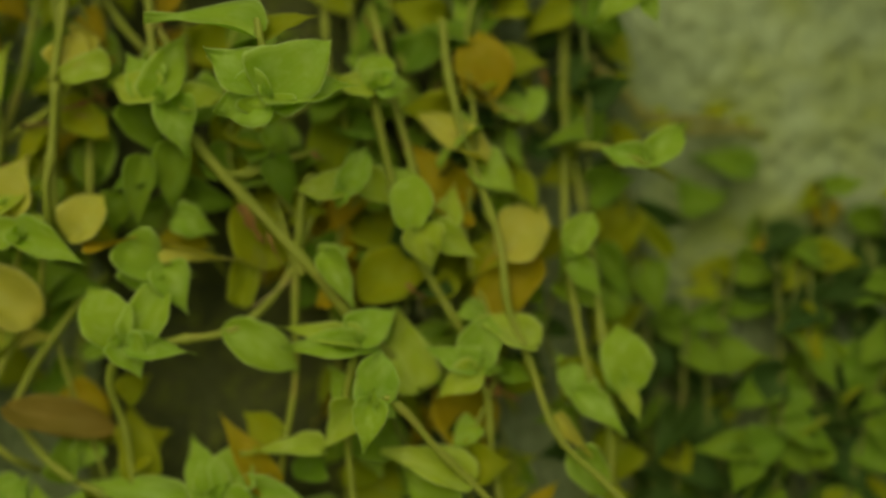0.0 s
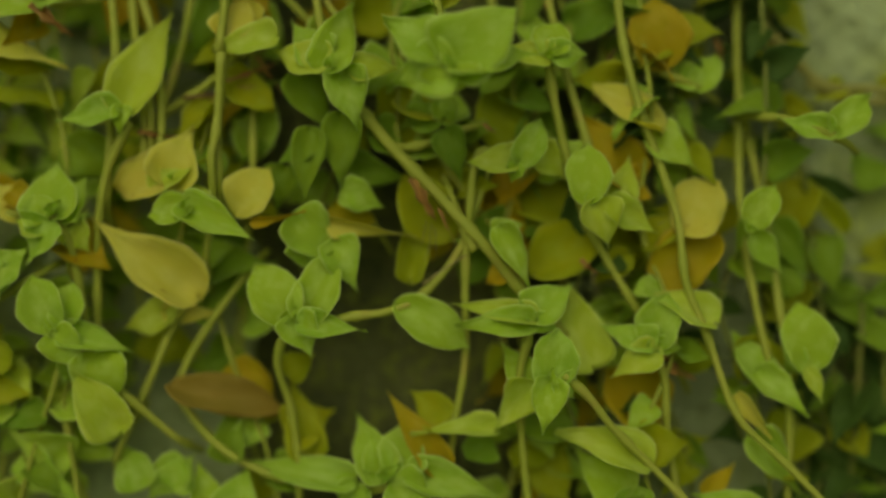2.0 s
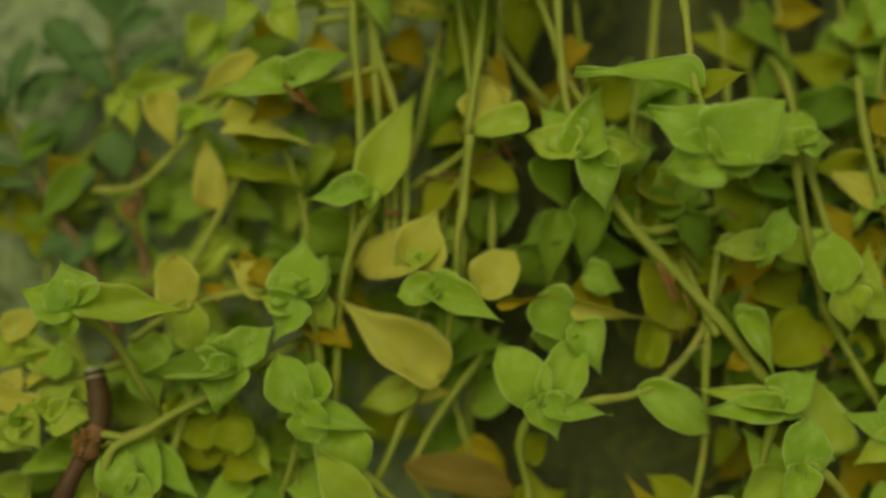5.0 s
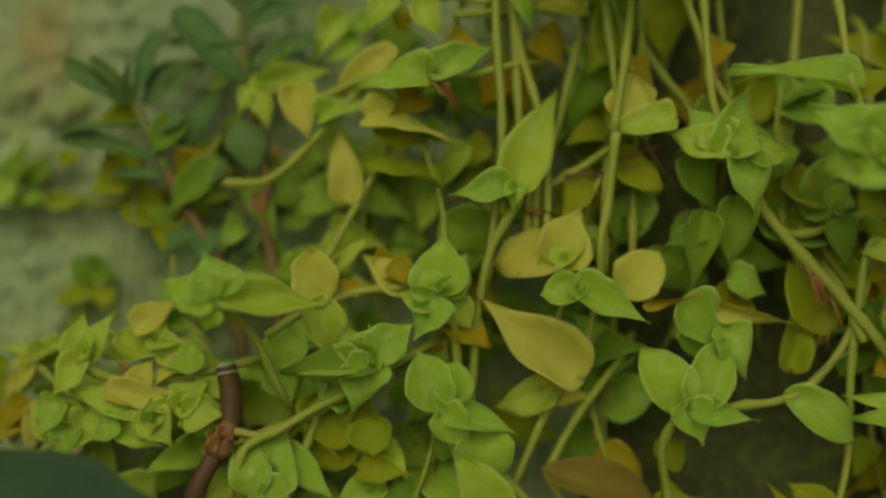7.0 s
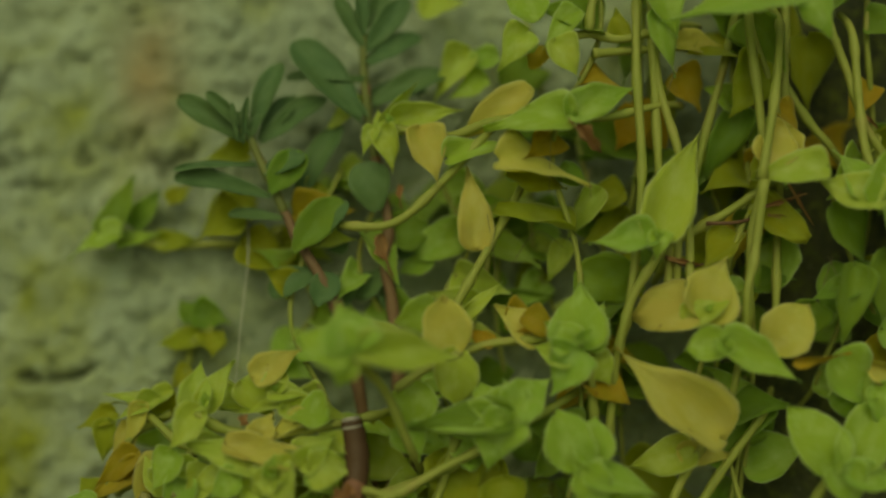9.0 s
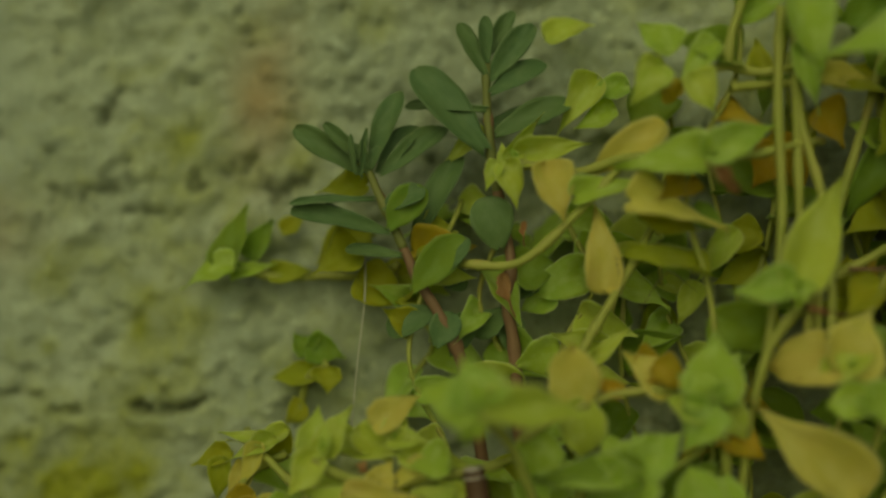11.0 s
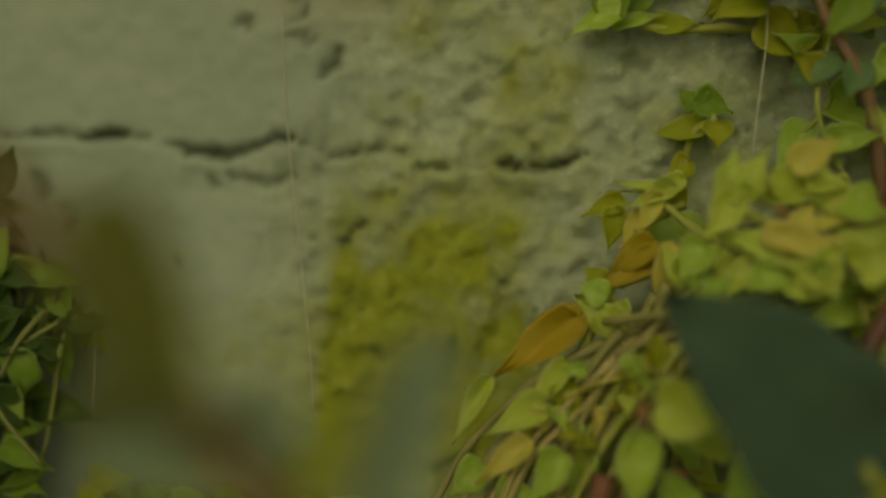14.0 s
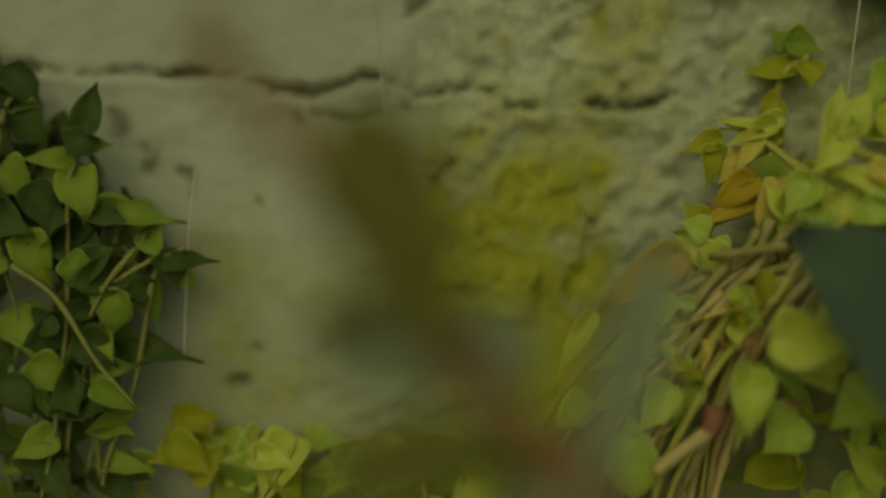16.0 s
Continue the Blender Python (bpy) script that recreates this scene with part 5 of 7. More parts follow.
leaf(v, (-0.0550, 0.3450, 0.7451), (-0.0458, 0.3460, 0.7362), 0.0052, "b", 20, 8)
leaf(v, (-0.0705, 0.3560, 0.7312), (-0.0607, 0.3560, 0.7350), 0.0068, "g")
v = vine("fresh shoots high on the strand")
stalk(v, [(-0.0588, 0.3520, 0.7670), (-0.0504, 0.3540, 0.7702), (-0.0413, 0.3540, 0.7690), (-0.0292, 0.3540, 0.7726)])
stalk(v, [(-0.0504, 0.3540, 0.7702), (-0.0492, 0.3540, 0.7795), (-0.0457, 0.3540, 0.7921)])
stalk(v, [(-0.0487, 0.3540, 0.7648), (-0.0394, 0.3560, 0.7664), (-0.0287, 0.3560, 0.7676)])
leaf(v, (-0.0668, 0.3500, 0.7691), (-0.0749, 0.3500, 0.7588), 0.0100, "l")
leaf(v, (-0.0642, 0.3510, 0.7732), (-0.0735, 0.3521, 0.7816), 0.0110, "g")
leaf(v, (-0.0592, 0.3500, 0.7673), (-0.0522, 0.3500, 0.7568), 0.0096, "l")
leaf(v, (-0.0655, 0.3500, 0.7638), (-0.0714, 0.3511, 0.7689), 0.0066, "g")
leaf(v, (-0.0620, 0.3560, 0.7623), (-0.0672, 0.3560, 0.7672), 0.0095, "o")
leaf(v, (-0.0536, 0.3520, 0.7760), (-0.0631, 0.3520, 0.7655), 0.0083, "g")
leaf(v, (-0.0328, 0.3500, 0.7757), (-0.0262, 0.3500, 0.7585), 0.0090, "g")
leaf(v, (-0.0417, 0.3560, 0.7692), (-0.0428, 0.3560, 0.7785), 0.0068, "n")
leaf(v, (-0.0261, 0.3560, 0.7685), (-0.0128, 0.3560, 0.7707), 0.0084, "y")
leaf(v, (-0.0250, 0.3600, 0.7620), (-0.0164, 0.3600, 0.7521), 0.0120, "o")
leaf(v, (-0.0338, 0.3480, 0.7882), (-0.0268, 0.3480, 0.7685), 0.0149, "g")
v = vine("hanging stems with scattered olive leaves")
stalk(v, [(-0.0376, 0.3530, 0.7859), (-0.0374, 0.3520, 0.7610), (-0.0351, 0.3520, 0.7337), (-0.0363, 0.3510, 0.7110), (-0.0379, 0.3520, 0.6946)])
stalk(v, [(-0.0340, 0.3550, 0.7866), (-0.0320, 0.3550, 0.7572), (-0.0291, 0.3560, 0.7223)])
stalk(v, [(-0.0091, 0.3500, 0.7861), (-0.0073, 0.3500, 0.7678), (-0.0046, 0.3500, 0.7497), (-0.0033, 0.3500, 0.7347), (-0.0059, 0.3510, 0.7167), (-0.0060, 0.3520, 0.6959)])
stalk(v, [(0.0031, 0.3520, 0.8058), (0.0111, 0.3520, 0.7813), (0.0189, 0.3520, 0.7617), (0.0236, 0.3520, 0.7481), (0.0282, 0.3520, 0.7407)])
stalk(v, [(-0.0041, 0.3600, 0.8068), (-0.0111, 0.3600, 0.7701), (-0.0163, 0.3620, 0.7468), (-0.0191, 0.3620, 0.7342), (-0.0248, 0.3620, 0.7154)])
stalk(v, [(-0.0051, 0.3620, 0.8026), (0.0018, 0.3620, 0.7679), (0.0098, 0.3620, 0.7525), (0.0177, 0.3620, 0.7434)])
stalk(v, [(0.0038, 0.3600, 0.7991), (0.0040, 0.3590, 0.7595), (0.0029, 0.3580, 0.7361), (0.0025, 0.3580, 0.7177), (0.0025, 0.3580, 0.6964)])
stalk(v, [(-0.0251, 0.3600, 0.7152), (-0.0120, 0.3580, 0.7232), (-0.0035, 0.3560, 0.7294)])
leaf(v, (0.0104, 0.3599, 0.7731), (0.0130, 0.3621, 0.7523), 0.0144, "n")
leaf(v, (-0.0069, 0.3620, 0.7524), (-0.0173, 0.3620, 0.7316), 0.0103, "d")
leaf(v, (-0.0104, 0.3680, 0.7439), (-0.0082, 0.3680, 0.7233), 0.0122, "n")
leaf(v, (-0.0348, 0.3620, 0.7510), (-0.0413, 0.3620, 0.7405), 0.0120, "o")
leaf(v, (0.0044, 0.3520, 0.7461), (-0.0020, 0.3520, 0.7376), 0.0117, "y")
leaf(v, (-0.0449, 0.3619, 0.7289), (-0.0543, 0.3641, 0.7152), 0.0086, "l")
leaf(v, (-0.0381, 0.3659, 0.7294), (-0.0513, 0.3681, 0.7240), 0.0104, "n")
leaf(v, (-0.0535, 0.3660, 0.7149), (-0.0581, 0.3660, 0.7029), 0.0070, "l")
v = vine("creeping shoot with green leaves against the wall")
stalk(v, [(-0.1810, 0.3830, 0.7136), (-0.1678, 0.3840, 0.7106), (-0.1540, 0.3840, 0.7118), (-0.1419, 0.3820, 0.7124), (-0.1333, 0.3760, 0.7157)])
leaf(v, (-0.1790, 0.3800, 0.7138), (-0.1958, 0.3800, 0.7070), 0.0105, "g", 20, 2)
leaf(v, (-0.1812, 0.3810, 0.7125), (-0.1782, 0.3810, 0.7316), 0.0108, "d", -15, 2)
leaf(v, (-0.1760, 0.3830, 0.7158), (-0.1700, 0.3841, 0.7275), 0.0090, "d")
leaf(v, (-0.1803, 0.3821, 0.7101), (-0.1676, 0.3799, 0.7150), 0.0055, "g")
leaf(v, (-0.1697, 0.3830, 0.7111), (-0.1564, 0.3830, 0.7135), 0.0069, "n")
leaf(v, (-0.1419, 0.3779, 0.7234), (-0.1594, 0.3801, 0.7154), 0.0150, "n")
leaf(v, (-0.1289, 0.3780, 0.7129), (-0.1448, 0.3791, 0.7075), 0.0130, "n")
leaf(v, (-0.1265, 0.3759, 0.7070), (-0.1412, 0.3792, 0.7121), 0.0102, "n")
leaf(v, (-0.1672, 0.3840, 0.7236), (-0.1609, 0.3840, 0.7289), 0.0069, "n")
v = vine("small creeping shoot rooted on the wall")
stalk(v, [(-0.1517, 0.3810, 0.6877), (-0.1574, 0.3820, 0.6827), (-0.1592, 0.3840, 0.6725)])
leaf(v, (-0.1516, 0.3800, 0.6863), (-0.1511, 0.3789, 0.6790), 0.0090, "n")
leaf(v, (-0.1551, 0.3810, 0.6844), (-0.1690, 0.3821, 0.6831), 0.0084, "n")
leaf(v, (-0.1575, 0.3810, 0.6916), (-0.1465, 0.3810, 0.6897), 0.0093, "d")
leaf(v, (-0.1570, 0.3820, 0.6902), (-0.1624, 0.3831, 0.6958), 0.0086, "d")
leaf(v, (-0.1575, 0.3820, 0.6752), (-0.1639, 0.3831, 0.6697), 0.0086, "n")
v = vine("yellowing leaves at the end of a creeping strand")
stalk(v, [(-0.1595, 0.3680, 0.6636), (-0.1693, 0.3660, 0.6571), (-0.1770, 0.3660, 0.6389), (-0.1829, 0.3620, 0.6229)])
leaf(v, (-0.1594, 0.3700, 0.6636), (-0.1768, 0.3700, 0.6666), 0.0090, "n", 25)
leaf(v, (-0.1767, 0.3681, 0.6612), (-0.1781, 0.3659, 0.6494), 0.0070, "n")
leaf(v, (-0.1752, 0.3690, 0.6632), (-0.1860, 0.3701, 0.6584), 0.0076, "n")
leaf(v, (-0.1693, 0.3670, 0.6599), (-0.1759, 0.3659, 0.6510), 0.0073, "y")
leaf(v, (-0.1650, 0.3640, 0.6497), (-0.1811, 0.3651, 0.6394), 0.0092, "o")
leaf(v, (-0.1761, 0.3660, 0.6341), (-0.1860, 0.3671, 0.6380), 0.0082, "n")
leaf(v, (-0.1762, 0.3661, 0.6356), (-0.1709, 0.3639, 0.6287), 0.0082, "l")
leaf(v, (-0.1764, 0.3650, 0.6349), (-0.1837, 0.3639, 0.6249), 0.0082, "l")
leaf(v, (-0.1856, 0.3620, 0.6322), (-0.2045, 0.3620, 0.6153), 0.0124, "o")
leaf(v, (-0.1610, 0.3601, 0.6530), (-0.1650, 0.3579, 0.6354), 0.0097, "y")
leaf(v, (-0.1563, 0.3580, 0.6490), (-0.1606, 0.3580, 0.6378), 0.0096, "l")
leaf(v, (-0.1523, 0.3540, 0.6485), (-0.1559, 0.3540, 0.6343), 0.0095, "g")
leaf(v, (-0.1453, 0.3540, 0.6504), (-0.1521, 0.3529, 0.6377), 0.0095, "l")
leaf(v, (-0.1787, 0.3680, 0.6413), (-0.1838, 0.3680, 0.6458), 0.0073, "n")
leaf(v, (-0.1349, 0.3520, 0.6745), (-0.1235, 0.3520, 0.6829), 0.0095, "y")
leaf(v, (-0.1388, 0.3560, 0.6732), (-0.1290, 0.3560, 0.6631), 0.0096, "l")
leaf(v, (-0.1487, 0.3601, 0.6708), (-0.1301, 0.3558, 0.6661), 0.0081, "l")
v = vine("bundle of bare old stems hanging beside the wall")
stalk(v, [(-0.1478, 0.3520, 0.6418), (-0.1568, 0.3520, 0.6325), (-0.1716, 0.3530, 0.6254), (-0.1839, 0.3530, 0.6025), (-0.1951, 0.3530, 0.5810)], 0.0012, OLD_STEM)
stalk(v, [(-0.1546, 0.3550, 0.6439), (-0.1611, 0.3550, 0.6376), (-0.1737, 0.3560, 0.6190), (-0.1843, 0.3560, 0.5902), (-0.1885, 0.3560, 0.5705)], 0.0012, OLD_STEM)
stalk(v, [(-0.1570, 0.3500, 0.6327), (-0.1663, 0.3510, 0.6118), (-0.1743, 0.3510, 0.5894), (-0.1801, 0.3510, 0.5728)], 0.0012, OLD_STEM)
stalk(v, [(-0.1627, 0.3580, 0.6430), (-0.1674, 0.3580, 0.6310), (-0.1864, 0.3580, 0.6161), (-0.2050, 0.3580, 0.5937), (-0.2126, 0.3580, 0.5765)], 0.0012, OLD_STEM)
stalk(v, [(-0.1651, 0.3600, 0.6398), (-0.1715, 0.3600, 0.6305), (-0.1923, 0.3600, 0.6168), (-0.2099, 0.3620, 0.5969), (-0.2190, 0.3620, 0.5779)], 0.0012, OLD_STEM)
stalk(v, [(-0.1733, 0.3560, 0.6307), (-0.1808, 0.3560, 0.6184), (-0.1824, 0.3570, 0.6034), (-0.1891, 0.3580, 0.5789)], 0.0012, OLD_STEM)
stalk(v, [(-0.1549, 0.3580, 0.6350), (-0.1636, 0.3580, 0.6197), (-0.1664, 0.3580, 0.6018), (-0.1761, 0.3580, 0.5802)], 0.0012, OLD_STEM)
stalk(v, [(-0.1505, 0.3540, 0.6271), (-0.1588, 0.3540, 0.6091), (-0.1678, 0.3540, 0.5820)], 0.0012, OLD_STEM)
stalk(v, [(-0.1605, 0.3470, 0.6369), (-0.1710, 0.3520, 0.6341), (-0.1777, 0.3560, 0.6325)], 0.0012, OLD_STEM)
stalk(v, [(-0.1785, 0.3600, 0.6269), (-0.1787, 0.3600, 0.6121), (-0.1874, 0.3600, 0.5935), (-0.1920, 0.3600, 0.5781)], 0.0012, OLD_STEM)
stalk(v, [(-0.1487, 0.3600, 0.6324), (-0.1555, 0.3600, 0.6113), (-0.1589, 0.3600, 0.5844)], 0.0012, OLD_STEM)
stalk(v, [(-0.1670, 0.3540, 0.6228), (-0.1717, 0.3540, 0.6108), (-0.1778, 0.3540, 0.5986), (-0.1821, 0.3540, 0.5806)], 0.0012, OLD_STEM)
SPINE = [(-0.1525, 0.3600, 0.6421), (-0.1582, 0.3600, 0.6328), (-0.1675, 0.3600, 0.6216), (-0.1751, 0.3600, 0.6076), (-0.1826, 0.3600, 0.5920), (-0.1893, 0.3600, 0.5749), (-0.1924, 0.3600, 0.5594)]
ROPE = random.Random(21)
for k in range(27):
    # a rope of olive and straw-coloured stems, each a little apart from the next
    wide, deep, first = ROPE.uniform(-1, 1), ROPE.uniform(-0.010, 0.012), ROPE.randrange(3)
    line = []
    for n, (x, y, z) in enumerate(SPINE[first:], first):
        spread = 0.006 + 0.0022 * n
        line.append((x + wide * spread + ROPE.uniform(-0.0022, 0.0022), y + deep + ROPE.uniform(-0.002, 0.002), z - 0.45 * wide * spread + ROPE.uniform(-0.0018, 0.0018)))
    stalk(v, line, ROPE.uniform(0.0006, 0.0014), ROPE.choice((STEM, OLD_STEM, OLD_STEM, STRAW_STEM)))
for k in range(46):
    # withered scraps caught between the stems, and small living leaves, more of them on the outer side
    n = ROPE.randrange(1, 6)
    at = Vector(SPINE[n]).lerp(Vector(SPINE[n + 1]), ROPE.random())
    wide = ROPE.uniform(-1.1, 1.0) if k < 20 else ROPE.uniform(-1.4, 0.1)
    spread = 0.006 + 0.0022 * n
    at += Vector((wide * spread, ROPE.uniform(-0.012, -0.002), -0.45 * wide * spread))
    if k < 20:
        way = Vector((ROPE.uniform(-0.8, 0.3), ROPE.uniform(-0.3, 0.3), -1.0)).normalized()
        leaf(v, at, at + ROPE.uniform(0.005, 0.011) * way, ROPE.uniform(0.0015, 0.0032), ROPE.choice("bbo"), ROPE.uniform(-40, 40), 8)
    else:
        way = Vector((ROPE.uniform(-1.0, 0.5), ROPE.uniform(-0.4, 0.2), ROPE.uniform(-1.0, 0.3))).normalized()
        size = ROPE.uniform(0.007, 0.0135)
        leaf(v, at, at + size * way, 0.62 * size, ROPE.choice("lynng"), ROPE.uniform(-40, 40), ROPE.randrange(5))
stalk(v, [(-0.1759, 0.3435, 0.5896), (-0.1829, 0.3430, 0.5837), (-0.1891, 0.3425, 0.5781)], 0.0017, STRAW_STEM, (1.0, 1.1))
leaf(v, (-0.1641, 0.3350, 0.6148), (-0.1441, 0.3300, 0.6157), 0.0150, "l", 10, 0)
leaf(v, (-0.1956, 0.3450, 0.5865), (-0.1923, 0.3430, 0.5699), 0.0140, "g", 0, 5)
leaf(v, (-0.1679, 0.3400, 0.6054), (-0.1667, 0.3380, 0.5875), 0.0110, "g", 0, 0)
leaf(v, (-0.1583, 0.3500, 0.6246), (-0.1872, 0.3500, 0.6142), 0.0077, "y", 30)
leaf(v, (-0.1866, 0.3540, 0.6211), (-0.1967, 0.3540, 0.6075), 0.0075, "l")
leaf(v, (-0.1910, 0.3541, 0.6107), (-0.2071, 0.3519, 0.6013), 0.0091, "l")
leaf(v, (-0.1946, 0.3500, 0.6013), (-0.2080, 0.3500, 0.5883), 0.0080, "y")
leaf(v, (-0.1856, 0.3490, 0.5989), (-0.1938, 0.3479, 0.5857), 0.0096, "g")
leaf(v, (-0.1660, 0.3470, 0.6062), (-0.1689, 0.3459, 0.5856), 0.0105, "g")
leaf(v, (-0.1450, 0.3460, 0.6059), (-0.1631, 0.3460, 0.6101), 0.0133, "l")
leaf(v, (-0.1839, 0.3620, 0.6328), (-0.2032, 0.3620, 0.6191), 0.0110, "o")
leaf(v, (-0.1738, 0.3599, 0.6297), (-0.1862, 0.3621, 0.6387), 0.0093, "l")
leaf(v, (-0.1789, 0.3600, 0.6296), (-0.1713, 0.3600, 0.6367), 0.0083, "l")
leaf(v, (-0.1777, 0.3620, 0.6385), (-0.1858, 0.3631, 0.6410), 0.0083, "g")
leaf(v, (-0.2061, 0.3560, 0.5927), (-0.2150, 0.3560, 0.5838), 0.0098, "g")
leaf(v, (-0.1957, 0.3540, 0.5898), (-0.2012, 0.3540, 0.5796), 0.0114, "g")
leaf(v, (-0.1827, 0.3520, 0.6074), (-0.1884, 0.3520, 0.6005), 0.0081, "g")
leaf(v, (-0.1792, 0.3520, 0.5992), (-0.1843, 0.3520, 0.5860), 0.0081, "g")
leaf(v, (-0.1363, 0.3420, 0.6052), (-0.1469, 0.3420, 0.5921), 0.0141, "g")
leaf(v, (-0.1255, 0.3440, 0.6030), (-0.1131, 0.3440, 0.5951), 0.0142, "g")
leaf(v, (-0.1539, 0.3460, 0.5942), (-0.1621, 0.3460, 0.5841), 0.0142, "g")
leaf(v, (-0.2065, 0.3600, 0.6145), (-0.2148, 0.3600, 0.5959), 0.0066, "l")
leaf(v, (-0.1780, 0.3581, 0.6347), (-0.1696, 0.3559, 0.6262), 0.0082, "l")
leaf(v, (-0.1372, 0.3459, 0.6150), (-0.1228, 0.3481, 0.6252), 0.0142, "g")
leaf(v, (-0.1598, 0.3500, 0.6131), (-0.1488, 0.3500, 0.5923), 0.0096, "g")
leaf(v, (-0.1584, 0.3480, 0.5980), (-0.1500, 0.3480, 0.5974), 0.0026, "b", 30, 8)
leaf(v, (-0.1749, 0.3510, 0.6124), (-0.1719, 0.3510, 0.6112), 0.0019, "b", 30, 8)
# far-end leaves use the darker kinds d and e in place of shade
v = vine("heart-shaped leaves in shade-darkened greens on a strand at the wall")
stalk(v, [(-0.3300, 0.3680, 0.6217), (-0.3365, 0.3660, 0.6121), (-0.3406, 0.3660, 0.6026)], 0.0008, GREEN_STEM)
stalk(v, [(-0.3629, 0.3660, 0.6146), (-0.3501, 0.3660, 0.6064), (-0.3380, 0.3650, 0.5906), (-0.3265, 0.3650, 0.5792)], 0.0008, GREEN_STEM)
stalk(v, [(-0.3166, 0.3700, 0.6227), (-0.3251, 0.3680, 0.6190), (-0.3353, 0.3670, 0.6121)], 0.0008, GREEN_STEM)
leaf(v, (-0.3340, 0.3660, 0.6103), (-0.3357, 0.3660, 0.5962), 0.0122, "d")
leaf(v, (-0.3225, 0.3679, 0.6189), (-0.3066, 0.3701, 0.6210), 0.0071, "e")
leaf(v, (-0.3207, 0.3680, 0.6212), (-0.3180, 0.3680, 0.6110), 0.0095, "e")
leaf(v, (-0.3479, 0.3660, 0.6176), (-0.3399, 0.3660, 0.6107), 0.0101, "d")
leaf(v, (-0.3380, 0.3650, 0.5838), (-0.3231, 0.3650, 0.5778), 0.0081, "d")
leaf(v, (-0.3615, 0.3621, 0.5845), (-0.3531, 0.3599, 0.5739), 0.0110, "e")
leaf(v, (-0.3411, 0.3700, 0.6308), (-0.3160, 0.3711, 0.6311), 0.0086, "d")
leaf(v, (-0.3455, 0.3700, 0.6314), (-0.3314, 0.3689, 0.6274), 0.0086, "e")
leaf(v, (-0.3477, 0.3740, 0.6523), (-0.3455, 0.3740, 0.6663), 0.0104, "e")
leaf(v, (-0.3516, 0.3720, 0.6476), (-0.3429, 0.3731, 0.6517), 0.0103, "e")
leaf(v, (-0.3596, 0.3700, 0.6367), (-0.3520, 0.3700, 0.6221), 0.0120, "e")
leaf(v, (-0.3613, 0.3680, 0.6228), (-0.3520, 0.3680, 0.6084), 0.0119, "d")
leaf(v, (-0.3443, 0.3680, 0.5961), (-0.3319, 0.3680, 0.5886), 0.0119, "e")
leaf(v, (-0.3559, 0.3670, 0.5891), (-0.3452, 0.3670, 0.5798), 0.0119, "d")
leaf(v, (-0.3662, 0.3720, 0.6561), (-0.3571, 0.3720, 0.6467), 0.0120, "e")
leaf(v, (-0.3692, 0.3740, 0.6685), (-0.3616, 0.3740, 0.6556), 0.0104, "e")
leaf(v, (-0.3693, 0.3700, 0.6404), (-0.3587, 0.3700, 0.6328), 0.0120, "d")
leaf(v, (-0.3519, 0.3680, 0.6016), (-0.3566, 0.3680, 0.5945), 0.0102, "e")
v = vine("leaves on the ledge of moss at the foot of the wall")
stalk(v, [(-0.3029, 0.3780, 0.5562), (-0.2878, 0.3820, 0.5597), (-0.2689, 0.3840, 0.5625), (-0.2462, 0.3840, 0.5612)])
leaf(v, (-0.3001, 0.3779, 0.5578), (-0.2925, 0.3801, 0.5685), 0.0123, "g")
leaf(v, (-0.2785, 0.3820, 0.5607), (-0.2680, 0.3820, 0.5566), 0.0106, "l")
leaf(v, (-0.2729, 0.3840, 0.5637), (-0.2488, 0.3840, 0.5710), 0.0107, "l")
leaf(v, (-0.2654, 0.3819, 0.5581), (-0.2559, 0.3841, 0.5691), 0.0124, "l")
leaf(v, (-0.2880, 0.3820, 0.5579), (-0.2780, 0.3820, 0.5658), 0.0106, "d")
leaf(v, (-0.2562, 0.3840, 0.5602), (-0.2424, 0.3840, 0.5649), 0.0107, "g")
leaf(v, (-0.3126, 0.3759, 0.5589), (-0.3032, 0.3781, 0.5679), 0.0122, "n")
leaf(v, (-0.3191, 0.3740, 0.5689), (-0.3064, 0.3740, 0.5595), 0.0121, "n")
leaf(v, (-0.2894, 0.3760, 0.5544), (-0.3002, 0.3760, 0.5605), 0.0104, "d")
leaf(v, (-0.2463, 0.3840, 0.5593), (-0.2364, 0.3840, 0.5673), 0.0107, "n")
leaf(v, (-0.2771, 0.3780, 0.5550), (-0.2845, 0.3780, 0.5614), 0.0105, "d")
v = vine("leafy shrub shoot with narrow blunt dark green leaves", "shrub shoots", "shrub_shoot", "shrub")
stalk(v, [(-0.1421, 0.3660, 0.7417), (-0.1395, 0.3660, 0.7363), (-0.1343, 0.3660, 0.7263), (-0.1265, 0.3660, 0.7117), (-0.1198, 0.3660, 0.7018), (-0.1140, 0.3680, 0.6905), (-0.1079, 0.3740, 0.6673), (-0.1018, 0.3780, 0.6297)], 0.0016, PINK_STEM, (0.6, 1.25))
stalk(v, [(-0.1424, 0.3655, 0.7424), (-0.1396, 0.3655, 0.7363), (-0.1345, 0.3656, 0.7266), (-0.1310, 0.3660, 0.7200)], 0.0015, GREEN_STEM, (0.7, 0.9))
leaf(v, (-0.1432, 0.3660, 0.7396), (-0.1623, 0.3640, 0.7516), 0.0067, "s", 0, 9)
leaf(v, (-0.1419, 0.3650, 0.7411), (-0.1537, 0.3620, 0.7526), 0.0040, "s", 0, 9)
leaf(v, (-0.1412, 0.3660, 0.7422), (-0.1344, 0.3660, 0.7630), 0.0071, "s", 0, 9)
leaf(v, (-0.1392, 0.3680, 0.7404), (-0.1297, 0.3700, 0.7544), 0.0071, "s", 0, 9)
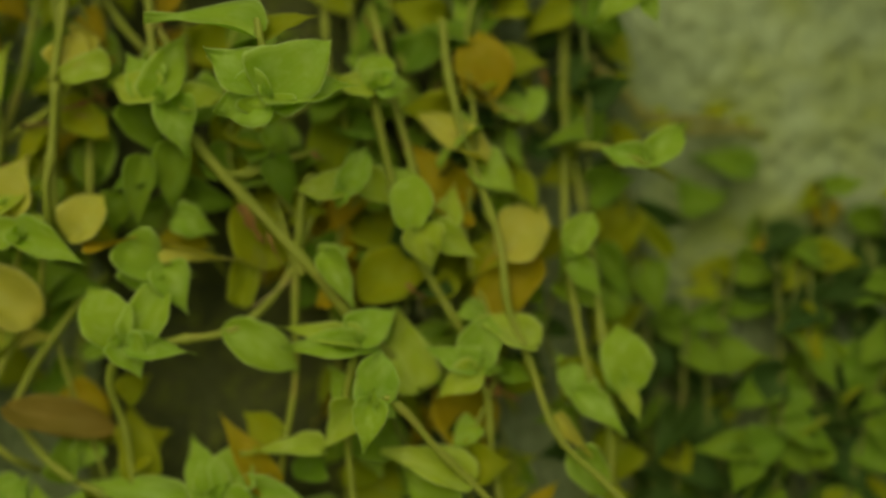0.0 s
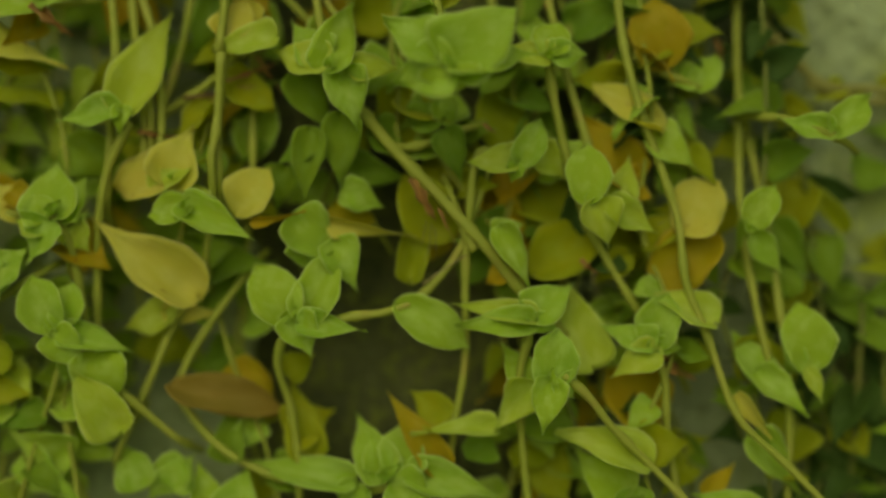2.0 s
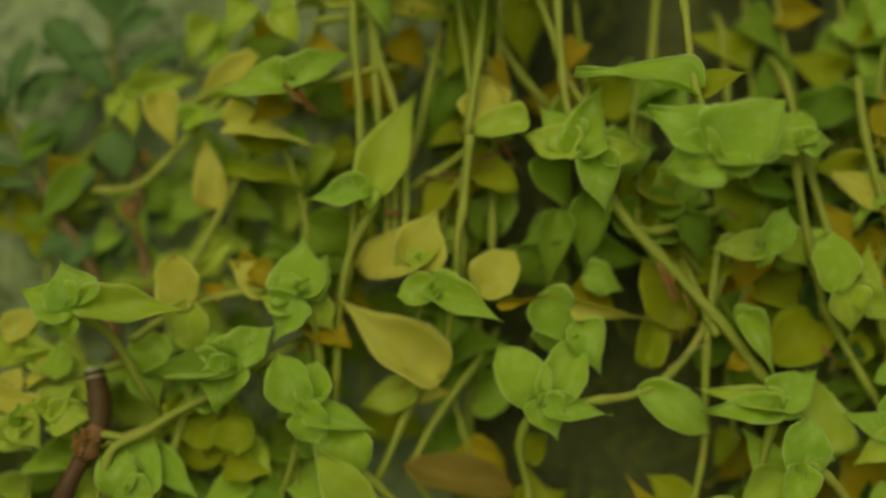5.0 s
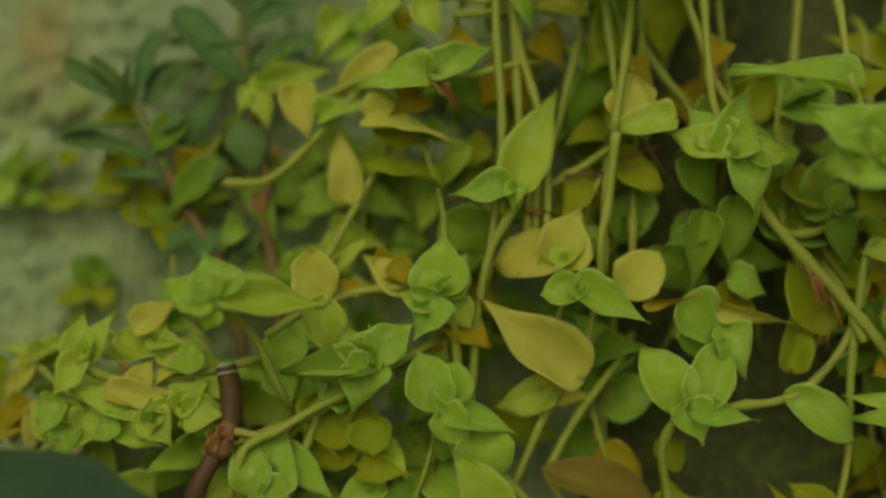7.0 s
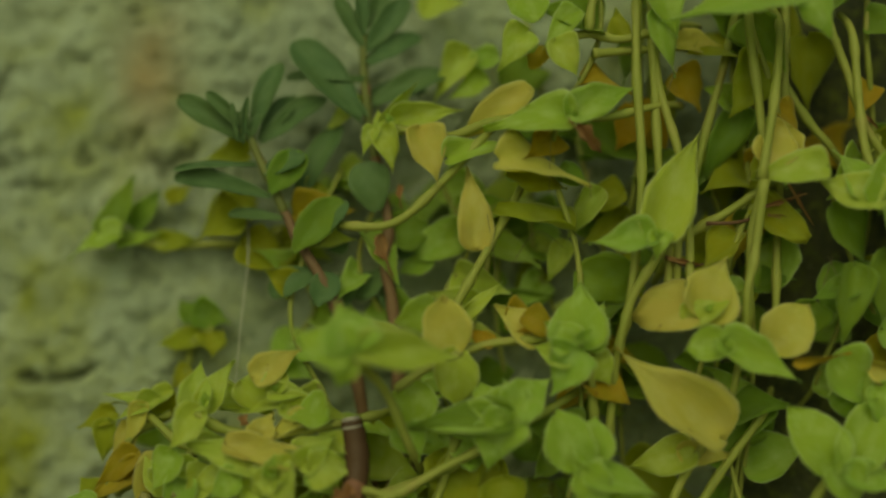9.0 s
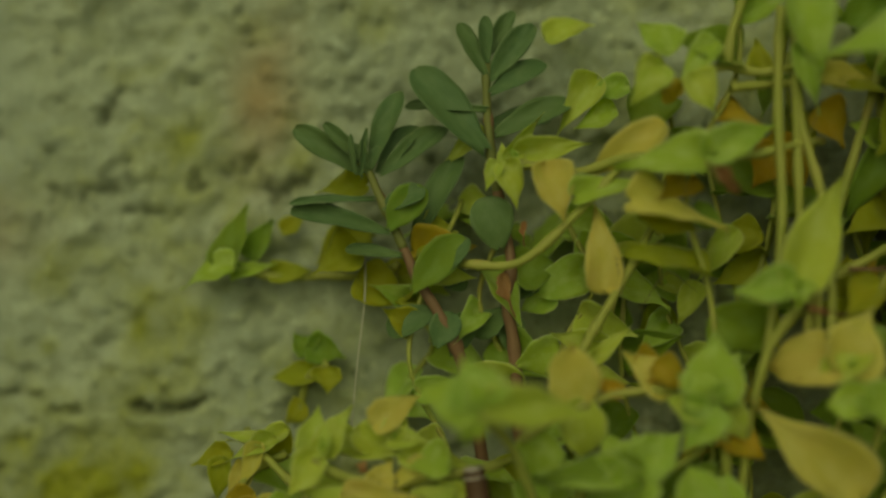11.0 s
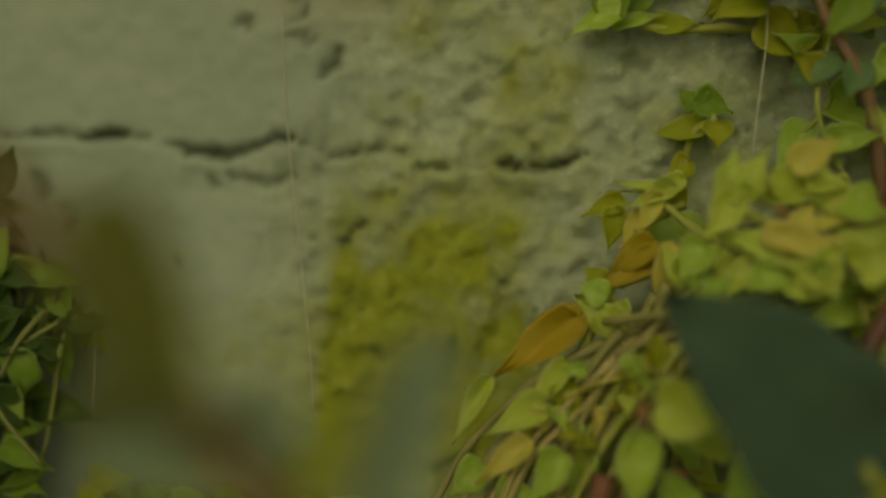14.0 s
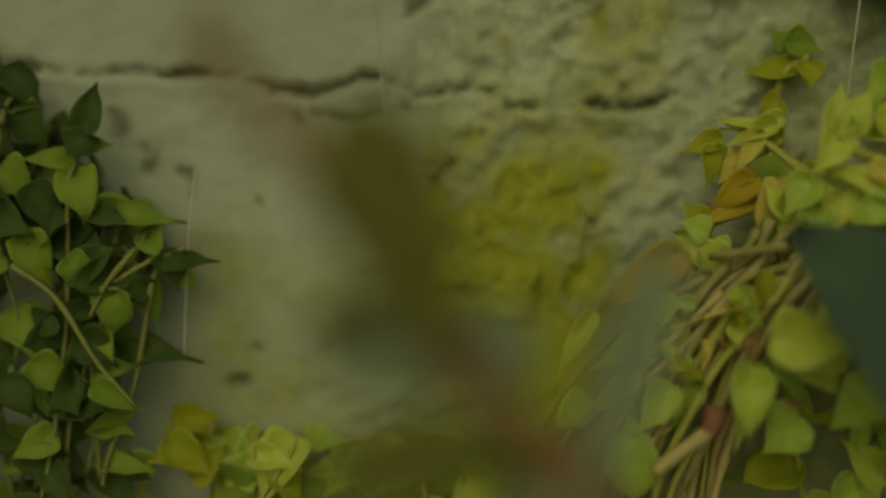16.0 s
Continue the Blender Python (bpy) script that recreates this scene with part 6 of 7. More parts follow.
leaf(v, (-0.1384, 0.3670, 0.7400), (-0.1213, 0.3680, 0.7542), 0.0077, "s", 0, 9)
leaf(v, (-0.1417, 0.3640, 0.7397), (-0.1434, 0.3620, 0.7483), 0.0025, "s", 0, 9)
leaf(v, (-0.1408, 0.3640, 0.7406), (-0.1456, 0.3620, 0.7471), 0.0031, "s", 0, 9)
leaf(v, (-0.1398, 0.3640, 0.7327), (-0.1626, 0.3620, 0.7312), 0.0037, "s", 0, 9)
leaf(v, (-0.1350, 0.3640, 0.7239), (-0.1624, 0.3630, 0.7296), 0.0058, "s", 0, 9)
leaf(v, (-0.1372, 0.3640, 0.7306), (-0.1260, 0.3620, 0.7359), 0.0071, "s", 0, 9)
leaf(v, (-0.1316, 0.3640, 0.7182), (-0.1475, 0.3660, 0.7199), 0.0046, "s", 0, 9)
leaf(v, (-0.1290, 0.3690, 0.7229), (-0.1173, 0.3700, 0.7471), 0.0080, "s", 0, 9)
leaf(v, (-0.1245, 0.3620, 0.7111), (-0.1140, 0.3620, 0.7242), 0.0085, "s", 0, 9)
leaf(v, (-0.1216, 0.3670, 0.7038), (-0.1349, 0.3660, 0.6981), 0.0086, "s", 0, 9)
leaf(v, (-0.1209, 0.3640, 0.6947), (-0.1167, 0.3640, 0.7039), 0.0085, "s", 0, 9)
leaf(v, (-0.1166, 0.3700, 0.6920), (-0.1125, 0.3700, 0.7047), 0.0078, "s", 0, 9)
leaf(v, (-0.1257, 0.3700, 0.7168), (-0.1130, 0.3720, 0.7111), 0.0078, "s", 0, 9)
leaf(v, (-0.1418, 0.3650, 0.7392), (-0.1389, 0.3640, 0.7470), 0.0034, "s", 0, 9)
leaf(v, (-0.1348, 0.3630, 0.7250), (-0.1267, 0.3620, 0.7370), 0.0095, "d", 0, 9)
leaf(v, (-0.1274, 0.3610, 0.7092), (-0.1149, 0.3610, 0.7245), 0.0100, "d", 0, 9)
leaf(v, (-0.1430, 0.3630, 0.7381), (-0.1424, 0.3620, 0.7516), 0.0019, "s", 0, 9)
leaf(v, (-0.1446, 0.3630, 0.7388), (-0.1466, 0.3620, 0.7498), 0.0019, "s", 0, 9)
leaf(v, (-0.1438, 0.3720, 0.7195), (-0.1567, 0.3720, 0.7118), 0.0123, "n")
leaf(v, (-0.1284, 0.3680, 0.7196), (-0.1113, 0.3680, 0.7216), 0.0144, "o", 25)
leaf(v, (-0.1431, 0.3740, 0.7374), (-0.1573, 0.3740, 0.7344), 0.0095, "n")
leaf(v, (-0.1434, 0.3740, 0.7117), (-0.1287, 0.3740, 0.7043), 0.0127, "n")
v = vine("taller shrub shoot with dark blunt leaves and a brown stem", "shrub shoots", "shrub_shoot", "shrub")
stalk(v, [(-0.1116, 0.3700, 0.7718), (-0.1111, 0.3700, 0.7605), (-0.1089, 0.3700, 0.7461), (-0.1055, 0.3700, 0.7303), (-0.1024, 0.3700, 0.7177), (-0.1029, 0.3700, 0.7067), (-0.1004, 0.3720, 0.6951), (-0.0960, 0.3770, 0.6613), (-0.0908, 0.3790, 0.6300)], 0.0016, PINK_STEM, (0.6, 1.25))
stalk(v, [(-0.1118, 0.3695, 0.7722), (-0.1112, 0.3695, 0.7605), (-0.1092, 0.3696, 0.7461), (-0.1068, 0.3699, 0.7360)], 0.0015, GREEN_STEM, (0.7, 0.9))
leaf(v, (-0.1110, 0.3660, 0.7477), (-0.1310, 0.3660, 0.7703), 0.0123, "s", 0, 9)
leaf(v, (-0.1113, 0.3680, 0.7584), (-0.1344, 0.3700, 0.7599), 0.0049, "s", 0, 9)
leaf(v, (-0.1118, 0.3680, 0.7680), (-0.1195, 0.3660, 0.7817), 0.0055, "s", 0, 9)
leaf(v, (-0.1104, 0.3680, 0.7662), (-0.0997, 0.3680, 0.7830), 0.0071, "s", 0, 9)
leaf(v, (-0.1100, 0.3680, 0.7630), (-0.0957, 0.3700, 0.7732), 0.0071, "s", 0, 9)
leaf(v, (-0.1080, 0.3700, 0.7522), (-0.0879, 0.3720, 0.7638), 0.0081, "s", 0, 9)
leaf(v, (-0.1114, 0.3680, 0.7710), (-0.1127, 0.3660, 0.7836), 0.0044, "s", 0, 9)
leaf(v, (-0.1055, 0.3660, 0.7216), (-0.1103, 0.3640, 0.7349), 0.0120, "s", 0, 9)
leaf(v, (-0.1103, 0.3740, 0.7549), (-0.0929, 0.3780, 0.7597), 0.0072, "s", 0, 9)
leaf(v, (-0.1124, 0.3700, 0.7717), (-0.1052, 0.3720, 0.7872), 0.0046, "s", 0, 9)
leaf(v, (-0.1082, 0.3760, 0.7407), (-0.0990, 0.3780, 0.7512), 0.0079, "s", 0, 9)
leaf(v, (-0.1016, 0.3720, 0.7053), (-0.1124, 0.3720, 0.6985), 0.0078, "s", 0, 9)
leaf(v, (-0.0996, 0.3740, 0.6928), (-0.1033, 0.3740, 0.7053), 0.0078, "s", 0, 9)
leaf(v, (-0.1019, 0.3740, 0.7086), (-0.0942, 0.3740, 0.7152), 0.0072, "s", 0, 9)
leaf(v, (-0.0962, 0.3780, 0.7810), (-0.0825, 0.3780, 0.7865), 0.0096, "l")
leaf(v, (-0.1117, 0.3720, 0.7528), (-0.1239, 0.3720, 0.7427), 0.0063, "l")
leaf(v, (-0.1005, 0.3720, 0.7148), (-0.0880, 0.3720, 0.7185), 0.0126, "d")
leaf(v, (-0.0908, 0.3740, 0.7106), (-0.1001, 0.3740, 0.7054), 0.0111, "g")
leaf(v, (-0.1036, 0.3660, 0.7145), (-0.1012, 0.3660, 0.7024), 0.0035, "b", 30, 8)
leaf(v, (-0.0990, 0.3670, 0.7286), (-0.0996, 0.3670, 0.7219), 0.0016, "b", 30, 8)
leaf(v, (-0.0787, 0.3740, 0.7255), (-0.0862, 0.3740, 0.7140), 0.0111, "g")
leaf(v, (-0.0557, 0.3780, 0.7139), (-0.0687, 0.3780, 0.7198), 0.0128, "g")
leaf(v, (-0.0769, 0.3720, 0.7606), (-0.0878, 0.3720, 0.7554), 0.0079, "g")
leaf(v, (-0.0820, 0.3720, 0.7686), (-0.0925, 0.3740, 0.7523), 0.0095, "l")
leaf(v, (-0.0739, 0.3720, 0.7673), (-0.0866, 0.3720, 0.7635), 0.0079, "g")
leaf(v, (-0.0807, 0.3700, 0.6934), (-0.0884, 0.3700, 0.6916), 0.0079, "d")
leaf(v, (-0.0585, 0.3800, 0.7075), (-0.0679, 0.3800, 0.7006), 0.0113, "n")
v = vine("leafy shrub shoot with olive and pale leaves on a brown stem", "shrub shoots", "shrub_shoot", "shrub")
stalk(v, [(-0.1612, 0.2120, 0.0000), (-0.1762, 0.2220, 0.3500), (-0.2125, 0.2293, 0.5900), (-0.2188, 0.2275, 0.5984), (-0.2289, 0.2239, 0.6093), (-0.2404, 0.2185, 0.6226), (-0.2513, 0.2140, 0.6351), (-0.2602, 0.2104, 0.6471), (-0.2707, 0.2095, 0.6570), (-0.2821, 0.2095, 0.6683)], 0.0034, DULL_STEM, (1.2, 0.6))
leaf(v, (-0.2410, 0.2059, 0.6267), (-0.2584, 0.2086, 0.6599), 0.0173, "q", 0, 9)
leaf(v, (-0.2518, 0.2104, 0.6353), (-0.2623, 0.2122, 0.6494), 0.0074, "q", 0, 9)
leaf(v, (-0.2330, 0.2230, 0.6118), (-0.2359, 0.2248, 0.6288), 0.0154, "p", 0, 9)
leaf(v, (-0.2166, 0.2239, 0.6004), (-0.2068, 0.2275, 0.6421), 0.0115, "p", 0, 9)
leaf(v, (-0.2391, 0.2203, 0.6163), (-0.2596, 0.2185, 0.6228), 0.0131, "p", 0, 9)
leaf(v, (-0.2289, 0.2185, 0.6086), (-0.2590, 0.2131, 0.6022), 0.0146, "q", 0, 9)
leaf(v, (-0.2478, 0.2167, 0.6309), (-0.2630, 0.2185, 0.6225), 0.0068, "q", 0, 9)
leaf(v, (-0.2288, 0.2257, 0.6089), (-0.2201, 0.2293, 0.6255), 0.0080, "n", 0, 9)
leaf(v, (-0.2250, 0.2221, 0.6046), (-0.2393, 0.2257, 0.6053), 0.0096, "q", 0, 9)
leaf(v, (-0.2708, 0.2104, 0.6570), (-0.2825, 0.2104, 0.6708), 0.0058, "q", 0, 9)
leaf(v, (-0.2192, 0.2239, 0.5993), (-0.2315, 0.2257, 0.5969), 0.0097, "p", 0, 9)
v = vine("ochre arching stem with small leaves before the wall")
stalk(v, [(0.1501, 0.3720, 0.7423), (0.1588, 0.3740, 0.7339), (0.1694, 0.3760, 0.7245), (0.1854, 0.3780, 0.7235), (0.2050, 0.3800, 0.7190)], 0.0016, OLD_STEM)
stalk(v, [(0.1642, 0.3760, 0.7255), (0.1784, 0.3780, 0.7204), (0.2015, 0.3800, 0.7204)], 0.0016, OLD_STEM)
leaf(v, (0.1608, 0.3740, 0.7319), (0.1496, 0.3740, 0.7396), 0.0077, "n")
leaf(v, (0.1749, 0.3760, 0.7246), (0.1653, 0.3760, 0.7200), 0.0077, "n")
leaf(v, (0.1871, 0.3790, 0.7238), (0.1970, 0.3801, 0.7296), 0.0059, "n")
leaf(v, (0.1961, 0.3790, 0.7217), (0.2034, 0.3800, 0.7264), 0.0042, "n")
leaf(v, (0.1808, 0.3770, 0.7227), (0.1746, 0.3770, 0.7168), 0.0049, "n")
leaf(v, (0.2041, 0.3800, 0.7193), (0.2073, 0.3810, 0.7170), 0.0028, "n")
leaf(v, (0.1445, 0.3660, 0.7566), (0.1283, 0.3660, 0.7465), 0.0108, "n", 0, 2)
leaf(v, (0.1523, 0.3720, 0.7561), (0.1600, 0.3720, 0.7384), 0.0096, "d", 0, 2)
leaf(v, (0.1996, 0.3800, 0.7205), (0.2074, 0.3811, 0.7186), 0.0051, "l")
leaf(v, (0.1796, 0.3799, 0.6976), (0.1974, 0.3821, 0.7034), 0.0137, "d")
leaf(v, (0.2023, 0.3820, 0.7081), (0.1832, 0.3820, 0.7141), 0.0118, "d")
leaf(v, (0.1520, 0.3660, 0.6835), (0.1652, 0.3660, 0.6632), 0.0094, "d", 0, 2)
leaf(v, (0.1551, 0.3660, 0.6629), (0.1536, 0.3671, 0.6776), 0.0094, "d")
leaf(v, (0.2110, 0.3840, 0.6837), (0.1994, 0.3840, 0.6819), 0.0118, "o")
leaf(v, (0.2211, 0.3840, 0.6941), (0.2328, 0.3840, 0.6978), 0.0118, "o")
leaf(v, (0.2040, 0.3781, 0.6698), (0.1901, 0.3759, 0.6624), 0.0136, "d")
leaf(v, (0.2207, 0.3761, 0.6662), (0.2068, 0.3739, 0.6589), 0.0155, "d")
leaf(v, (0.2208, 0.3721, 0.6561), (0.2144, 0.3699, 0.6452), 0.0153, "d")
leaf(v, (0.2345, 0.3721, 0.6527), (0.2260, 0.3699, 0.6381), 0.0153, "d")
leaf(v, (0.2139, 0.3720, 0.6408), (0.2007, 0.3720, 0.6317), 0.0134, "d")
leaf(v, (0.1970, 0.3661, 0.6244), (0.1783, 0.3639, 0.6249), 0.0113, "d")
leaf(v, (0.1961, 0.3641, 0.6234), (0.1899, 0.3619, 0.6111), 0.0131, "d")
leaf(v, (0.1956, 0.3639, 0.6229), (0.2090, 0.3661, 0.6279), 0.0131, "d")
leaf(v, (0.2186, 0.3720, 0.6255), (0.2073, 0.3720, 0.6164), 0.0172, "d")
bud(v, (0.1938, 0.3620, 0.6233), 0.0047, "d")
v = vine("dry brown sheaths along the old joints")
stalk(v, [(-0.0266, 0.3520, 0.7294), (-0.0255, 0.3520, 0.7183), (-0.0250, 0.3520, 0.7073)])
leaf(v, (-0.0278, 0.3500, 0.7102), (-0.0184, 0.3500, 0.7086), 0.0021, "b", 30, 8)
leaf(v, (-0.0253, 0.3590, 0.7305), (-0.0269, 0.3590, 0.7192), 0.0014, "b", 30, 8)
leaf(v, (-0.0039, 0.3540, 0.7248), (0.0104, 0.3540, 0.7295), 0.0019, "b", 30, 8)
leaf(v, (-0.0008, 0.3550, 0.7233), (0.0071, 0.3550, 0.7225), 0.0014, "b", 30, 8)
leaf(v, (0.0048, 0.3550, 0.7313), (0.0119, 0.3550, 0.7201), 0.0013, "b", 30, 8)
leaf(v, (0.0482, 0.3486, 0.6960), (0.0550, 0.3490, 0.6840), 0.0044, "b", 10, 8)
leaf(v, (0.0683, 0.3500, 0.7113), (0.0721, 0.3500, 0.7082), 0.0015, "b", 30, 8)
leaf(v, (0.1009, 0.3580, 0.7263), (0.1015, 0.3580, 0.7152), 0.0017, "b", 30, 8)
leaf(v, (0.1169, 0.3560, 0.6472), (0.1277, 0.3560, 0.6386), 0.0022, "b", 30, 8)
leaf(v, (0.1356, 0.3660, 0.7370), (0.1387, 0.3660, 0.7321), 0.0019, "b", 30, 8)
leaf(v, (0.0232, 0.3520, 0.7512), (0.0279, 0.3520, 0.7464), 0.0013, "b", 30, 8)
leaf(v, (0.0834, 0.3560, 0.7516), (0.0865, 0.3560, 0.7436), 0.0010, "b", 30, 8)
v = vine("broad leaves hanging from above the strands")
stalk(v, [(0.0005, 0.3380, 0.7815), (0.0035, 0.3420, 0.7963), (0.0058, 0.3460, 0.8131)])
leaf(v, (0.0007, 0.3350, 0.7801), (-0.0342, 0.3361, 0.7710), 0.0190, "g")
leaf(v, (0.0004, 0.3360, 0.7798), (0.0116, 0.3360, 0.7674), 0.0143, "g")
v = vine("crowded pale leaves at the low edge of the vine")
stalk(v, [(-0.1269, 0.3540, 0.6556), (-0.1390, 0.3560, 0.6542), (-0.1533, 0.3600, 0.6556), (-0.1637, 0.3640, 0.6624)])
leaf(v, (-0.1407, 0.3490, 0.6574), (-0.1210, 0.3470, 0.6555), 0.0080, "y", 0, 0)
leaf(v, (-0.1624, 0.3639, 0.6678), (-0.1759, 0.3661, 0.6606), 0.0055, "l")
leaf(v, (-0.1632, 0.3659, 0.6666), (-0.1782, 0.3681, 0.6682), 0.0049, "l")
leaf(v, (-0.1660, 0.3640, 0.6660), (-0.1721, 0.3640, 0.6535), 0.0059, "y")
leaf(v, (-0.1086, 0.3490, 0.6580), (-0.1183, 0.3490, 0.6624), 0.0066, "l")
leaf(v, (-0.1601, 0.3680, 0.6702), (-0.1702, 0.3691, 0.6647), 0.0063, "l")
leaf(v, (-0.1406, 0.3510, 0.6496), (-0.1517, 0.3521, 0.6443), 0.0093, "l")
leaf(v, (-0.1362, 0.3480, 0.6472), (-0.1247, 0.3469, 0.6431), 0.0099, "l")
v = vine("thin rootlets and broken stalks at the joints")
stalk(v, [(0.0654, 0.3510, 0.6761), (0.0624, 0.3510, 0.6823), (0.0601, 0.3520, 0.6886)])
rootlet(v, [(0.0510, 0.3480, 0.6669), (0.0567, 0.3480, 0.6709), (0.0632, 0.3490, 0.6750)], 0.000375)
rootlet(v, [(0.0536, 0.3490, 0.6839), (0.0530, 0.3490, 0.6777), (0.0514, 0.3490, 0.6731)], 0.00012)
rootlet(v, [(0.0545, 0.3490, 0.6824), (0.0549, 0.3480, 0.6738)], 0.00012)
rootlet(v, [(0.0523, 0.3500, 0.6847), (0.0505, 0.3500, 0.6778)], 0.00012)
rootlet(v, [(0.0978, 0.3550, 0.6704), (0.1002, 0.3540, 0.6630)], 0.000105)
rootlet(v, [(0.0986, 0.3550, 0.6708), (0.0979, 0.3550, 0.6645)], 0.000105)
rootlet(v, [(0.1160, 0.3530, 0.6826), (0.1203, 0.3520, 0.6849)], 0.000105)
rootlet(v, [(0.0154, 0.3550, 0.7129), (0.0186, 0.3540, 0.7048), (0.0178, 0.3540, 0.6985)], 0.000105)
rootlet(v, [(0.0169, 0.3560, 0.7130), (0.0129, 0.3550, 0.7002)], 0.000105)
leaf(v, (0.0953, 0.3540, 0.6735), (0.1000, 0.3540, 0.6688), 0.0022, "b", 30, 8)
leaf(v, (0.0796, 0.3490, 0.7093), (0.0849, 0.3490, 0.7062), 0.0016, "b", 30, 8)
rootlet(v, [(-0.0597, 0.3500, 0.7422), (-0.0596, 0.3500, 0.7264)], 9.75e-05)
rootlet(v, [(-0.0497, 0.3470, 0.7324), (-0.0488, 0.3480, 0.7251)], 9.75e-05)
rootlet(v, [(-0.0755, 0.3570, 0.7206), (-0.0737, 0.3570, 0.7115), (-0.0726, 0.3570, 0.7028)], 9.75e-05)
rootlet(v, [(-0.0684, 0.3600, 0.7074), (-0.0617, 0.3620, 0.7170), (-0.0539, 0.3620, 0.7127)], 9.75e-05)
rootlet(v, [(-0.0270, 0.3520, 0.7614), (-0.0290, 0.3520, 0.7537)], 0.00012)

# ---- other plants and fibres ----
v = vine("broad dark bluish-green leaf on a thin stalk", "", "broad_leaf_plant", "plant")
stalk(v, [(-0.1201, 0.3135, 0.6096), (-0.1080, 0.3200, 0.5800), (-0.1050, 0.3300, 0.4800), (-0.1000, 0.3300, 0.0)], 0.0012)
leaf(v, (-0.1189, 0.3130, 0.6085), (-0.1656, 0.3190, 0.6437), 0.0430, "k", 0, 12)

cut = vine("brown woody stem cut off at the top", "", "cut_stem", "stem")
part("stump", tube("stump", [(-0.1089, 0.3500, 0.6648), (-0.1075, 0.3500, 0.6589), (-0.1068, 0.3490, 0.6522), (-0.1076, 0.3470, 0.6452)], 0.0028, 0.0033, BARK, 14, 0.12, 6, 91), cut)
part("cut_face", tube("cut_face", [(-0.1091, 0.3500, 0.6656), (-0.1089, 0.3500, 0.6646), (-0.1085, 0.3500, 0.6628)], 0.0021, 0.0030, CUT_WOOD, 14, 0.0, 4, 96), cut, "pale cut face of the stem")
part("joint", tube("joint", [(-0.1070, 0.3475, 0.6485), (-0.1078, 0.3462, 0.6462), (-0.1088, 0.3458, 0.6438), (-0.1098, 0.3462, 0.6410)], 0.0030, 0.0026, PINK_JOINT, 12, 0.4, 5, 97), cut, "pinkish swollen joint")
part("lower_stem", tube("lower_stem", [(-0.1078, 0.3475, 0.6452), (-0.1116, 0.3460, 0.6385), (-0.1152, 0.3450, 0.6303), (-0.1190, 0.3450, 0.6164), (-0.1221, 0.3460, 0.5830)], 0.0026, 0.0024, PURPLE_STEM, 12, 0.15, 6, 95), cut, "purplish lower stem")
for at, to, wide in (((-0.1072, 0.3438, 0.6482), (-0.1092, 0.3428, 0.6425), 0.0036), ((-0.1100, 0.3440, 0.6470), (-0.1122, 0.3430, 0.6420), 0.0030), ((-0.1062, 0.3445, 0.6465), (-0.1056, 0.3432, 0.6418), 0.0026), ((-0.1088, 0.3432, 0.6455), (-0.1104, 0.3424, 0.6392), 0.0034)):
    leaf(cut, at, to, wide, "b", 20, 8, "torn_scale")
for line in ([(-0.1420, 0.3720, 0.7193), (-0.1414, 0.3720, 0.7061), (-0.1423, 0.3710, 0.6882), (-0.1429, 0.3700, 0.6676)], [(-0.2724, 0.3800, 0.7080), (-0.2685, 0.3800, 0.6770), (-0.2619, 0.3780, 0.6414), (-0.2567, 0.3750, 0.6153), (-0.2546, 0.3740, 0.5999)], [(-0.3170, 0.3760, 0.6442), (-0.3172, 0.3740, 0.6255), (-0.3158, 0.3720, 0.5914)]):
    fibre = vine("pale dry root fibre hanging before the wall", "root fibres", "root_fibre", "root")
    part("fibre", tube("fibre", line, 0.0003, 0.0002, PALE_THREAD, 5, 0.2, 6, 92), fibre)
for line in ([(-0.0170, 0.3560, 0.7204), (-0.0086, 0.3550, 0.7210), (0.0009, 0.3560, 0.7243), (0.0082, 0.3560, 0.7298)], [(0.1001, 0.3580, 0.7185), (0.1018, 0.3580, 0.7266), (0.1061, 0.3600, 0.7334)], [(-0.0285, 0.3510, 0.7106), (-0.0221, 0.3510, 0.7083), (-0.0182, 0.3520, 0.7092)]):
    fibre = vine("thin dry reddish root among the stems", "dry roots", "dry_root", "root")
    part("fibre", tube("fibre", line, 0.0006, 0.0003, RED_ROOT, 5, 0.3, 6, 93), fibre)
for line in ([(-0.1751, 0.3430, 0.5955), (-0.1760, 0.3430, 0.5897)],):
    fibre = vine("pinkish swollen joint of a stem", "stem joints", "stem_joint", "stem")
    part("joint", tube("joint", line, 0.0028, 0.0024, PINK_JOINT, 8, 0.2, 6, 94), fibre)


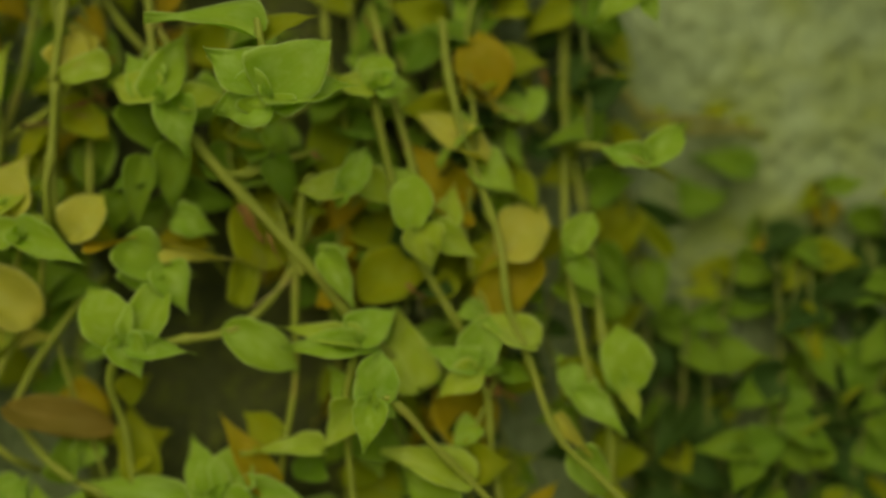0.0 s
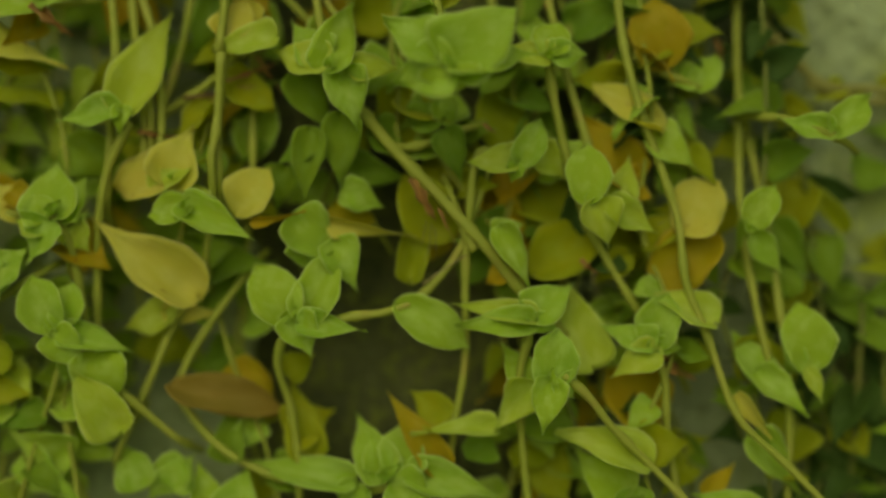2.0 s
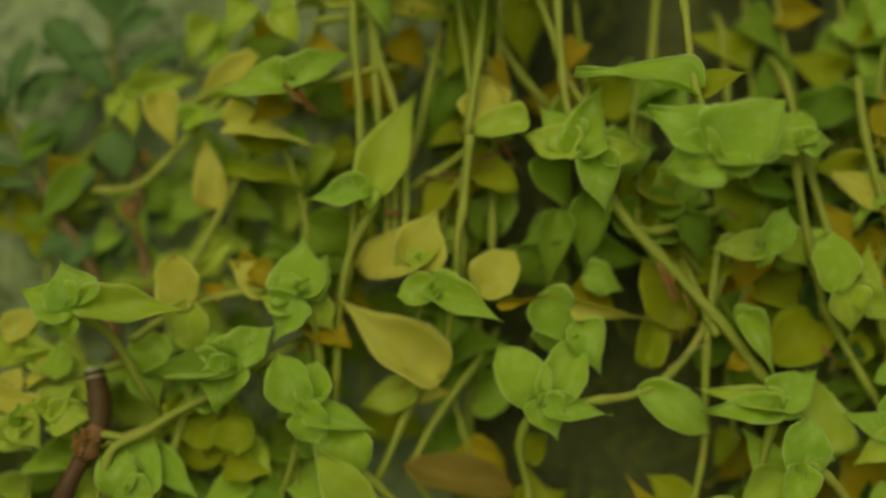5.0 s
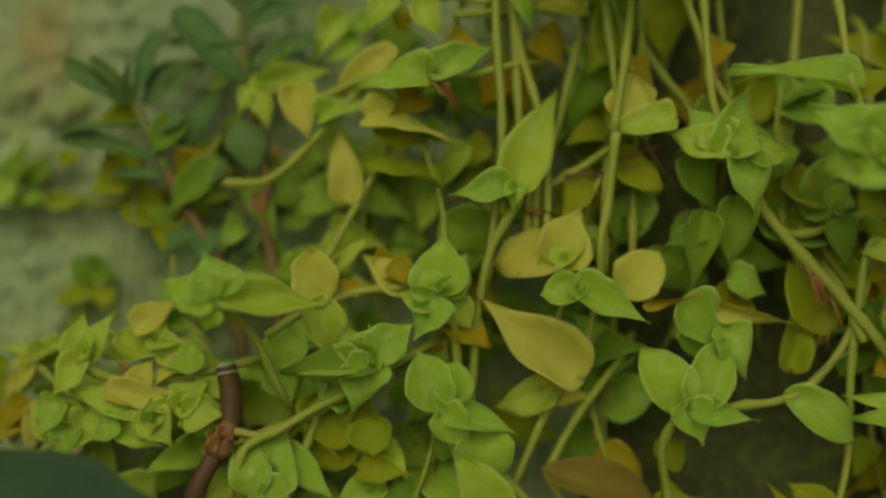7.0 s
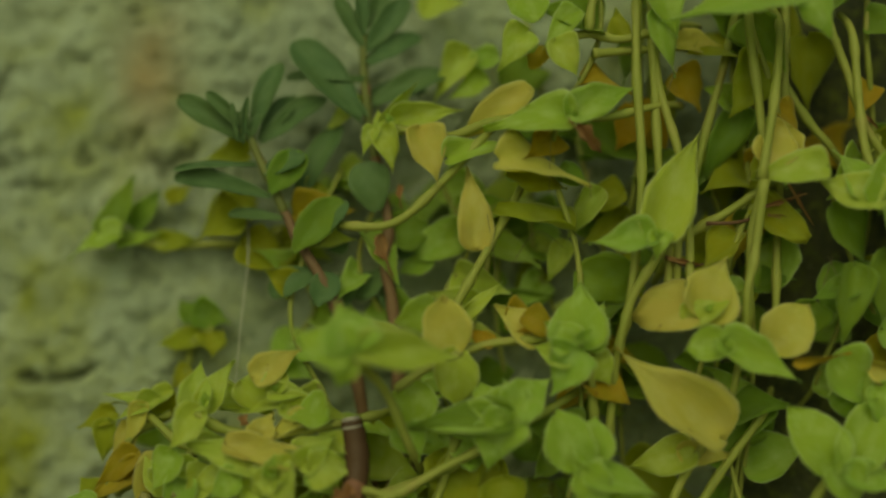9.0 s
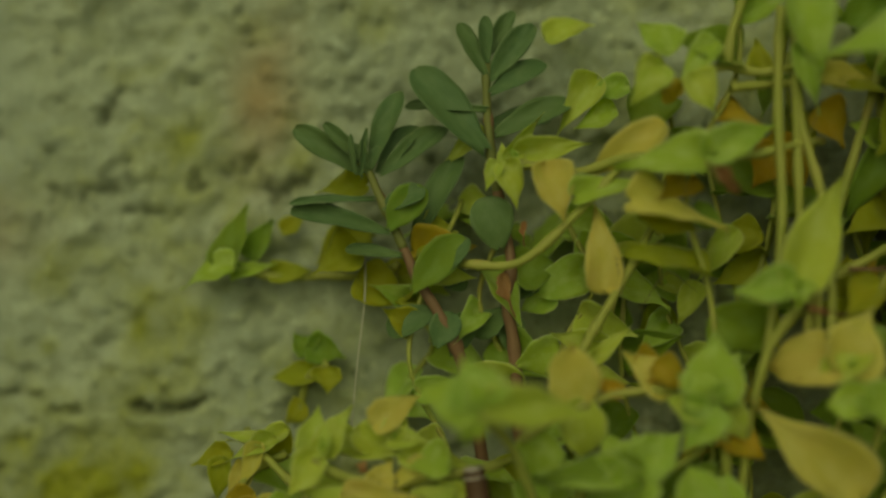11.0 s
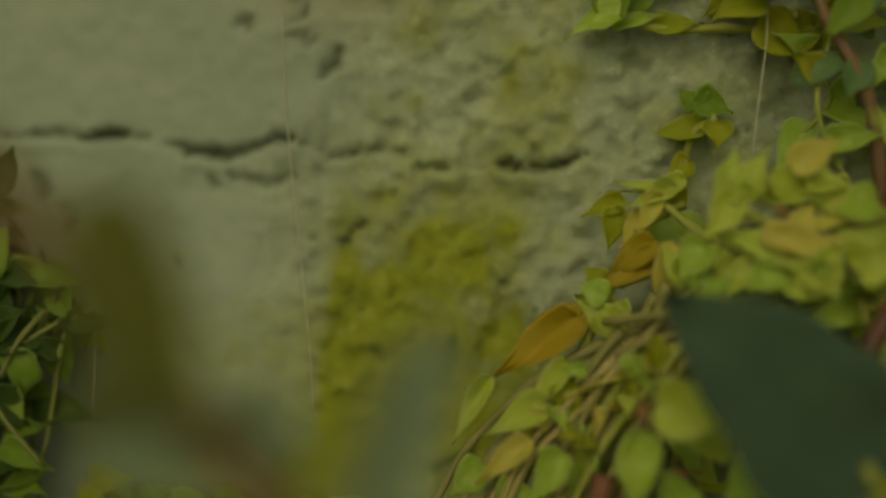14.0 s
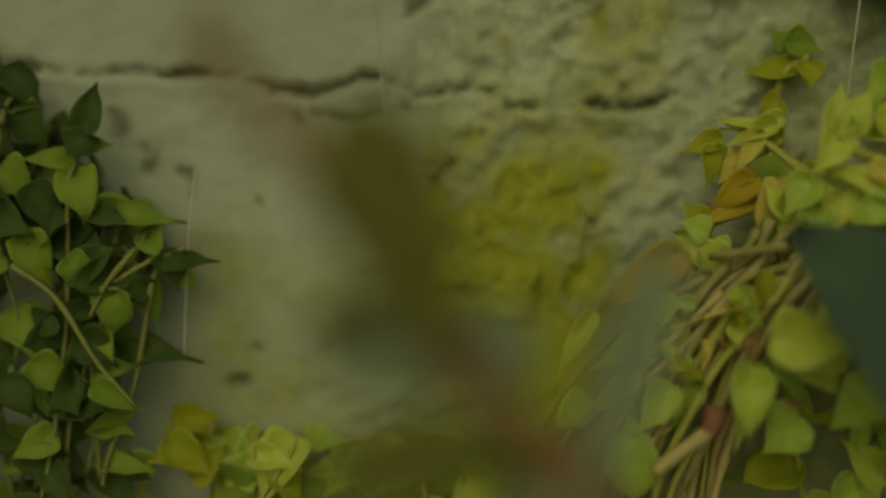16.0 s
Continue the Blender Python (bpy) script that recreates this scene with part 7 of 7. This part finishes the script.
# ---- the inner mass of hanging strands ----
def hanging_strand(x, y, top, bottom, kinds, seed, size=0.019, sway=0.012):
    rng = random.Random(seed)
    n = max(4, int((top - bottom) / 0.03))
    points, px, py = [], x, y
    if top < 0.76:
        points = [(x + 0.003, 0.394, top - 0.004), (x + 0.001, 0.5 * (y + 0.392), top + 0.004)]
    for k in range(n + 1):
        points.append((px, py, top + (bottom - top) * k / n))
        px += rng.uniform(-sway, sway)
        py = min(0.383, max(y - 0.006, py + rng.uniform(-0.006, 0.006)))
    if "e" in kinds:
        plant = vine("hanging vine strand with leaf colours darkened for shade")
    elif "l" in kinds:
        plant = vine("leafy vine strand with fresh green and lime leaves")
    else:
        plant = vine("inner hanging vine strand with olive and deep green leaves")
    # strands with the shade-dark kind take the duller green stem too
    stalk(plant, points, 0.0007, GREEN_STEM if "e" in kinds else None)
    line = smooth_line(points, 8)
    gone, side, step = 0.0, rng.choice((-1, 1)), rng.uniform(0.006, 0.014)
    for a, b in zip(line, line[1:]):
        gone += (b - a).length
        if gone < step:
            continue
        gone, step, side = 0.0, rng.uniform(0.008, 0.017), -side
        out = Vector((side * rng.uniform(0.3, 1.0), -rng.uniform(0.1, 0.8), rng.uniform(-0.9, 0.35))).normalized()
        length = size * rng.uniform(0.65, 1.15)
        tip = b + length * out
        tip.y = min(0.386, max(y - 0.009, tip.y))
        leaf(plant, b, tip, length * rng.uniform(0.55, 0.8), rng.choice(kinds), rng.uniform(-40, 40), rng.randrange(6))
    return plant


RNG = random.Random(11)
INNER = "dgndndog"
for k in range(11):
    # right-hand edge of the curtain; outer strands get darker leaf kinds as shade
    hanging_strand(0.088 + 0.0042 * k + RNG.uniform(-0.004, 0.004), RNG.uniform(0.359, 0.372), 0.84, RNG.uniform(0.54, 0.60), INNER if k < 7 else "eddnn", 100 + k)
for k in range(9):
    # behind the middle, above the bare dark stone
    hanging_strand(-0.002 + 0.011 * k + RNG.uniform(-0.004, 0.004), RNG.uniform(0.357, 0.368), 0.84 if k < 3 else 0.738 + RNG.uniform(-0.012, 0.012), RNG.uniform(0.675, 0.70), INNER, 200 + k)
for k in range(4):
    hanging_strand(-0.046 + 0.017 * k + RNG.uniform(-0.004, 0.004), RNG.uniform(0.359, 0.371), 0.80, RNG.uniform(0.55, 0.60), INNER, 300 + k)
for k in range(8):
    # low mass left of the curtain
    hanging_strand(-0.150 + 0.0135 * k + RNG.uniform(-0.005, 0.005), RNG.uniform(0.366, 0.378), RNG.uniform(0.636, 0.652), 0.53, "lgglgn", 400 + k)
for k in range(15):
    # mass at the far end, its shade put into the leaf colours
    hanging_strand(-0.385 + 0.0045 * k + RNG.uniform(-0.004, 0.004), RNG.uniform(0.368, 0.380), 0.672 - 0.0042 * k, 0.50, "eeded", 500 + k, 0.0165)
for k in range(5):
    # outermost right-hand growth, leaf colours darkened to stand in for shade
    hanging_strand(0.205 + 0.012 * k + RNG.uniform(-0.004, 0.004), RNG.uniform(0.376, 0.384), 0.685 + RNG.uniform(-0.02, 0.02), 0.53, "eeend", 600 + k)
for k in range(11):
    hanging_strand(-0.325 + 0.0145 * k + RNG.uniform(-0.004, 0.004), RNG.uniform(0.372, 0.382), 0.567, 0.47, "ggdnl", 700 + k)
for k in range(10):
    # green growth on the wall beyond the curtain's edge, shade painted by darker leaves
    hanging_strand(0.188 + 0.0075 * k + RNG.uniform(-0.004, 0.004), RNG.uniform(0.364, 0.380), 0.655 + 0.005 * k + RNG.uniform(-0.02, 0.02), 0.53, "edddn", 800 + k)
for k in range(6):
    # crowded low growth in front, at the left foot of the curtain
    hanging_strand(-0.150 + 0.020 * k + RNG.uniform(-0.005, 0.005), RNG.uniform(0.352, 0.360), RNG.uniform(0.632, 0.645), 0.53, "lgglgn", 900 + k)
for k in range(4):
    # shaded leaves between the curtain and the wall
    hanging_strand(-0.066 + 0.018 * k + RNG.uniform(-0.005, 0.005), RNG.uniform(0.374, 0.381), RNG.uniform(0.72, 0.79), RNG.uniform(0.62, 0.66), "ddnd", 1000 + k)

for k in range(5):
    # low growth beside the curtain, its shade put into dark leaf kinds
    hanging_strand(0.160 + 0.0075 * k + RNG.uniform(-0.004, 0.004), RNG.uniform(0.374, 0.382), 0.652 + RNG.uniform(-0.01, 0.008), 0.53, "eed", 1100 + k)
for k in range(6):
    # fresh growth between the shrub shoots and the wall
    hanging_strand(-0.132 + 0.0145 * k + RNG.uniform(-0.004, 0.004), RNG.uniform(0.372, 0.379), 0.722 + RNG.uniform(-0.012, 0.012), 0.655 + RNG.uniform(-0.01, 0.01), "ggdlgn", 1200 + k, 0.017)
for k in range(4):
    # leaves close to the wall, along the curtain's edge, dimmed by darker kinds
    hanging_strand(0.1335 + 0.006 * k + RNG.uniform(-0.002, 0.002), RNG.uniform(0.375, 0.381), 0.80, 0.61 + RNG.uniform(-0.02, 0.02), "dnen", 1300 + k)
